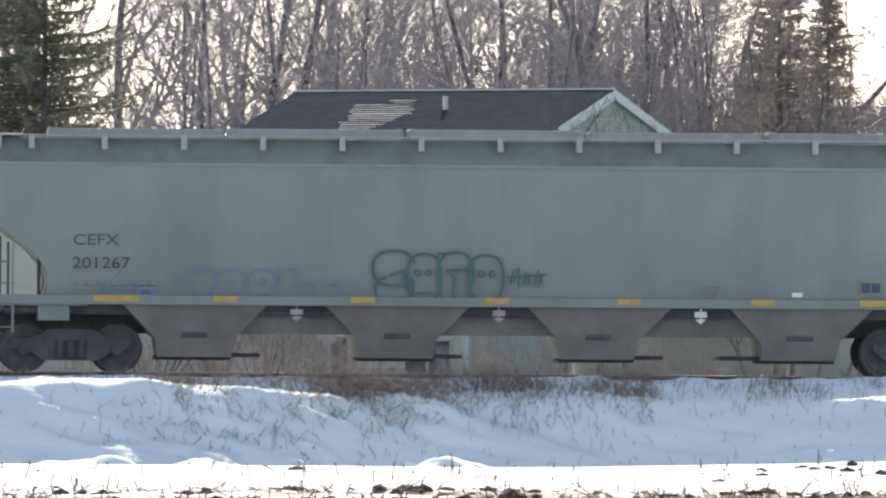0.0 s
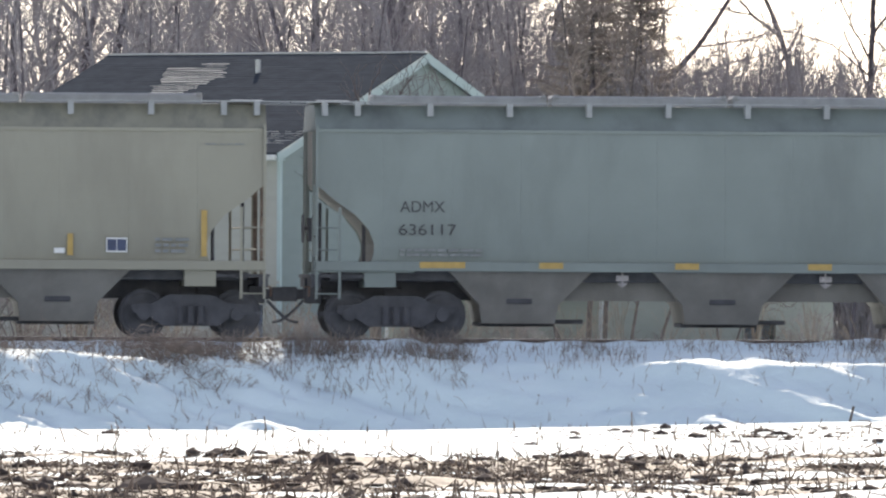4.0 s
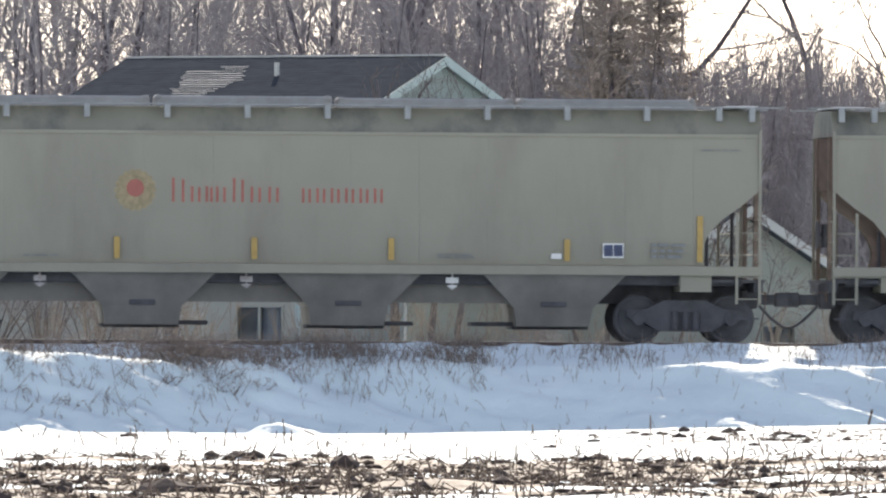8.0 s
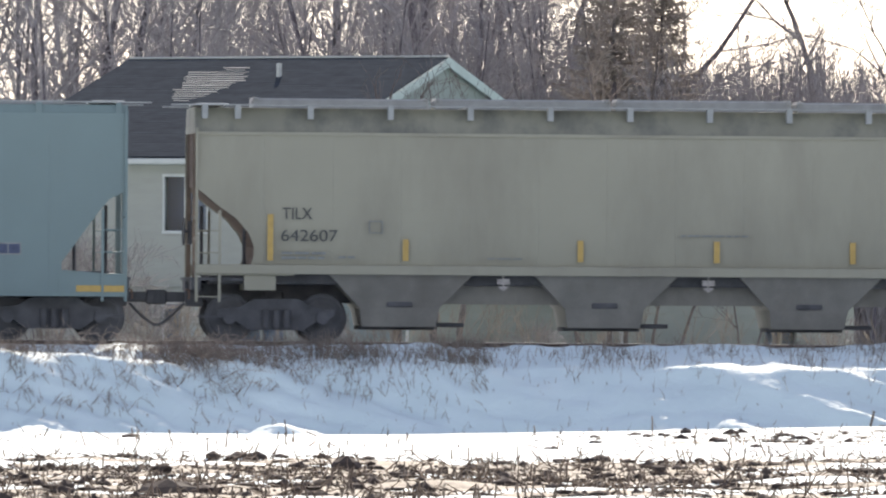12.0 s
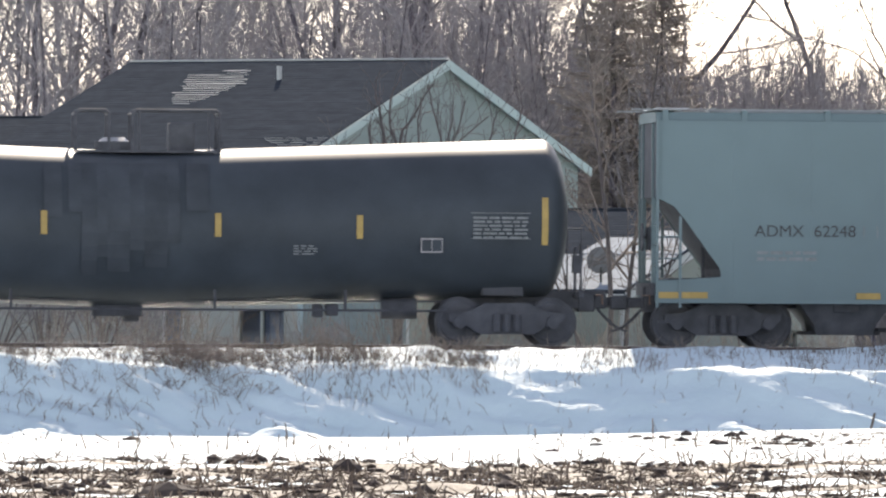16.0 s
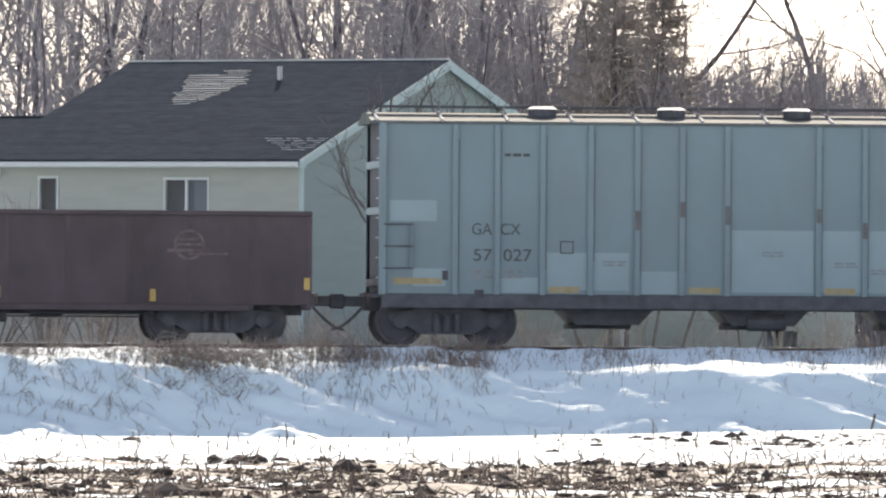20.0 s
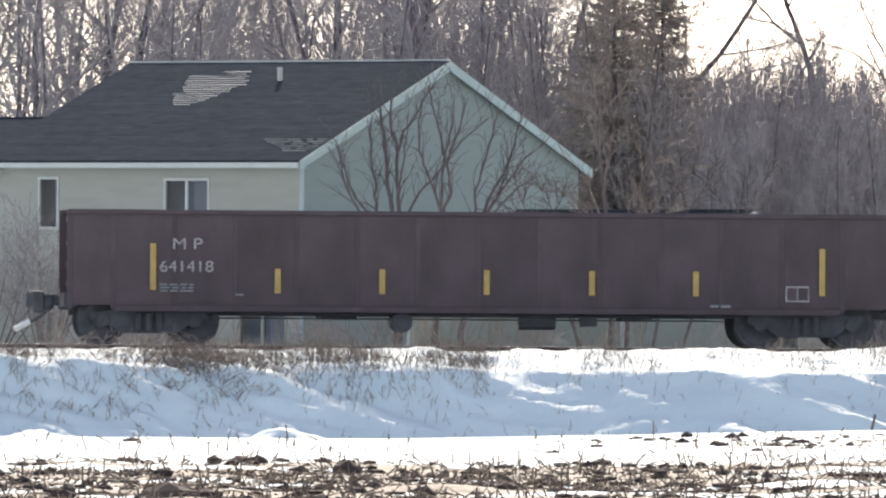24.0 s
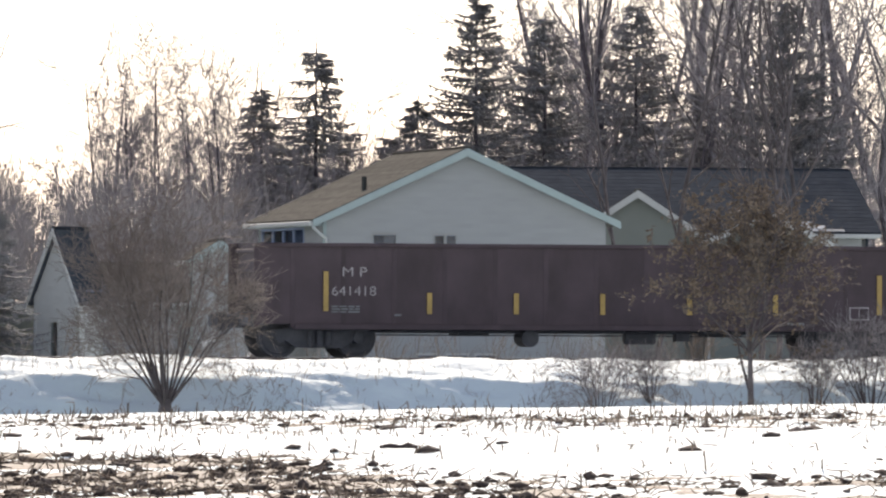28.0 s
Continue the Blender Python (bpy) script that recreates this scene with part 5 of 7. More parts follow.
def clods(name, n, seed, place, s0, s1, mat, label):
    rng = np.random.default_rng(seed)
    bm = bmesh.new()
    bmesh.ops.create_icosphere(bm, subdivisions=1, radius=1)
    bv = np.array([v.co[:] for v in bm.verts])
    bf = np.array([[v.index for v in f.verts] for f in bm.faces])
    bm.free()
    V, Fc = [], []
    for i in range(n):
        x, y = place(rng)
        s = s0 + (s1 - s0) * rng.random() ** 2.5
        q = bv * (s * rng.uniform(0.65, 1.3, (len(bv), 1))) * np.array([rng.uniform(1.0, 2.2), rng.uniform(0.8, 1.4), rng.uniform(0.55, 1.0)])
        V.append(q + np.array([x, y, ground_z(x, y) + 0.15 * s]))
        Fc.append(bf + i * len(bv))
    me = mesh_of(name, np.concatenate(V).tolist(), np.concatenate(Fc).tolist(), mat)
    tagged(new(name, me), label, "soil", "", "stuff")


def tilled_place(rng):
    while True:
        x, y = rng.uniform(-22, 40), rng.uniform(-128, -34)
        if rng.random() < bare_amount(x, y):
            return x, y


clods("soil_clods", 12000, 41, tilled_place, 0.02, 0.09, "soil", "dark clods of frozen turned soil")
clods("soil_clods", 90, 42, lambda g: (g.uniform(-22, 40), g.uniform(-90, -62)), 0.08, 0.17, "soil", "larger dark clods lying on the snow")
segs = []
for i in range(19000):
    x, y = tilled_place(rf)
    p = np.array([x, y, ground_z(x, y) + rf.uniform(0, 0.05)])
    d = unit(np.array([rf.normal(0, 1), rf.normal(0, 1), rf.normal(0.25, 0.35)]))
    segs.append((p, p + d * rf.uniform(0.06, 0.28), 0.011, 0.006))
tagged(part_mesh("corn_trash", tubes("corn_trash", segs, 3), "stubble"), "broken corn stalks strewn over the soil", "stubble", "", "stuff")


def fence_post(x, y, h, lean):
    p = empty("fence_post", pose(x, y, ground_z(x, y), 0, lean, 0), "short leaning weathered post in the snow", "post", "old fence posts")
    part("post", rod(bmesh.new(), (0, 0, -0.15), (0, 0, h), 0.028, 8, 0.02), "post_wood", p)


for x, y, h, lean in ((6.95, -10.2, 0.5, 14), (12.25, -10.2, 0.6, 8), (16.6, -10.2, 0.55, 2), (23.5, -10.0, 0.45, -2)):
    fence_post(x, y, h, lean)


# ---- the train ----
def run(t):
    """Metres that the train has rolled on at t seconds; it slows a little."""
    return 7.66493 * t - 8.3004e-3 * t * t - 6.508e-5 * t ** 3


TRAIN, WHEELS = [], []


def bmesh_data(name, bm, mat):
    me = bpy.data.meshes.new(name)
    bm.to_mesh(me)
    bm.free()
    me.materials.append(M[mat])
    return me


def lettering(parent, text, x, z, height, mat, width=None, y=-1.61, name="lettering", label=""):
    c = bpy.data.curves.new(name, "FONT")
    c.body, c.size, c.extrude, c.offset = text, 1.0, 0.002, 0.0
    tmp = new(name, c)
    bpy.context.view_layer.update()
    me = bpy.data.meshes.new_from_object(tmp.evaluated_get(bpy.context.evaluated_depsgraph_get()))
    bpy.data.objects.remove(tmp)
    k = np.empty(len(me.vertices) * 3)
    me.vertices.foreach_get("co", k)
    k = k.reshape(-1, 3)
    k[:, :2] -= k[:, :2].min(0)
    size = k[:, :2].max(0)
    sy = height / size[1]
    sx = width / size[0] if width else sy
    k[:, 0] *= sx
    k[:, 1] *= sy
    me.vertices.foreach_set("co", k.ravel())
    ob = part_mesh(name, me, mat, parent, label)
    ob.matrix_basis = pose(x, y, z, 90, 0, 0)
    return ob


def plaque(parent, name, x0, x1, z0, z1, mat, y=-1.605, label=""):
    return part(name, boxes((x0, x1, y - 0.004, y + 0.03, z0, z1)), mat, parent, label)


def small_print(parent, x0, x1, z0, z1, mat, lines=2, y=-1.607):
    """Lines of lettering too small to read, as bars."""
    bm = bmesh.new()
    rnd = random.Random(int(x0 * 100 + z0 * 1000))
    step = (z1 - z0) / lines
    for i in range(lines):
        x = x0
        while x < x1 - 0.05:
            w = min(rnd.uniform(0.08, 0.28), x1 - x)
            box(bm, x, x + w, y - 0.002, y + 0.02, z0 + i * step, z0 + i * step + step * 0.55)
            x += w + 0.04
    return part("small_print", bm, mat, parent, "rows of small unreadable lettering")


def data_plate(parent, x0, x1, z0, z1, y=-1.607, edge="white", fill="plate_blue"):
    p = plaque(parent, "data_plate", x0, x1, z0, z1, edge, y, "dark notice panel in a pale frame")
    w = (x1 - x0)
    for a, b in ((0.05, 0.48), (0.52, 0.95)):
        part("panel", boxes((x0 + w * a, x0 + w * b, y - 0.007, y, z0 + 0.03, z1 - 0.03)), fill, p)
    return p


def make_wheelset():
    bm = bmesh.new()
    for s in (-1, 1):
        rod(bm, (0, s * 0.70, 0), (0, s * 0.83, 0), 0.457, 28)
        rod(bm, (0, s * 0.67, 0), (0, s * 0.70, 0), 0.485, 28)
        rod(bm, (0, s * 0.83, 0), (0, s * 0.85, 0), 0.40, 28, 0.36) if s > 0 else rod(bm, (0, -0.85, 0), (0, -0.83, 0), 0.36, 28, 0.40)
        rod(bm, (0, s * 0.83, 0), (0, s * 1.02, 0), 0.11, 12)
        for k in range(3):
            a = k * 2.094
            rod(bm, (0.24 * math.cos(a), s * 0.84, 0.24 * math.sin(a)), (0.24 * math.cos(a), s * 0.862, 0.24 * math.sin(a)), 0.05, 8)
    rod(bm, (0, -0.8, 0), (0, 0.8, 0), 0.085, 12)
    return bmesh_data("wheelset", bm, "under")


def make_side_frame():
    bm = bmesh.new()
    outline = [(-1.12, 0.50), (-1.12, 0.62), (-0.72, 0.66), (-0.42, 0.82), (0.42, 0.82), (0.72, 0.66), (1.12, 0.62), (1.12, 0.50), (0.98, 0.40), (0.80, 0.40), (0.52, 0.22), (-0.52, 0.22), (-0.80, 0.40), (-0.98, 0.40)]
    prism(bm, outline, -0.07, 0.07)
    for s in (-1, 1):
        rod(bm, (s * 0.89, -0.12, 0.457), (s * 0.89, 0.12, 0.457), 0.13, 12)
    for i in (-0.2, 0.0, 0.2):
        rod(bm, (i, -0.10, 0.27), (i, -0.10, 0.60), 0.075, 10)
    return bmesh_data("side_frame", bm, "under")


WHEELSET, SIDE_FRAME = make_wheelset(), make_side_frame()


def truck(car, x):
    t = part("truck", boxes((-0.22, 0.22, -1.0, 1.0, 0.50, 0.78), (-0.18, 0.18, -0.3, 0.3, 0.78, 0.98), bevel=0.02), "under", car, "dark greasy four-wheeled truck")
    t.location = (x, 0, 0)
    for s in (-1, 1):
        shared("side_frame", SIDE_FRAME, t, pose(0, s * 1.0, 0))
    for s in (-1, 1):
        w = shared("wheelset", WHEELSET, t, pose(s * 0.89, 0, 0.457))
        WHEELS.append((w, car, x + s * 0.89))
    return t


def coupler(car, x, out, hose=True):
    """A knuckle coupler; out is the way it points, 1 or -1."""
    bm = boxes((x, x + out * 0.55, -0.09, 0.09, 0.74, 0.94), (x + out * 0.45, x + out * 0.72, -0.17, 0.15, 0.70, 0.98), (x - out * 0.25, x + out * 0.08, -0.32, 0.32, 0.66, 1.02), bevel=0.025)
    c = part("coupler", bm, "under", car, "heavy cast knuckle coupler")
    bm = bmesh.new()
    tube(bm, [(x + out * 0.1, -0.3, 0.98), (x + out * 0.1, -1.45, 0.98), (x + out * 0.1, -1.5, 0.80)], 0.016)
    part("uncoupling_lever", bm, "rust", c)
    if hose:
        bm = bmesh.new()
        tube(bm, [(x + out * (0.12 + 0.6 * (i / 7)), -0.28, 0.72 - 0.42 * math.sin(math.pi * 0.5 * i / 7)) for i in range(8)], 0.028)
        part("air_hose", bm, "under", c)
    return c


def ladder(car, x0, x1, z0, z1, mat, y, step=0.38, tall=None):
    bm = bmesh.new()
    for x, top in ((x0, tall or z1), (x1, z1)):
        box(bm, x - 0.025, x + 0.025, y - 0.03, y + 0.03, z0, top)
    l = part("ladder", bm, mat, car, "narrow steel end ladder")
    me = bmesh_data("rung", rod(bmesh.new(), (x0, y, 0), (x1, y, 0), 0.014, 6), mat)
    z = z0 + 0.1
    while z < z1:
        shared("rung", me, l, pose(0, 0, z))
        z += step
    return l


def hand_brake(car, x, z, s=-1, mat="under"):
    bm = bmesh.new()
    rod(bm, (x, -0.55, z), (x + s * 0.14, -0.55, z), 0.03, 8)
    rod(bm, (x + s * 0.12, -0.55, z), (x + s * 0.15, -0.55, z), 0.27, 18)
    box(bm, x - 0.05, x + 0.12, -0.75, -0.35, z - 0.25, z + 0.2)
    part("hand_brake", bm, mat, car, "hand brake wheel and gear box")


def profile_y(z):
    """Half width of a round-sided hopper at height z over the rail."""
    k = (z - 2.7) / 1.3
    return 1.60 - 0.07 * k * k


def side_sheet_data(name, mat, x0, x1, z0, z1, cut=None, s=-1, flat=False, steps=9):
    v, f = [], []
    for i in range(steps + 1):
        z = z0 + (z1 - z0) * i / steps
        y = 1.57 if flat else profile_y(z)
        xa = max(x0, cut(z)) if cut else x0
        v += [(xa, s * y, z), (x1, s * y, z), (xa, s * (y - 0.03), z), (x1, s * (y - 0.03), z)]
    for i in range(steps):
        a, b = 4 * i, 4 * i + 4
        q = [(a, a + 1, b + 1, b), (a + 2, b + 2, b + 3, a + 3), (a, b, b + 2, a + 2), (a + 1, a + 3, b + 3, b + 1)]
        f += q if s < 0 else [g[::-1] for g in q]
    me = mesh_of(name, v, f, mat)
    return me


CUT_ROUND = [(1.45, 1.06), (1.60, 1.12), (1.80, 1.13), (2.06, 1.03), (2.35, 0.78), (2.60, 0.42), (2.95, 0.0)]
CUT_SHARP = [(1.05, 0.0), (1.27, 0.0), (1.28, 1.18), (1.36, 1.27), (1.50, 1.24), (2.45, 0.55), (2.70, 0.34), (2.86, 0.0)]


def cutter(rows):
    def cut(z):
        if z <= rows[0][0]:
            return rows[0][1]
        for (za, xa), (zb, xb) in zip(rows, rows[1:]):
            if z <= zb:
                return xa + (xb - xa) * (z - za) / (zb - za)
        return 0.0
    return cut


def hopper_car(left, length, paint, label, style="round"):
    car = empty("hopper_car", pose(left, 0, RAIL_TOP), label, "railway wagon", "cars of the freight train")
    TRAIN.append((car, left, length))
    L = length
    rnd = style == "round"
    z_lo, z_hi = (1.47, 3.97) if rnd else (0.92, 4.30)
    rows = CUT_ROUND if rnd else CUT_SHARP
    cut = cutter(rows)
    z_top = 4.47 if rnd else 4.50
    # side sheets with fine seams between them
    n = 15 if rnd else 13
    w = L / n
    for s in (-1, 1):
        mid = side_sheet_data("side_sheet", paint, 0.001, w - 0.001, z_lo, z_hi, None, s, not rnd)
        end_a = side_sheet_data("side_sheet", paint, 0.0, w - 0.001, z_lo, z_hi, cut, s, not rnd, 40)
        side = empty("side_wall", pose(0, 0, 0))
        side.parent = car
        for i in range(n):
            if i == 0:
                sheet = shared("side_sheet", end_a, side, pose(0, 0, 0))
            elif i == n - 1:
                v = [(w - q.co.x, q.co.y, q.co.z) for q in end_a.vertices]
                me = mesh_of("side_sheet", v, [tuple(p.vertices)[::-1] for p in end_a.polygons], paint)
                sheet = shared("side_sheet", me, side, pose(i * w, 0, 0))
            else:
                sheet = shared("side_sheet", mid, side, pose(i * w, 0, 0))
            sheet.color = ((i * w - 3.1 * left) / 41, -left / 97, left / 61, 1)
    # core that closes the body behind the sheets, and the sloped end sheets
    for flip in (0, 1):
        v, f = [], []
        pts = [(x, z) for z, x in rows if x > 0.0 or z > 2] + [(0.0, z_hi)]
        for x, z in pts:
            xx = L - x - 0.03 if flip else x + 0.03
            v += [(xx, -1.53, z), (xx, 1.53, z)]
        for i in range(len(pts) - 1):
            f.append((2 * i, 2 * i + 1, 2 * i + 3, 2 * i + 2))
        part_mesh("slope_sheet", mesh_of("slope_sheet", v, f), ("rust" if paint == "hopper_tan" else "pocket_grey") if rnd else "under", car, "rust-streaked sloping end sheet")
    # roof: slanting eaves, trough hatch, running boards and brackets
    bm = bmesh.new()
    ye = 1.53
    v0 = [(-ye, z_hi), (-1.24 if rnd else -1.48, z_top - 0.012), (-0.6, z_top), (0.6, z_top), (1.24 if rnd else 1.48, z_top - 0.012), (ye, z_hi)]
    a = [bm.verts.new((0.0, y, z)) for y, z in v0]
    b = [bm.verts.new((L, y, z)) for y, z in v0]
    for i in range(len(v0) - 1):
        bm.faces.new((a[i], b[i], b[i + 1], a[i + 1]))
    bm.faces.new(a[::-1])
    bm.faces.new(b)
    bmesh.ops.recalc_face_normals(bm, faces=bm.faces[:])
    roof = part("roof", bm, {"hopper_tan": "eave_tan", "hopper_grey": "eave_grey"}.get(paint, paint), car)
    for s in (-1, 1):
        part("eave_rail", boxes((0, L, s * 1.545 - 0.025, s * 1.545 + 0.025, z_hi - 0.03, z_hi + 0.03)), paint, roof)
    seg = (L - 2.2) / 5
    for i in range(5):
        rise = 0.012 * ((i * 7) % 3) - (0.0 if rnd else 0.12)
        hb = part("hatch_cover", boxes((1.1 + i * seg + 0.05, 1.1 + (i + 1) * seg - 0.05, -0.42, 0.42, z_top - 0.02, z_top + 0.195 + rise), bevel=0.03), "hatch_grey", roof, "long pale trough hatch cover")
        for xx in (1.1 + i * seg + 0.12, 1.1 + (i + 1) * seg - 0.12):
            part("hatch_latch", boxes((xx - 0.05, xx + 0.05, -0.46, 0.46, z_top + 0.15 + min(rise, 0), z_top + 0.21 + rise), bevel=0.01), "hatch_grey", hb)
    for s in (-1, 1):
        part("running_board", boxes((-0.45, L + 0.45, s * 1.36 - 0.17, s * 1.36 + 0.17, z_top + 0.03, z_top + 0.055)), "hatch_grey", roof, "open steel running board")
    for xx in (0.35, L - 0.35):
        part("roof_grating", boxes((xx - 0.3, xx + 0.3, -1.3, 1.3, z_top + 0.05, z_top + 0.075)), "white", roof, "bright end grating")
    xs = [0.18, 0.81] + [2.2 + i * (L - 4.4) / 10 for i in range(11)] + [L - 0.81, L - 0.18]
    if not rnd:
        xs = [0.18] + [1.7 + i * (L - 3.4) / 10 for i in range(11)] + [L - 0.18]
    me = bmesh_data("roof_bracket", boxes((-0.055, 0.055, -1.54, -1.30, -0.22, 0.03)), paint if not rnd else "hatch_grey")
    for xx in xs:
        shared("roof_bracket", me, roof, pose(xx, 0, z_top))
    # underframe
    z_sill = 1.29 if rnd else 0.86
    for s in (-1, 1):
        if rnd:
            part("side_sill", boxes((0, L, s * 1.60 - 0.05, s * 1.60 + 0.05, z_sill, 1.47), (0.0, 1.9, s * 1.5 - 0.1, s * 1.5 + 0.1, 1.26, 1.30), bevel=0.01), paint, car)
        else:
            part("side_sill", boxes((0, L, s * 1.56 - 0.05, s * 1.56 + 0.05, 0.84, 0.92), (0, 1.3, s * 1.56 - 0.04, s * 1.56 + 0.04, 0.92, 1.27), (L - 1.3, L, s * 1.56 - 0.04, s * 1.56 + 0.04, 0.92, 1.27)), paint, car)
    part("centre_sill", boxes((-0.1, L + 0.1, -0.28, 0.28, 0.74, 1.15), (0.3, L - 0.3, -1.2, 1.2, 1.10, 1.32), bevel=0.02), "under", car)
    part("end_platform", boxes((-0.08, 1.25, -1.5, 1.5, 1.16, 1.22), (-0.05, 0.12, -1.5, 1.5, 0.98, 1.2)), "under", car)
    part("end_platform", boxes((L - 1.25, L + 0.08, -1.5, 1.5, 1.16, 1.22), (L - 0.12, L + 0.05, -1.5, 1.5, 0.98, 1.2)), "under", car)
    for x0 in (0.95, L - 1.55):
        part("bolster_plate", boxes((x0, x0 + 0.6, -1.55, 1.55, 0.98, 1.30)), paint, car)
    # four hopper pockets with their sliding gates
    first = 3.95 if rnd else 3.72
    pitch = (L - 2 * first) / 3
    for i in range(4):
        cx = first + i * pitch
        bm = bmesh.new()
        if rnd:
            prism(bm, [(cx - 1.36, 1.31), (cx - 1.36, 1.28), (cx - 0.76, 0.66), (cx - 0.70, 0.30), (cx + 0.70, 0.30), (cx + 0.76, 0.66), (cx + 1.36, 1.28), (cx + 1.36, 1.31)], -1.5, 1.5)
        else:
            prism(bm, [(cx - 0.95, 0.9), (cx - 0.60, 0.45), (cx - 0.55, 0.24), (cx + 0.55, 0.24), (cx + 0.60, 0.45), (cx + 0.95, 0.9)], -1.45, 1.45)
        for q in bm.verts:
            if q.co.z < 1.2:
                q.co.y *= 0.62 + 0.33 * (q.co.z / 1.3)
        pk = part("hopper_pocket", bm, "pocket_grey" if rnd else "under", car)
        part("outlet_gate", boxes((cx - 0.74, cx + 0.74, -0.55, 0.55, 0.24, 0.32), (cx + (0.7 if i < 3 else -1.5), cx + (1.3 if i < 3 else -0.7), -0.5, 0.5, 0.3, 0.38), (cx - 0.25, cx + 0.25, -1.24, -1.05, 0.68, 0.86), bevel=0.015), "under", pk)
    if rnd:
        for i in range(3):
            cx = first + (i + 0.5) * pitch
            bm = bmesh.new()
            prism(bm, [(cx - 1.3, 0.74), (cx - 0.6, 1.30), (cx + 0.6, 1.30), (cx + 1.3, 0.74)], -0.9, 0.9)
            part("cross_ridge", bm, "pocket_grey", car)
            part("placard", boxes((cx - 0.12, cx + 0.12, -1.45, -1.42, 1.12, 1.23), (cx - 0.09, cx + 0.09, -1.45, -1.42, 1.05, 1.085), (cx - 0.05, cx + 0.05, -1.45, -1.42, 1.02, 1.05), (cx - 0.015, cx + 0.015, -1.44, -1.42, 1.0, 1.3)), "white" if i == 2 else "letter_white", car, "small white board under the sill")
    # ends: corner posts, ladders, truck, coupler
    for x0, o in ((0.03, 1), (L - 0.03, -1)):
        for y in (-1.60, 1.60):
            ladder(car, x0, x0 + o * 0.44, 0.75, 2.5, paint, y, 0.42, z_hi + 0.1)
        for y in (-0.9, 0.9):
            part("end_post", boxes((x0 - 0.04, x0 + 0.04, y - 0.06, y + 0.06, 1.2, z_hi)), "rust_tan" if paint == "hopper_tan" else paint, car, "upright weathered end post")
        bm = bmesh.new()
        rod(bm, (x0 + o * 0.95, -0.95, 1.25), (x0 + o * 0.95, -0.95, 2.3), 0.035, 8)
        part("end_brace", bm, "under", car)
        bm = rod(bmesh.new(), (x0 + o * 0.25, 0.9, 1.25), (x0 + o * 0.25, 0.9, 2.6), 0.035, 8)
        part("end_brace", bm, "under", car)
        bm = bmesh.new()
        for z in (1.55, 1.95, 2.35):
            rod(bm, (x0, -1.55, z), (x0, -0.9, z), 0.014, 6)
        part("grab_iron", bm, paint, car)
        coupler(car, x0 - o * 0.03, -o)
        part("end_step", boxes((x0 + o * 0.02, x0 + o * 0.46, -1.63, -1.50, 0.46, 0.49)), "under", car)
    hand_brake(car, -0.02, 2.1)
    truck(car, 1.6 if rnd else 1.36)
    truck(car, L - (1.4 if rnd else 1.36))
    return car


TAN = "tan weathered covered hopper wagon"
GREY = "blue-grey covered hopper wagon"
cars = []


def grey_markings(car, L, mark, number, shift=0.0):
    lettering(car, mark, 1.62 + shift, 2.42, 0.21, "ink", 0.86)
    lettering(car, number, 1.60 + shift, 1.98, 0.21, "ink", 1.1)
    small_print(car, 1.62, 3.2, 1.58, 1.76, "ink_pale", 2)
    data_plate(car, 16.66, 17.06, 1.58, 1.83, edge="ink_pale")
    for a, b in ((2.0, 2.87), (4.29, 4.75), (6.9, 7.36), (9.46, 9.92), (12.0, 12.44), (14.55, 15.02), (16.65, 17.5)):
        plaque(car, "reflector_strip", a, b, 1.35, 1.47, "yellow", -1.653)


c1 = hopper_car(-11.97, 19.5, "hopper_grey", GREY + " tagged with green spray paint")
grey_markings(c1, 19.5, "CEFX", "201267")


def ribbon(bm, pts, w, y):
    """A painted line along points in x, z."""
    for (xa, za), (xb, zb) in zip(pts, pts[1:]):
        d = Vector((xb - xa, zb - za))
        if d.length < 1e-4:
            continue
        p = Vector((-d.y, d.x)).normalized() * w / 2
        e = d.normalized() * w * 0.3
        q = [(xa - e.x + p.x, za - e.y + p.y), (xb + e.x + p.x, zb + e.y + p.y), (xb + e.x - p.x, zb + e.y - p.y), (xa - e.x - p.x, za - e.y - p.y)]
        bm.faces.new([bm.verts.new((x, y, z)) for x, z in q])


def loop(cx, cz, rx, rz, a0=0, a1=360, n=20, power=1.0):
    out = []
    for i in range(n + 1):
        a = radians(a0 + (a1 - a0) * i / n)
        c, s = math.cos(a), math.sin(a)
        out.append((cx + rx * math.copysign(abs(c) ** power, c), cz + rz * math.copysign(abs(s) ** power, s)))
    return out


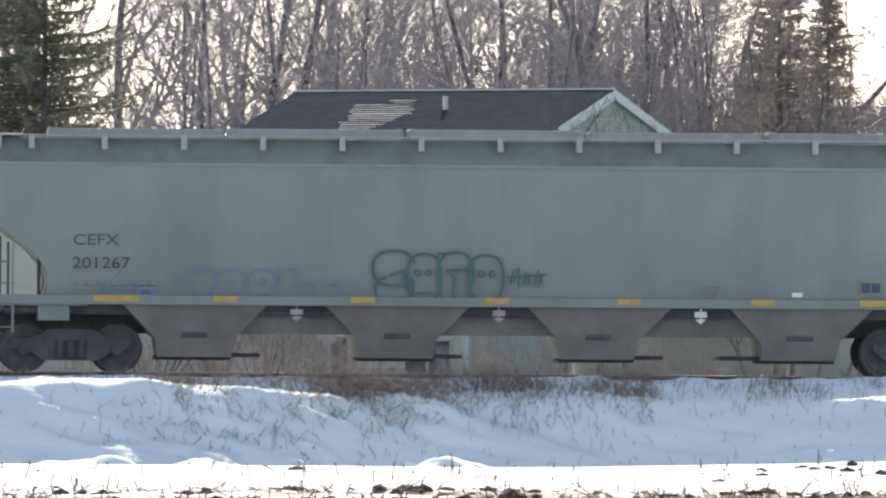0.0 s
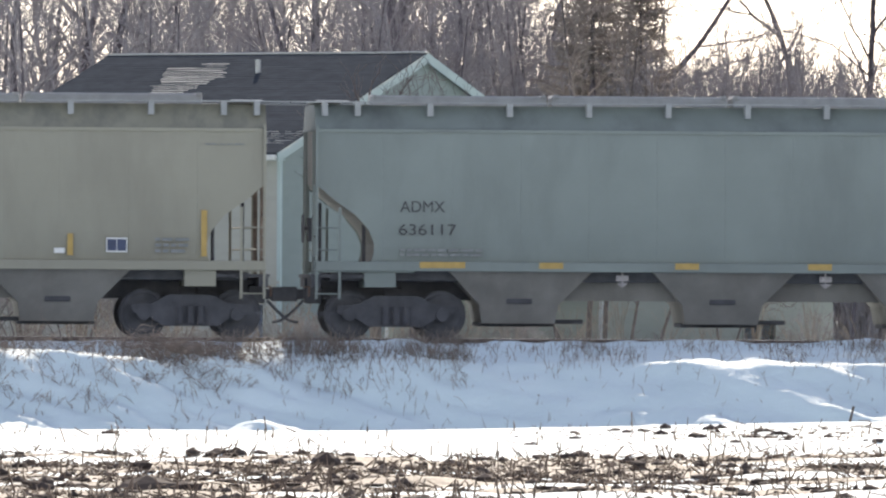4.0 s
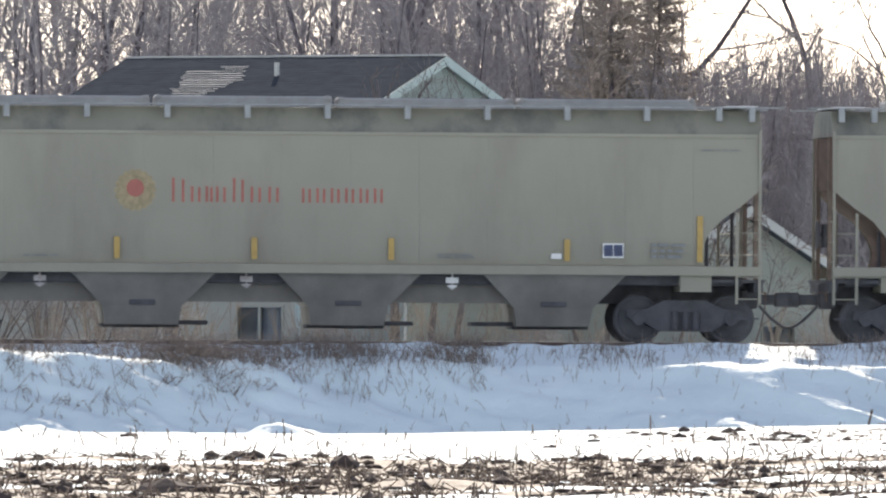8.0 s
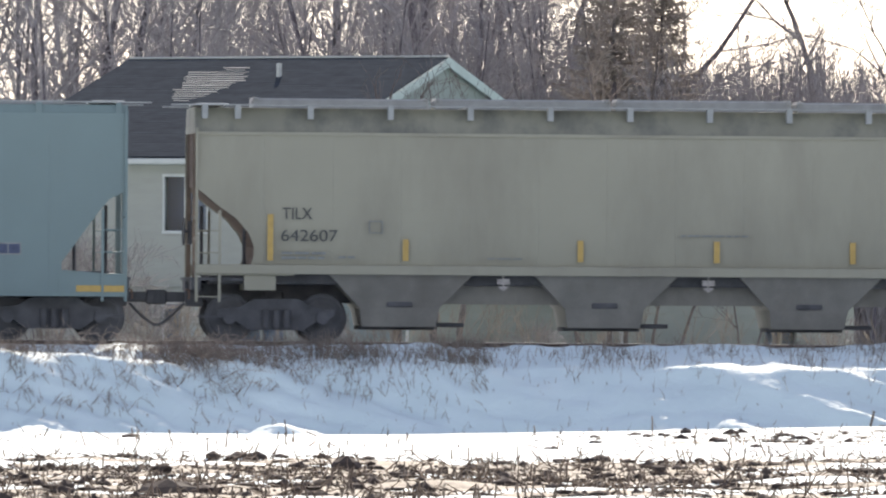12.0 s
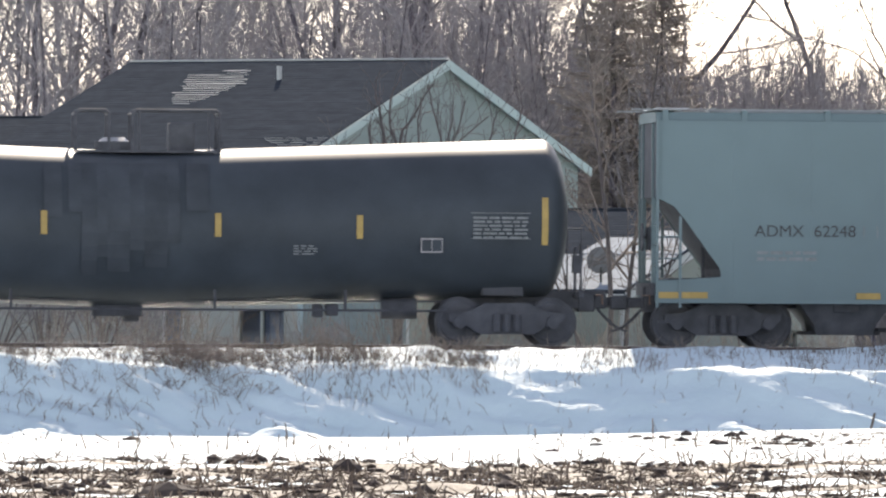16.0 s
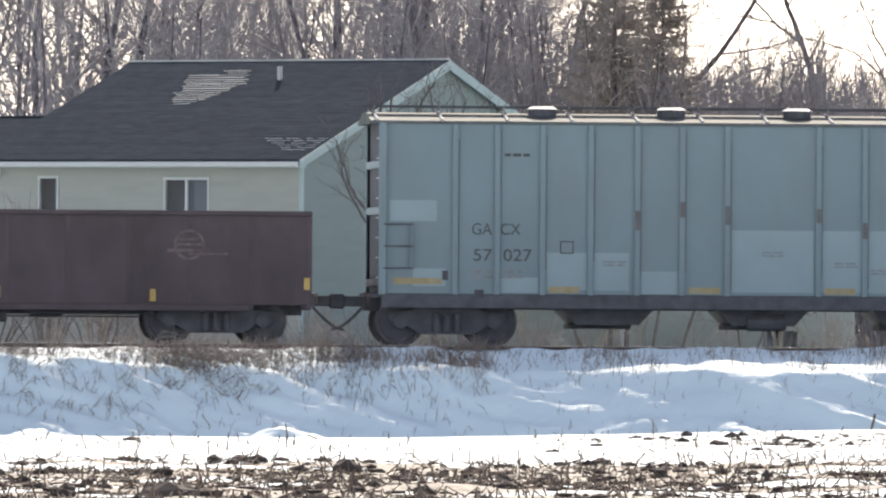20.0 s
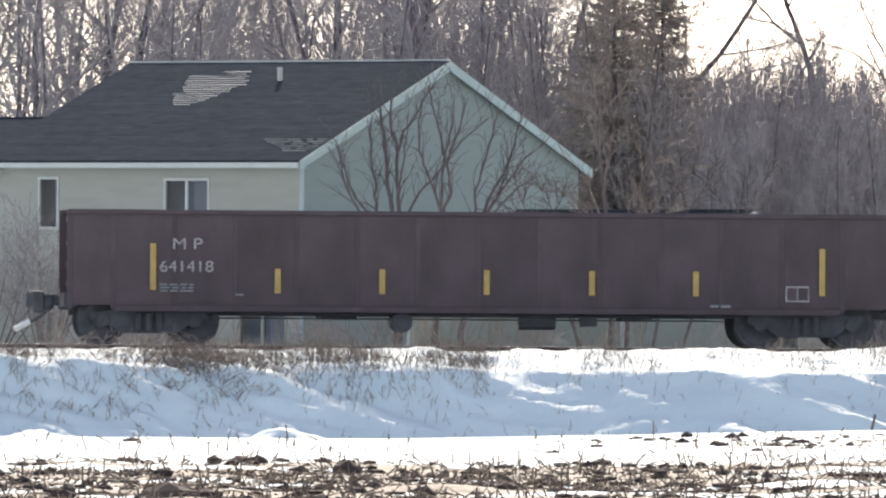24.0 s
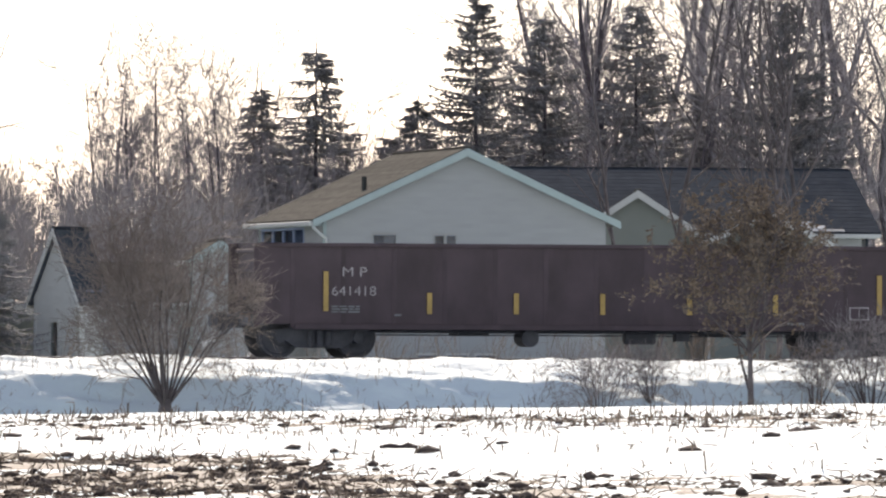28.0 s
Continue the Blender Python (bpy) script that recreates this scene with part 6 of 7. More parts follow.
def graffiti(car):
    bm = bmesh.new()
    x0, z0 = 7.3, 1.36
    y = -1.645
    # four swollen letters drawn as outlines
    ribbon(bm, loop(x0 + 0.42, z0 + 0.66, 0.40, 0.33, 15, 330, 18, 0.8), 0.055, y)
    ribbon(bm, loop(x0 + 0.42, z0 + 0.24, 0.36, 0.26, 110, 420, 16, 0.8), 0.055, y)
    ribbon(bm, [(x0 + 0.35, z0 + 0.52), (x0 + 0.62, z0 + 0.62), (x0 + 0.62, z0 + 0.44), (x0 + 0.80, z0 + 0.40)], 0.05, y)
    ribbon(bm, loop(x0 + 1.0, z0 + 0.48, 0.32, 0.46, 0, 360, 20, 0.75), 0.055, y)
    for dx in (-0.12, 0.08):
        ribbon(bm, loop(x0 + 1.0 + dx, z0 + 0.58, 0.055, 0.055, 0, 360, 8), 0.035, y)
    ribbon(bm, [(x0 + 0.85, z0 + 0.18), (x0 + 1.15, z0 + 0.20)], 0.04, y)
    ribbon(bm, loop(x0 + 1.60, z0 + 0.55, 0.34, 0.42, -20, 200, 16, 0.8), 0.055, y)
    ribbon(bm, [(x0 + 1.28, z0 + 0.40), (x0 + 1.34, z0 + 0.04), (x0 + 1.56, z0 + 0.06), (x0 + 1.58, z0 + 0.5), (x0 + 1.45, z0 + 0.62), (x0 + 1.80, z0 + 0.64)], 0.055, y)
    ribbon(bm, [(x0 + 1.58, z0 + 0.06), (x0 + 1.86, z0 + 0.03), (x0 + 1.90, z0 + 0.40)], 0.05, y)
    ribbon(bm, loop(x0 + 2.18, z0 + 0.48, 0.33, 0.44, 0, 360, 20, 0.75), 0.055, y)
    for dx in (-0.08, 0.12):
        ribbon(bm, loop(x0 + 2.18 + dx, z0 + 0.56, 0.055, 0.055, 0, 360, 8), 0.035, y)
    ribbon(bm, loop(x0 + 1.32, z0 + 0.9, 0.06, 0.06, 0, 360, 8), 0.03, y)
    rnd = random.Random(5)
    for i in range(9):
        xx = x0 + 2.65 + i * 0.075
        ribbon(bm, [(xx, z0 + 0.38 + rnd.uniform(-0.08, 0.05)), (xx + rnd.uniform(-0.05, 0.1), z0 + 0.62 + rnd.uniform(-0.1, 0.06))], 0.03, y)
    ribbon(bm, [(x0 + 2.6, z0 + 0.5), (x0 + 3.35, z0 + 0.56)], 0.03, y)
    part("graffiti", bm, "paint_green", car, "dark green spray-painted bubble outlines")
    bm = bmesh.new()
    x0, z0 = 3.55, 1.52
    ribbon(bm, [(x0 + 0.0, z0 + 0.05), (x0 + 0.06, z0 + 0.3), (x0 + 0.45, z0 + 0.42)] + loop(x0 + 0.52, z0 + 0.22, 0.26, 0.26, 100, -170, 14), 0.022, y)
    ribbon(bm, loop(x0 + 1.05, z0 + 0.22, 0.30, 0.24), 0.022, y)
    ribbon(bm, loop(x0 + 1.05, z0 + 0.22, 0.06, 0.06, n=8), 0.022, y)
    ribbon(bm, loop(x0 + 1.66, z0 + 0.22, 0.28, 0.24), 0.022, y)
    ribbon(bm, loop(x0 + 1.66, z0 + 0.22, 0.06, 0.06, n=8), 0.022, y)
    ribbon(bm, [(x0 + 1.98, z0 + 0.44), (x0 + 2.36, z0 + 0.46), (x0 + 2.3, z0 + 0.12), (x0 + 2.65, z0 + 0.2), (x0 + 2.62, z0 - 0.06), (x0 + 2.0, z0 - 0.02), (x0 + 1.98, z0 + 0.44)], 0.022, y)
    ribbon(bm, loop(x0 - 0.55, z0 + 0.0, 0.16, 0.09, n=10), 0.06, y)
    for i in range(26):
        xx = x0 + (2.78 if i % 2 else -1.5) + rnd.uniform(0, 0.75)
        zz = z0 + rnd.uniform(0.0, 0.28)
        ribbon(bm, [(xx, zz), (xx + rnd.uniform(-0.1, 0.16), zz + rnd.uniform(-0.08, 0.12))], 0.022, y)
    part("graffiti", bm, "paint_blue", car, "faint blue spray-painted outlines and tags")


graffiti(c1)
small_print(c1, 13.6, 13.95, 1.55, 1.8, "ink_pale", 3)
plaque(c1, "sticker", 15.35, 15.55, 1.52, 1.61, "white", -1.61)

c2 = hopper_car(-32.7, 19.65, "hopper_grey", GREY + " with plain clean sides")
grey_markings(c2, 19.65, "ADMX", "636117")


def tan_markings(car, number, sun_mark):
    lettering(car, "TILX", 1.66, 2.34, 0.22, "ink", 0.57, -1.64)
    lettering(car, number, 1.64, 1.92, 0.22, "ink", 1.08, -1.64)
    small_print(car, 1.65, 2.5, 1.58, 1.76, "ink_pale", 2, -1.63)
    small_print(car, 2.75, 3.05, 1.6, 1.68, "ink_pale", 1, -1.63)
    for z0, z1 in ((2.08, 2.10), (2.30, 2.32)):
        plaque(car, "stencil_box", 3.32, 3.58, z0, z1, "ink_pale", -1.635)
    for x0 in (3.32, 3.56):
        plaque(car, "stencil_box", x0, x0 + 0.02, 2.08, 2.32, "ink_pale", -1.635)
    data_plate(car, 16.67, 17.07, 1.62, 1.9, -1.63)
    small_print(car, 17.6, 18.25, 1.62, 1.95, "ink_pale", 3, -1.63)
    plaque(car, "sticker", 15.68, 15.88, 1.6, 1.7, "white", -1.62)
    small_print(car, 5.6, 6.3, 1.6, 1.65, "ink_pale", 1, -1.62)
    small_print(car, 13.5, 14.2, 1.6, 1.7, "ink_pale", 2, -1.62)
    small_print(car, 18.55, 19.3, 3.68, 3.72, "ink_pale", 1, -1.60)
    for x, z0, z1 in ((1.38, 1.55, 2.43), (3.97, 1.56, 1.97), (7.32, 1.56, 1.97), (9.94, 1.56, 1.97), (12.56, 1.56, 1.97), (15.93, 1.56, 1.97), (18.48, 1.55, 2.43)):
        plaque(car, "reflector_strip", x, x + 0.11, z0, z1, "yellow", -1.632)
    if sun_mark:
        bm = bmesh.new()
        rod(bm, (7.72, -1.606, 2.86), (7.72, -1.60, 2.86), 0.31, 24)
        petals = []
        for q in range(18):
            px_, pz_ = 7.72 + 0.34 * math.cos(q * math.pi / 9), 2.86 + 0.34 * math.sin(q * math.pi / 9)
            petals.append((px_, pz_))
        mark = part("emblem", bm, "logo_gold", car, "faded gold disc emblem with a red centre")
        petal = bmesh_data("petal", rod(bmesh.new(), (0, -1.606, 0), (0, -1.60, 0), 0.065, 8), "logo_gold")
        for px_, pz_ in petals:
            shared("petal", petal, mark, pose(px_, 0, pz_))
        bm = bmesh.new()
        rod(bm, (7.72, -1.612, 2.90), (7.72, -1.60, 2.90), 0.17, 18)
        part("centre", bm, "logo_red", mark)
        # the name as plain upright bars of its size
        rows = [(8.42, 0.30, 0.46), (8.78, 0.22, 0.30), (9.06, 0.14, 0.30), (9.26, 0.22, 0.30), (9.58, 0.26, 0.46), (9.92, 0.24, 0.30), (10.26, 0.24, 0.30)]
        rows += [(10.9 + i * 0.275, 0.2, 0.28) for i in range(6)]
        for x, w, h in rows:
            part("name_bar", boxes((x, x + 0.05, -1.606, -1.58, 2.64, 2.64 + h)), "logo_red", car)
            part("name_bar", boxes((x + w * 0.62, x + w * 0.62 + 0.05, -1.606, -1.58, 2.64, 2.64 + h * 0.94)), "logo_red", car)
    else:
        small_print(car, 9.3, 10.6, 2.06, 2.12, "ink_pale", 1, -1.632)


for left, number, mark in ((-53.36, "642397", True), (-74.45, "642035", True), (-95.54, "642607", False)):
    c = hopper_car(left, 19.72, "hopper_tan", TAN + (" with a faded red emblem" if mark else " with dark soot stains"), "round")
    tan_markings(c, number, mark)

c6 = hopper_car(-116.3, 19.47, "hopper_blue", "blue straight-sided covered hopper wagon with cut-away ends", "sharp")
lettering(c6, "ADMX  62248", 1.9, 2.12, 0.22, "ink", 1.95, -1.58)
small_print(c6, 1.95, 3.1, 1.66, 1.9, "ink_pale", 2, -1.575)
for x0 in (4.0, 4.26):
    plaque(c6, "stencil_box", x0, x0 + 0.02, 2.1, 2.34, "ink_pale", -1.575)
data_plate(c6, 16.95, 17.45, 1.62, 1.86, -1.575, "ink_pale")
for a, b in ((0.06, 1.0), (3.87, 4.33), (6.9, 7.36), (9.9, 10.38), (12.95, 13.4), (15.3, 15.76), (18.5, 19.42)):
    plaque(c6, "reflector_strip", a, b, 0.93, 1.05, "yellow", -1.612)


def tank_car(left, L):
    car = empty("tank_car", pose(left, 0, RAIL_TOP), "black tank wagon with sloping halves and dome rails", "railway wagon", "cars of the freight train")
    TRAIN.append((car, left, L))
    rings = [(x, 1.53 * math.sqrt(max(0.0, 1 - ((0.5 - x) / 0.5) ** 2))) for x in (0.0, 0.02, 0.07, 0.15, 0.27, 0.40, 0.5)]
    rings += [(0.5 + (L / 2 - 0.5) * k, 1.53 - 0.03 * k) for k in (0.25, 0.5, 0.75, 0.98)]
    rings += [(L - x, r) for x, r in rings[::-1]]
    n = 48
    v, f = [], []
    for x, r in rings:
        k = 1 - abs(x - L / 2) / (L / 2)
        zc = 2.46 - 0.28 * k
        for j in range(n):
            a = 2 * math.pi * j / n
            v.append((x, max(r, 0.001) * math.cos(a), zc + max(r, 0.001) * math.sin(a)))
    for i in range(len(rings) - 1):
        for j in range(n):
            a, b = i * n + j, i * n + (j + 1) % n
            f.append((a, a + n, b + n, b))
    part_mesh("tank_shell", mesh_of("tank_shell", v, f), "tank_black", car, "", True)
    # dome platform, rails, manway and valve housing
    part("dome_platform", boxes((6.95, 9.72, -0.55, 0.55, 3.655, 3.70), (6.95, 7.0, -0.54, -0.46, 3.4, 3.67), (9.6, 9.65, -0.54, -0.46, 3.4, 3.67)), "under", car)
    for x0, x1 in ((6.94, 7.58), (8.03, 9.70)):
        for y in (-0.5, 0.5):
            bm = bmesh.new()
            tube(bm, [(x0, y, 3.66), (x0, y, 4.40), (x0 + 0.07, y, 4.47), (x1 - 0.07, y, 4.47), (x1, y, 4.40), (x1, y, 3.66)], 0.033)
            part("dome_rail", bm, "under", car, "bent pipe handrail beside the dome")
        for x in (x0, x1):
            part("cross_rail", rod(bmesh.new(), (x, -0.5, 4.40), (x, 0.5, 4.40), 0.03), "under", car)
    for x in (8.16, 9.5):
        part("rail_post", rod(bmesh.new(), (x, -0.5, 4.46), (x, -0.5, 3.66), 0.028), "under", car)
    bm = rod(bmesh.new(), (7.7, 0, 3.6), (7.7, 0, 3.87), 0.36, 20)
    man = part("manway", bm, "under", car)
    part("manway_lid", rod(bmesh.new(), (7.7, 0, 3.87), (7.7, 0, 3.95), 0.30, 20, 0.2), "steel", man)
    part("valve_housing", boxes((8.74, 9.24, -0.3, 0.3, 3.66, 4.24), bevel=0.03), "under", car)
    bm = rod(bmesh.new(), (9.72, 0, 3.6), (9.72, 0, 3.88), 0.09, 10)
    part("relief_valve", bm, "under", car)
    # ends and running gear
    for x0, o in ((0.0, 1), (L, -1)):
        part("stub_sill", boxes((x0 - o * 0.75, x0 + o * 2.4, -0.3, 0.3, 0.72, 1.06), (x0 - o * 0.2, x0 - o * 0.1, -1.4, 1.4, 0.92, 1.06), (x0 + o * 0.9, x0 + o * 1.7, -0.8, 0.8, 0.95, 1.25), bevel=0.02), "under", car)
        bm = bmesh.new()
        for y in (-1.35, 1.35):
            tube(bm, [(x0 - o * 0.15, y, 0.95), (x0 - o * 0.15, y, 2.25), (x0 + o * 0.1, y, 2.25)], 0.02)
        tube(bm, [(x0 - o * 0.15, -1.35, 2.25), (x0 - o * 0.15, 1.35, 2.25)], 0.02)
        part("end_rail", bm, "under", car)
        coupler(car, x0 - o * 0.45, -o)
        truck(car, x0 + o * 1.24)
    bm = bmesh.new()
    rod(bm, (L + 0.1, -0.7, 1.0), (L + 0.1, -0.7, 1.9), 0.03, 8)
    rod(bm, (L + 0.2, -0.7, 1.75), (L + 0.23, -0.7, 1.75), 0.24, 16)
    box(bm, L + 0.05, L + 0.2, -0.85, -0.55, 1.4, 1.75)
    part("hand_brake", bm, "under", car)
    bm = bmesh.new()
    tube(bm, [(2.4, -1.0, 0.66), (L - 2.4, -1.0, 0.66)], 0.022)
    tube(bm, [(2.4, -0.6, 0.84), (L - 2.4, -0.6, 0.84)], 0.015)
    for x in (3.8, 5.7, 9.6, 12.1):
        box(bm, x - 0.025, x + 0.025, -1.03, -0.9, 0.64, 1.05)
    part("brake_pipe", bm, "under", car)
    part("bottom_outlet", boxes((7.3, 8.25, -0.35, 0.35, 0.52, 0.75), (7.32, 7.36, -0.4, -0.36, 0.45, 0.8), (7.9, 8.2, -0.2, 0.2, 0.42, 0.6), bevel=0.02), "under", car)
    part("brake_valve", boxes((11.5, 11.7, -0.6, -0.3, 0.52, 0.78), (11.75, 12.0, -0.6, -0.3, 0.55, 0.78), bevel=0.03), "under", car)
    part("air_reservoir", rod(bmesh.new(), (12.82, -0.5, 0.7), (13.5, -0.5, 0.7), 0.2, 16), "under", car)

    def skin(x0, x1, z0, z1, name, mat, label=""):
        """A thin mark that follows the round shell."""
        vv, ff = [], []
        for i in range(9):
            z = z0 + (z1 - z0) * i / 8
            for x in (x0, x1):
                k = 1 - abs(x - L / 2) / (L / 2)
                dz = z - (2.46 - 0.28 * k)
                y = -math.sqrt(max(0.01, 1.535 ** 2 - dz * dz)) - 0.004
                vv.append((x, y, z))
        for i in range(8):
            ff.append((2 * i, 2 * i + 1, 2 * i + 3, 2 * i + 2))
        return part_mesh(name, mesh_of(name, vv, ff), mat, car, label)

    rs_ = random.Random(29)
    x = 6.3
    while x < 9.4:
        w_ = rs_.uniform(0.16, 0.5)
        skin(x, x + w_, rs_.uniform(1.3, 2.1) if 6.8 < x < 9.0 else rs_.uniform(2.2, 2.8), 3.45, "spill_stain", "tank_dull", "dull grey spill run below the dome")
        x += w_ + rs_.choice((0.0, 0.0, 0.12))
    for x, z0, z1 in ((0.55, 1.95, 2.86), (3.78, 2.08, 2.53), (6.24, 2.08, 2.53), (9.56, 2.05, 2.50), (12.27, 2.03, 2.48), (15.82, 1.93, 2.84)):
        skin(x, x + 0.12, z0, z1, "reflector_strip", "yellow")
    lettering(car, "UTLX", 1.62, 2.07, 0.23, "letter_yellow", 0.98, -1.55)
    lettering(car, "645710", 2.76, 2.07, 0.23, "letter_yellow", 0.96, -1.55)
    small_print(car, 1.65, 2.65, 1.93, 1.99, "letter_yellow", 1, -1.53)
    small_print(car, 1.7, 3.6, 1.60, 1.85, "print_dim", 3, -1.49)
    small_print(car, 14.5, 15.55, 2.05, 2.5, "ink_pale", 6, -1.55)
    for z0, z1 in ((2.04, 2.055), (2.53, 2.545)):
        plaque(car, "frame_line", 14.46, 15.6, z0, z1, "ink_pale", -1.55)
    small_print(car, 11.07, 11.52, 1.72, 1.92, "ink_pale", 4, -1.51)
    data_plate(car, 13.5, 13.92, 1.77, 2.05, -1.53, "letter_white", "tank_black")
    small_print(car, 4.9, 5.3, 1.8, 1.92, "ink_pale", 2, -1.5)
    return car


tank_car(-134.3, 16.44)


def ribbed_hopper(left, L):
    car = empty("ribbed_hopper_car", pose(left, 0, RAIL_TOP), "pale blue ribbed covered hopper wagon with repainted patches", "railway wagon", "cars of the freight train")
    TRAIN.append((car, left, L))
    ribs = (0.21, 1.6, 2.41, 3.28, 4.2, 5.1, 5.96, 6.83, 8.59, 9.48, 10.37, 11.25, 12.18, 13.07, 13.8, L - 0.06)
    for s in (-1, 1):
        side = empty("side_wall", pose(0, 0, 0))
        side.parent = car
        for a, b in zip(ribs, ribs[1:]):
            part("side_panel", boxes((a + 0.004, b - 0.004, s * 1.50 - 0.015, s * 1.50 + 0.015, 1.0, 4.26)), "box_blue", side)
        for x in ribs:
            part("rib", boxes((x - 0.06, x + 0.06, s * 1.545 - 0.035, s * 1.545 + 0.035, 0.98, 4.24), bevel=0.015), "box_blue", side)
        if s < 0:
            rr = random.Random(17)
            for x in ribs[5:14]:
                z = rr.uniform(2.3, 2.7)
                part("rust_streak", boxes((x - 0.045, x + 0.05, -1.583, -1.579, z - rr.uniform(0.15, 0.3), z + 0.1)), "rust_and_shade", side, "brown rust streak on a rib")
            # thin dark strips paint the shadow along each rib's edge
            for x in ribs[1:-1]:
                part("rib_seam", boxes((x + 0.06, x + 0.078, -1.53, -1.512, 1.05 + rr.uniform(0, 0.6), 4.2 - rr.uniform(0, 0.3))), "rust_and_shade", side, "dark painted shade line beside a rib")
    for x0, o in ((0.15, 1), (L, -1)):
        end = part("end_wall", boxes((x0 + o * 0.06, x0 + o * 0.1, -1.5, 1.5, 1.0, 4.28)), "end_dark", car, "dirty dark end wall")
        for y in (-1.56, 1.56):
            part("corner_post", boxes((x0 - o * 0.01, x0 + o * 0.12, y - 0.05, y + 0.05, 0.98, 4.26)), "box_blue", end)
        for z in (1.2, 2.58, 3.46):
            part("end_rib", boxes((x0 - o * 0.01, x0 + o * 0.06, -1.49, 1.49, z - 0.07, z + 0.07), bevel=0.02), "rust_and_shade" if z < 2 else "patch_blue", end)
        me = bmesh_data("rung", rod(bmesh.new(), (x0 - o * 0.02, -1.5, 0), (x0 - o * 0.02, -1.1, 0), 0.014, 6), "steel")
        for k in range(8):
            shared("rung", me, end, pose(0, 0, 1.3 + k * 0.38))
        me = bmesh_data("rung", rod(bmesh.new(), (x0 + o * 0.08, -1.62, 0), (x0 + o * 0.65, -1.62, 0), 0.014, 6), "under")
        for z in (1.48, 1.9, 2.32):
            shared("grab_iron", me, end, pose(0, 0, z))
        part("grab_stile", boxes((x0 + o * 0.60, x0 + o * 0.63, -1.62, -1.54, 1.48, 2.32)), "box_blue", end)
        coupler(car, x0 - o * 0.1, -o)
        truck(car, x0 + o * 1.35)
    bm = bmesh.new()
    v0 = [(-1.55, 4.24), (-1.5, 4.30), (-0.5, 4.47), (0.5, 4.47), (1.5, 4.30), (1.55, 4.24)]
    a = [bm.verts.new((-0.03, y, z)) for y, z in v0]
    b = [bm.verts.new((L + 0.03, y, z)) for y, z in v0]
    for i in range(5):
        bm.faces.new((a[i], b[i], b[i + 1], a[i + 1]))
    bm.faces.new(a[::-1])
    bm.faces.new(b)
    bmesh.ops.recalc_face_normals(bm, faces=bm.faces[:])
    roof = part("roof", bm, "roof_zinc", car, "galvanised sloping roof")
    for i in range(13):
        x = 0.1 + i * (L - 0.2) / 12
        for s in (-1, 1):
            rib = part("roof_rib", rod(bmesh.new(), (x, s * 0.5, 4.49), (x, s * 1.53, 4.31), 0.03, 6), "hatch_grey", roof)
            part("board_bracket", rod(bmesh.new(), (x, s * 0.55, 4.47), (x, s * 0.75, 4.58), 0.015, 6), "hatch_grey", rib)
    for x in (3.33, 5.82, 8.25, 10.7, 13.2):
        h = part("roof_hatch", rod(bmesh.new(), (x, -0.75, 4.40), (x, -0.75, 4.55), 0.27, 18), "under", roof)
        part("hatch_lid", rod(bmesh.new(), (x, -0.75, 4.55), (x, -0.75, 4.60), 0.30, 18, 0.20), "white", h)
    for s in (-1, 1):
        part("running_board", boxes((-0.35, L + 0.35, s * 0.62 - 0.12, s * 0.62 + 0.12, 4.58, 4.605)), "under", roof)
    # underframe
    part("centre_sill", boxes((0.0, L, -0.3, 0.3, 0.70, 1.02), (0, L, -1.4, 1.4, 0.92, 1.0)), "under", car)
    for y in (-1.47, 1.47):
        part("side_sill", boxes((0.2, L, y - 0.05, y + 0.05, 0.73, 0.99)), "under", car)
    for i, cx in enumerate((4.6, 7.6, 10.6)):
        bm = bmesh.new()
        prism(bm, [(cx - 1.1, 0.95), (cx - 0.6, 0.42), (cx + 0.6, 0.42), (cx + 1.1, 0.95)], -1.0, 1.0)
        pk = part("hopper_pocket", bm, "under", car)
        part("outlet_gate", boxes((cx - 0.7, cx + 0.5, -0.5, 0.5, 0.34, 0.44)), "under", pk)
    part("air_reservoir", rod(bmesh.new(), (7.3, -0.9, 0.5), (8.0, -0.9, 0.5), 0.18, 14), "under", car)
    y = -1.521
    lettering(car, "GA  CX", 1.93, 2.13, 0.22, "ink", 0.93, y)
    lettering(car, "57  027", 1.96, 1.63, 0.23, "ink", 1.12, y)
    small_print(car, 1.9, 2.9, 1.3, 1.5, "ink_pale", 2, y)
    small_print(car, 2.55, 3.05, 3.63, 3.73, "ink", 1, y)
    for x0, x1, z0, z1 in ((0.35, 1.25, 2.38, 2.78), (2.48, 3.2, 1.03, 1.32), (3.36, 4.95, 1.08, 1.80), (5.18, 5.88, 1.02, 1.45), (6.92, 8.5, 1.06, 2.25), (8.66, 12.1, 1.06, 2.25), (12.26, 13.0, 1.06, 2.25), (13.95, 14.6, 1.9, 2.3), (0.80, 1.43, 1.14, 1.48)):
        xx = x0
        for r in (*[q for q in ribs if x0 < q < x1], x1 + 0.065):
            plaque(car, "paint_patch", xx, r - 0.065, z0, z1, "patch_blue", -1.512, "paler repainted patch")
            xx = r + 0.065
    for x0, x1, z0 in ((0.42, 1.36, 1.18), (3.4, 4.0, 1.03), (6.1, 6.7, 1.03), (8.72, 9.3, 1.03), (11.4, 12.0, 1.03), (14.0, 14.85, 1.2)):
        plaque(car, "reflector_strip", x0, x1, z0, z0 + 0.12, "yellow_worn", -1.522)
    plaque(car, "paper_holder", 1.36, 1.47, 1.26, 1.44, "under", -1.522)
    plaque(car, "paper_holder", 1.98, 2.16, 0.93, 1.08, "under", -1.53)
    data_plate(car, 13.2, 13.64, 1.24, 1.55, -1.522)
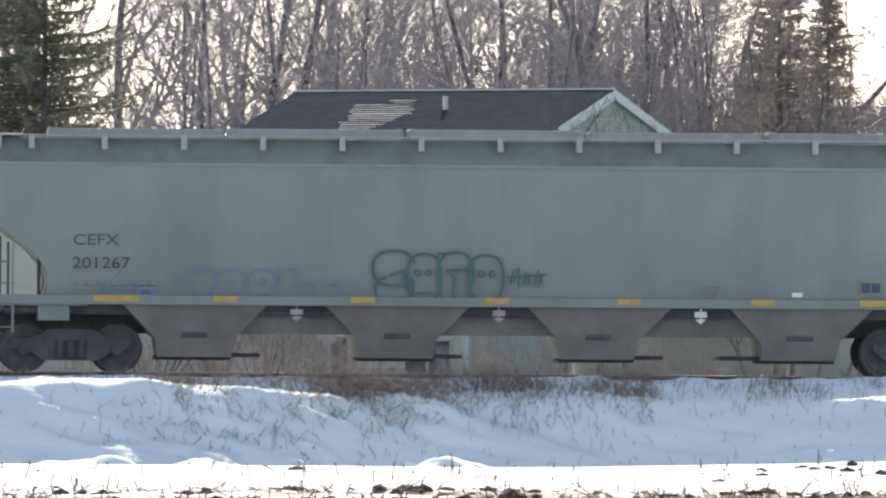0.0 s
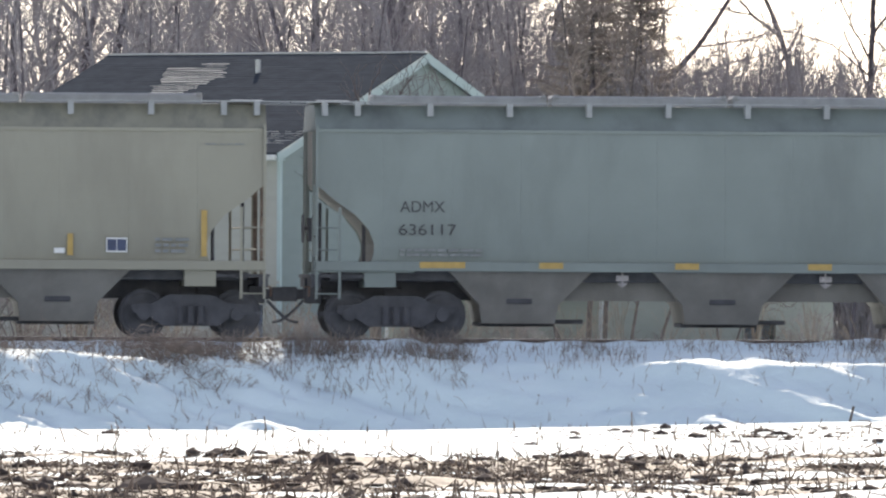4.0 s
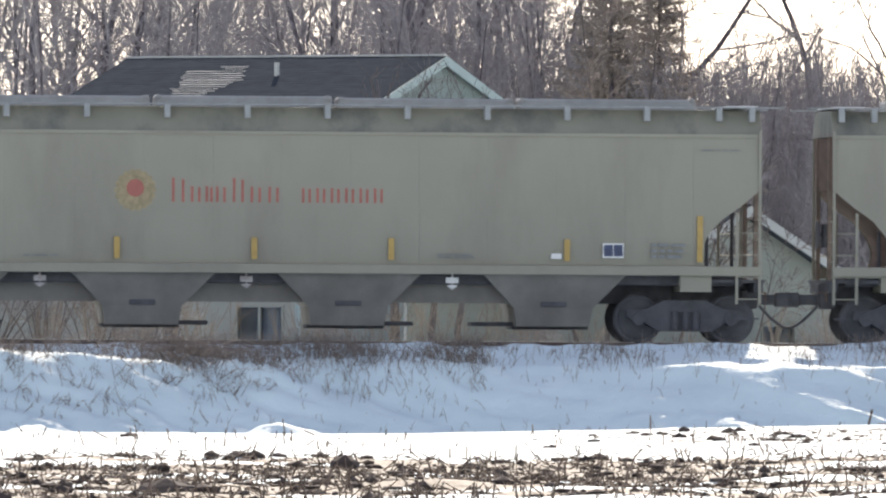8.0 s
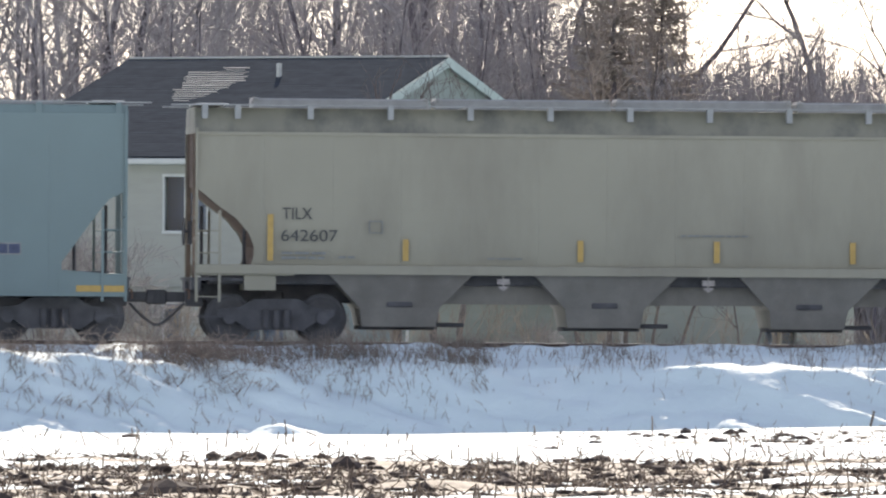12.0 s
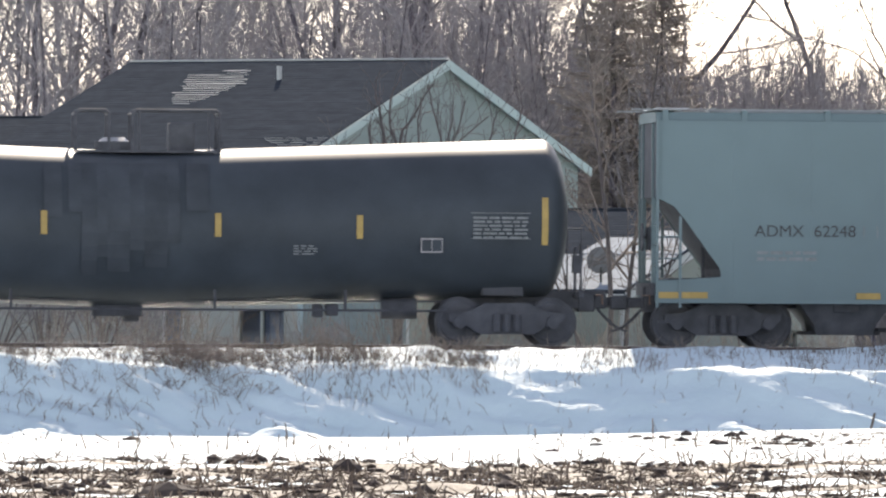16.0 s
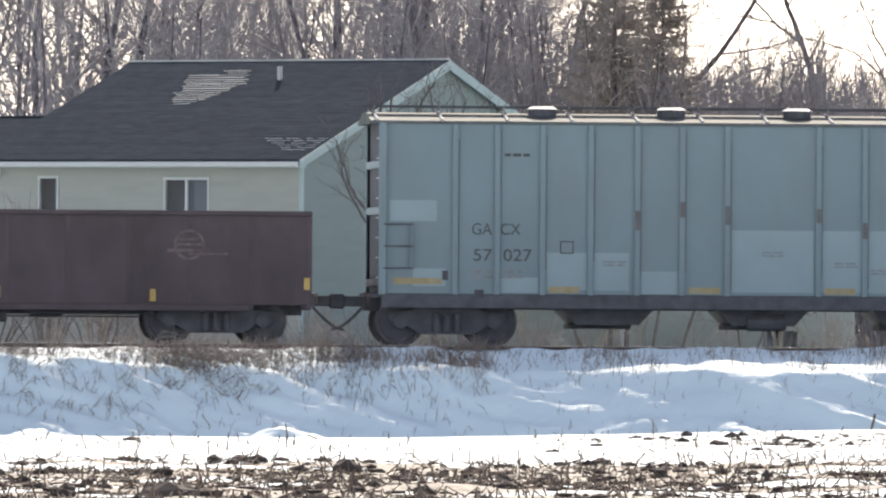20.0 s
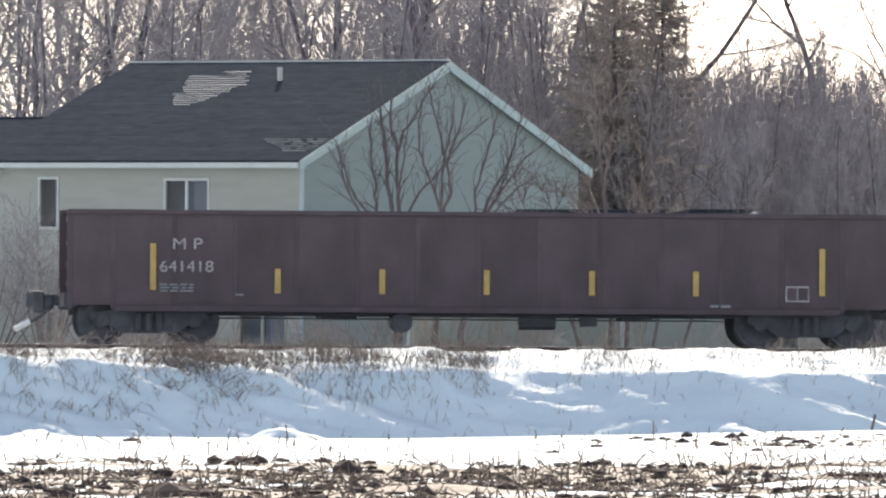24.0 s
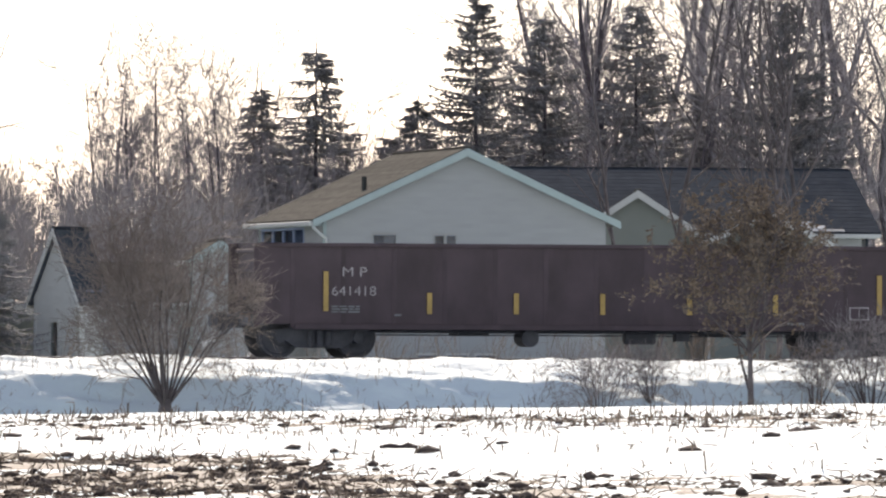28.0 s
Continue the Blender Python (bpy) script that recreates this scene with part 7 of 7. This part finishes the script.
    for x0, z0 in ((4.45, 1.55), (7.5, 1.75), (8.9, 1.55), (9.6, 1.42), (10.6, 1.6), (11.6, 1.3), (12.35, 1.4)):
        small_print(car, x0, x0 + 0.45, z0, z0 + 0.12, "ink_pale", 2, -1.522)
    for x0, x1, z0, z1 in ((3.62, 3.64, 1.78, 2.02), (3.86, 3.88, 1.78, 2.02), (3.62, 3.88, 1.78, 1.80), (3.62, 3.88, 2.0, 2.02)):
        plaque(car, "stencil_box", x0, x1, z0, z1, "ink", -1.522)
    return car


ribbed_hopper(-150.97, 15.2)


def gondola(left, L, strips, label, older, start, top, truck_x):
    car = empty("gondola_car", pose(left, 0, RAIL_TOP), label, "railway wagon", "cars of the freight train")
    TRAIN.append((car, left, L))
    low = 0.66
    k = 14
    for s in (-1, 1):
        side = empty("side_wall", pose(0, 0, 0))
        side.parent = car
        for i in range(k):
            a, b = max(start, i * L / k), (i + 1) * L / k
            drop = 0.10 if i in (0, k - 1) else 0.0
            part("side_panel", boxes((a + 0.001, b - 0.001, s * 1.50 - 0.02, s * 1.50 + 0.02, low + drop, top - 0.08)), "gon_red", side)
        for i in range(k + 1):
            x = min(max(i * L / k, start + 0.06), L - 0.06)
            part("post", boxes((x - 0.05, x + 0.05, s * 1.52 - 0.008, s * 1.52 + 0.008, low + 0.02, top - 0.08), bevel=0.006), "gon_red", side)
        part("top_chord", boxes((start, L, s * 1.52 - 0.07, s * 1.52 + 0.07, top - 0.09, top), bevel=0.02), "gon_red", side)
        part("side_sill", boxes((1.2, L - 1.2, s * 1.52 - 0.06, s * 1.52 + 0.06, low - 0.02, low + 0.1), bevel=0.01), "gon_red", side)
    for x0, o in ((start, 1), (L, -1)):
        end = part("end_wall", boxes((x0 + o * 0.20, x0 + o * 0.24, -1.48, 1.48, 0.9, top)), "gon_red", car)
        for z in (1.15, 1.55, 1.95, 2.4):
            part("end_rib", boxes((x0 + o * 0.13, x0 + o * 0.20, -1.47, 1.47, z - 0.05, z + 0.05), bevel=0.02), "gon_red", end)
        me = bmesh_data("rung", rod(bmesh.new(), (x0 + o * 0.10, -1.47, 0), (x0 + o * 0.10, -1.05, 0), 0.014, 6), "rust")
        for q in range(4):
            shared("rung", me, end, pose(0, 0, 1.0 + q * 0.38))
        coupler(car, x0, -o, not (o == 1 and not older))
        truck(car, truck_x if o > 0 else L - 1.8)
        part("end_sill", boxes((x0 - o * 0.06, x0 + o * 0.2, -1.45, 1.45, 0.72, 0.98)), "under", car)
    part("floor", boxes((start + 0.1, L - 0.1, -1.48, 1.48, 0.92, 1.0)), "rust", car)
    part("centre_sill", boxes((start + 0.1, L - 0.1, -0.3, 0.3, 0.56, 0.95)), "under", car)
    bm = bmesh.new()
    tube(bm, [(3.0, -1.0, 0.60), (L - 3.0, -1.0, 0.60)], 0.02)
    tube(bm, [(3.0, -0.5, 0.52), (L - 3.0, -0.5, 0.52)], 0.015)
    part("brake_pipe", bm, "under", car)
    part("air_reservoir", rod(bmesh.new(), (6.72, -1.15, 0.46), (6.72, -0.3, 0.46), 0.2, 18), "under", car)
    part("brake_cylinder", rod(bmesh.new(), (9.0, -0.7, 0.5), (9.7, -0.7, 0.5), 0.17, 14), "under", car)
    for row in ((5.2, 5.9, -0.5, 0.5, 0.50, 0.62), (10.2, 10.5, -0.8, -0.4, 0.4, 0.6), (11.0, 11.6, -0.5, 0.5, 0.5, 0.6)):
        part("brake_rigging", boxes(row), "under", car)
    hand_brake(car, start - 0.05 if older else L + 0.02, 1.7, -1 if older else 1)
    for x, z0, z1 in strips:
        plaque(car, "reflector_strip", x - 0.055, x + 0.055, z0, z1, "yellow", -1.562)
    return car


RED = "dark red-brown open gondola wagon"
g1 = gondola(-168.4, 16.3, [(0.3, 1.03, 1.28), (3.33, 0.95, 1.2), (6.32, 0.9, 1.13), (8.32, 0.88, 1.1), (10.3, 0.87, 1.1), (13.26, 0.82, 1.05), (16.2, 1.05, 1.28)], RED + " with a faded round emblem", True, 0.18, 2.55, 1.85)
lettering(g1, "MP", 2.25, 2.03, 0.22, "letter_white", 0.52, -1.562)
lettering(g1, "642550", 1.88, 1.58, 0.23, "letter_white", 1.28, -1.562)
bm = bmesh.new()
ribbon(bm, loop(13.95, 1.90, 0.27, 0.27), 0.05, -1.535)
for x0, x1, z, w in ((13.55, 14.3, 1.79, 0.06), (13.72, 14.18, 1.90, 0.05), (13.78, 14.12, 2.0, 0.05), (13.95, 14.68, 1.72, 0.04)):
    ribbon(bm, [(x0, z), (x1, z + 0.01)], w, -1.535)
part("emblem", bm, "faded_paint", g1, "faded ring emblem with a crossbar")
part("spare_pad", boxes((5.0, 5.6, -1.4, -1.0, 0.58, 0.68)), "under", g1)

g2 = gondola(-185.88, 16.3, [(1.92, 1.05, 1.94), (4.30, 1.0, 1.47), (6.3, 1.0, 1.47), (8.3, 1.0, 1.47), (10.32, 1.0, 1.47), (12.32, 1.0, 1.47), (14.75, 1.02, 1.92)], RED + " with white lettering, last of the train", False, 0.28, 2.58, 1.87)
lettering(g2, "M P", 2.3, 1.83, 0.21, "letter_white", 0.56, -1.562)
lettering(g2, "641418", 2.05, 1.40, 0.21, "letter_white", 1.02, -1.562)
small_print(g2, 2.05, 2.7, 1.02, 1.2, "ink_pale", 3, -1.56)
data_plate(g2, 14.05, 14.5, 0.9, 1.2, -1.56, "letter_white", "gon_red")
small_print(g2, 12.6, 13.05, 0.78, 0.88, "ink_pale", 1, -1.56)
small_print(g2, 3.5, 3.68, 0.95, 1.02, "ink_pale", 1, -1.56)
bm = boxes((-0.28, -0.08, -0.2, 0.2, 0.6, 1.0), (-0.12, 0.1, -0.14, 0.14, 0.66, 0.92), bevel=0.03)
eot = part("end_device", bm, "under", g2, "rear end marker box on the coupler")
part("end_lamp", rod(bmesh.new(), (-0.32, -0.08, 0.92), (-0.10, -0.08, 0.92), 0.1, 12), "under", eot)
bm = bmesh.new()
tube(bm, [(0.05, -0.25, 0.75), (-0.1, -0.3, 0.58), (-0.28, -0.32, 0.45), (-0.4, -0.32, 0.42)], 0.03)
part("air_hose", bm, "under", eot)
bm = rod(bmesh.new(), (-0.66, -0.32, 0.28), (-0.36, -0.32, 0.43), 0.055, 8)
part("hose_coupling", bm, "white", eot, "pale hose coupling hanging from the last wagon")


def motions():
    for car, left, length in TRAIN:
        walk(car, [(t, pose(left + run(t), 0, RAIL_TOP)) for t in range(0, 29, 2)])
    for wheel, car, x in WHEELS:
        left = car.location.x - run(28)
        # the wheel turns while it is near the view
        seen = [i for i in range(0, 841, 2) if -13 < left + x + run(i / 30) < 34]
        if not seen:
            continue
        base = wheel.matrix_basis.translation.copy()
        times = sorted({0, *seen, 840})
        rows = []
        for i in times:
            j = min(max(i, seen[0]), seen[-1])
            rows.append((i / 30, pose(*base, 0, math.degrees((run(j / 30) - run(seen[0] / 30)) / 0.457), 0)))
        walk(wheel, rows)

motions()
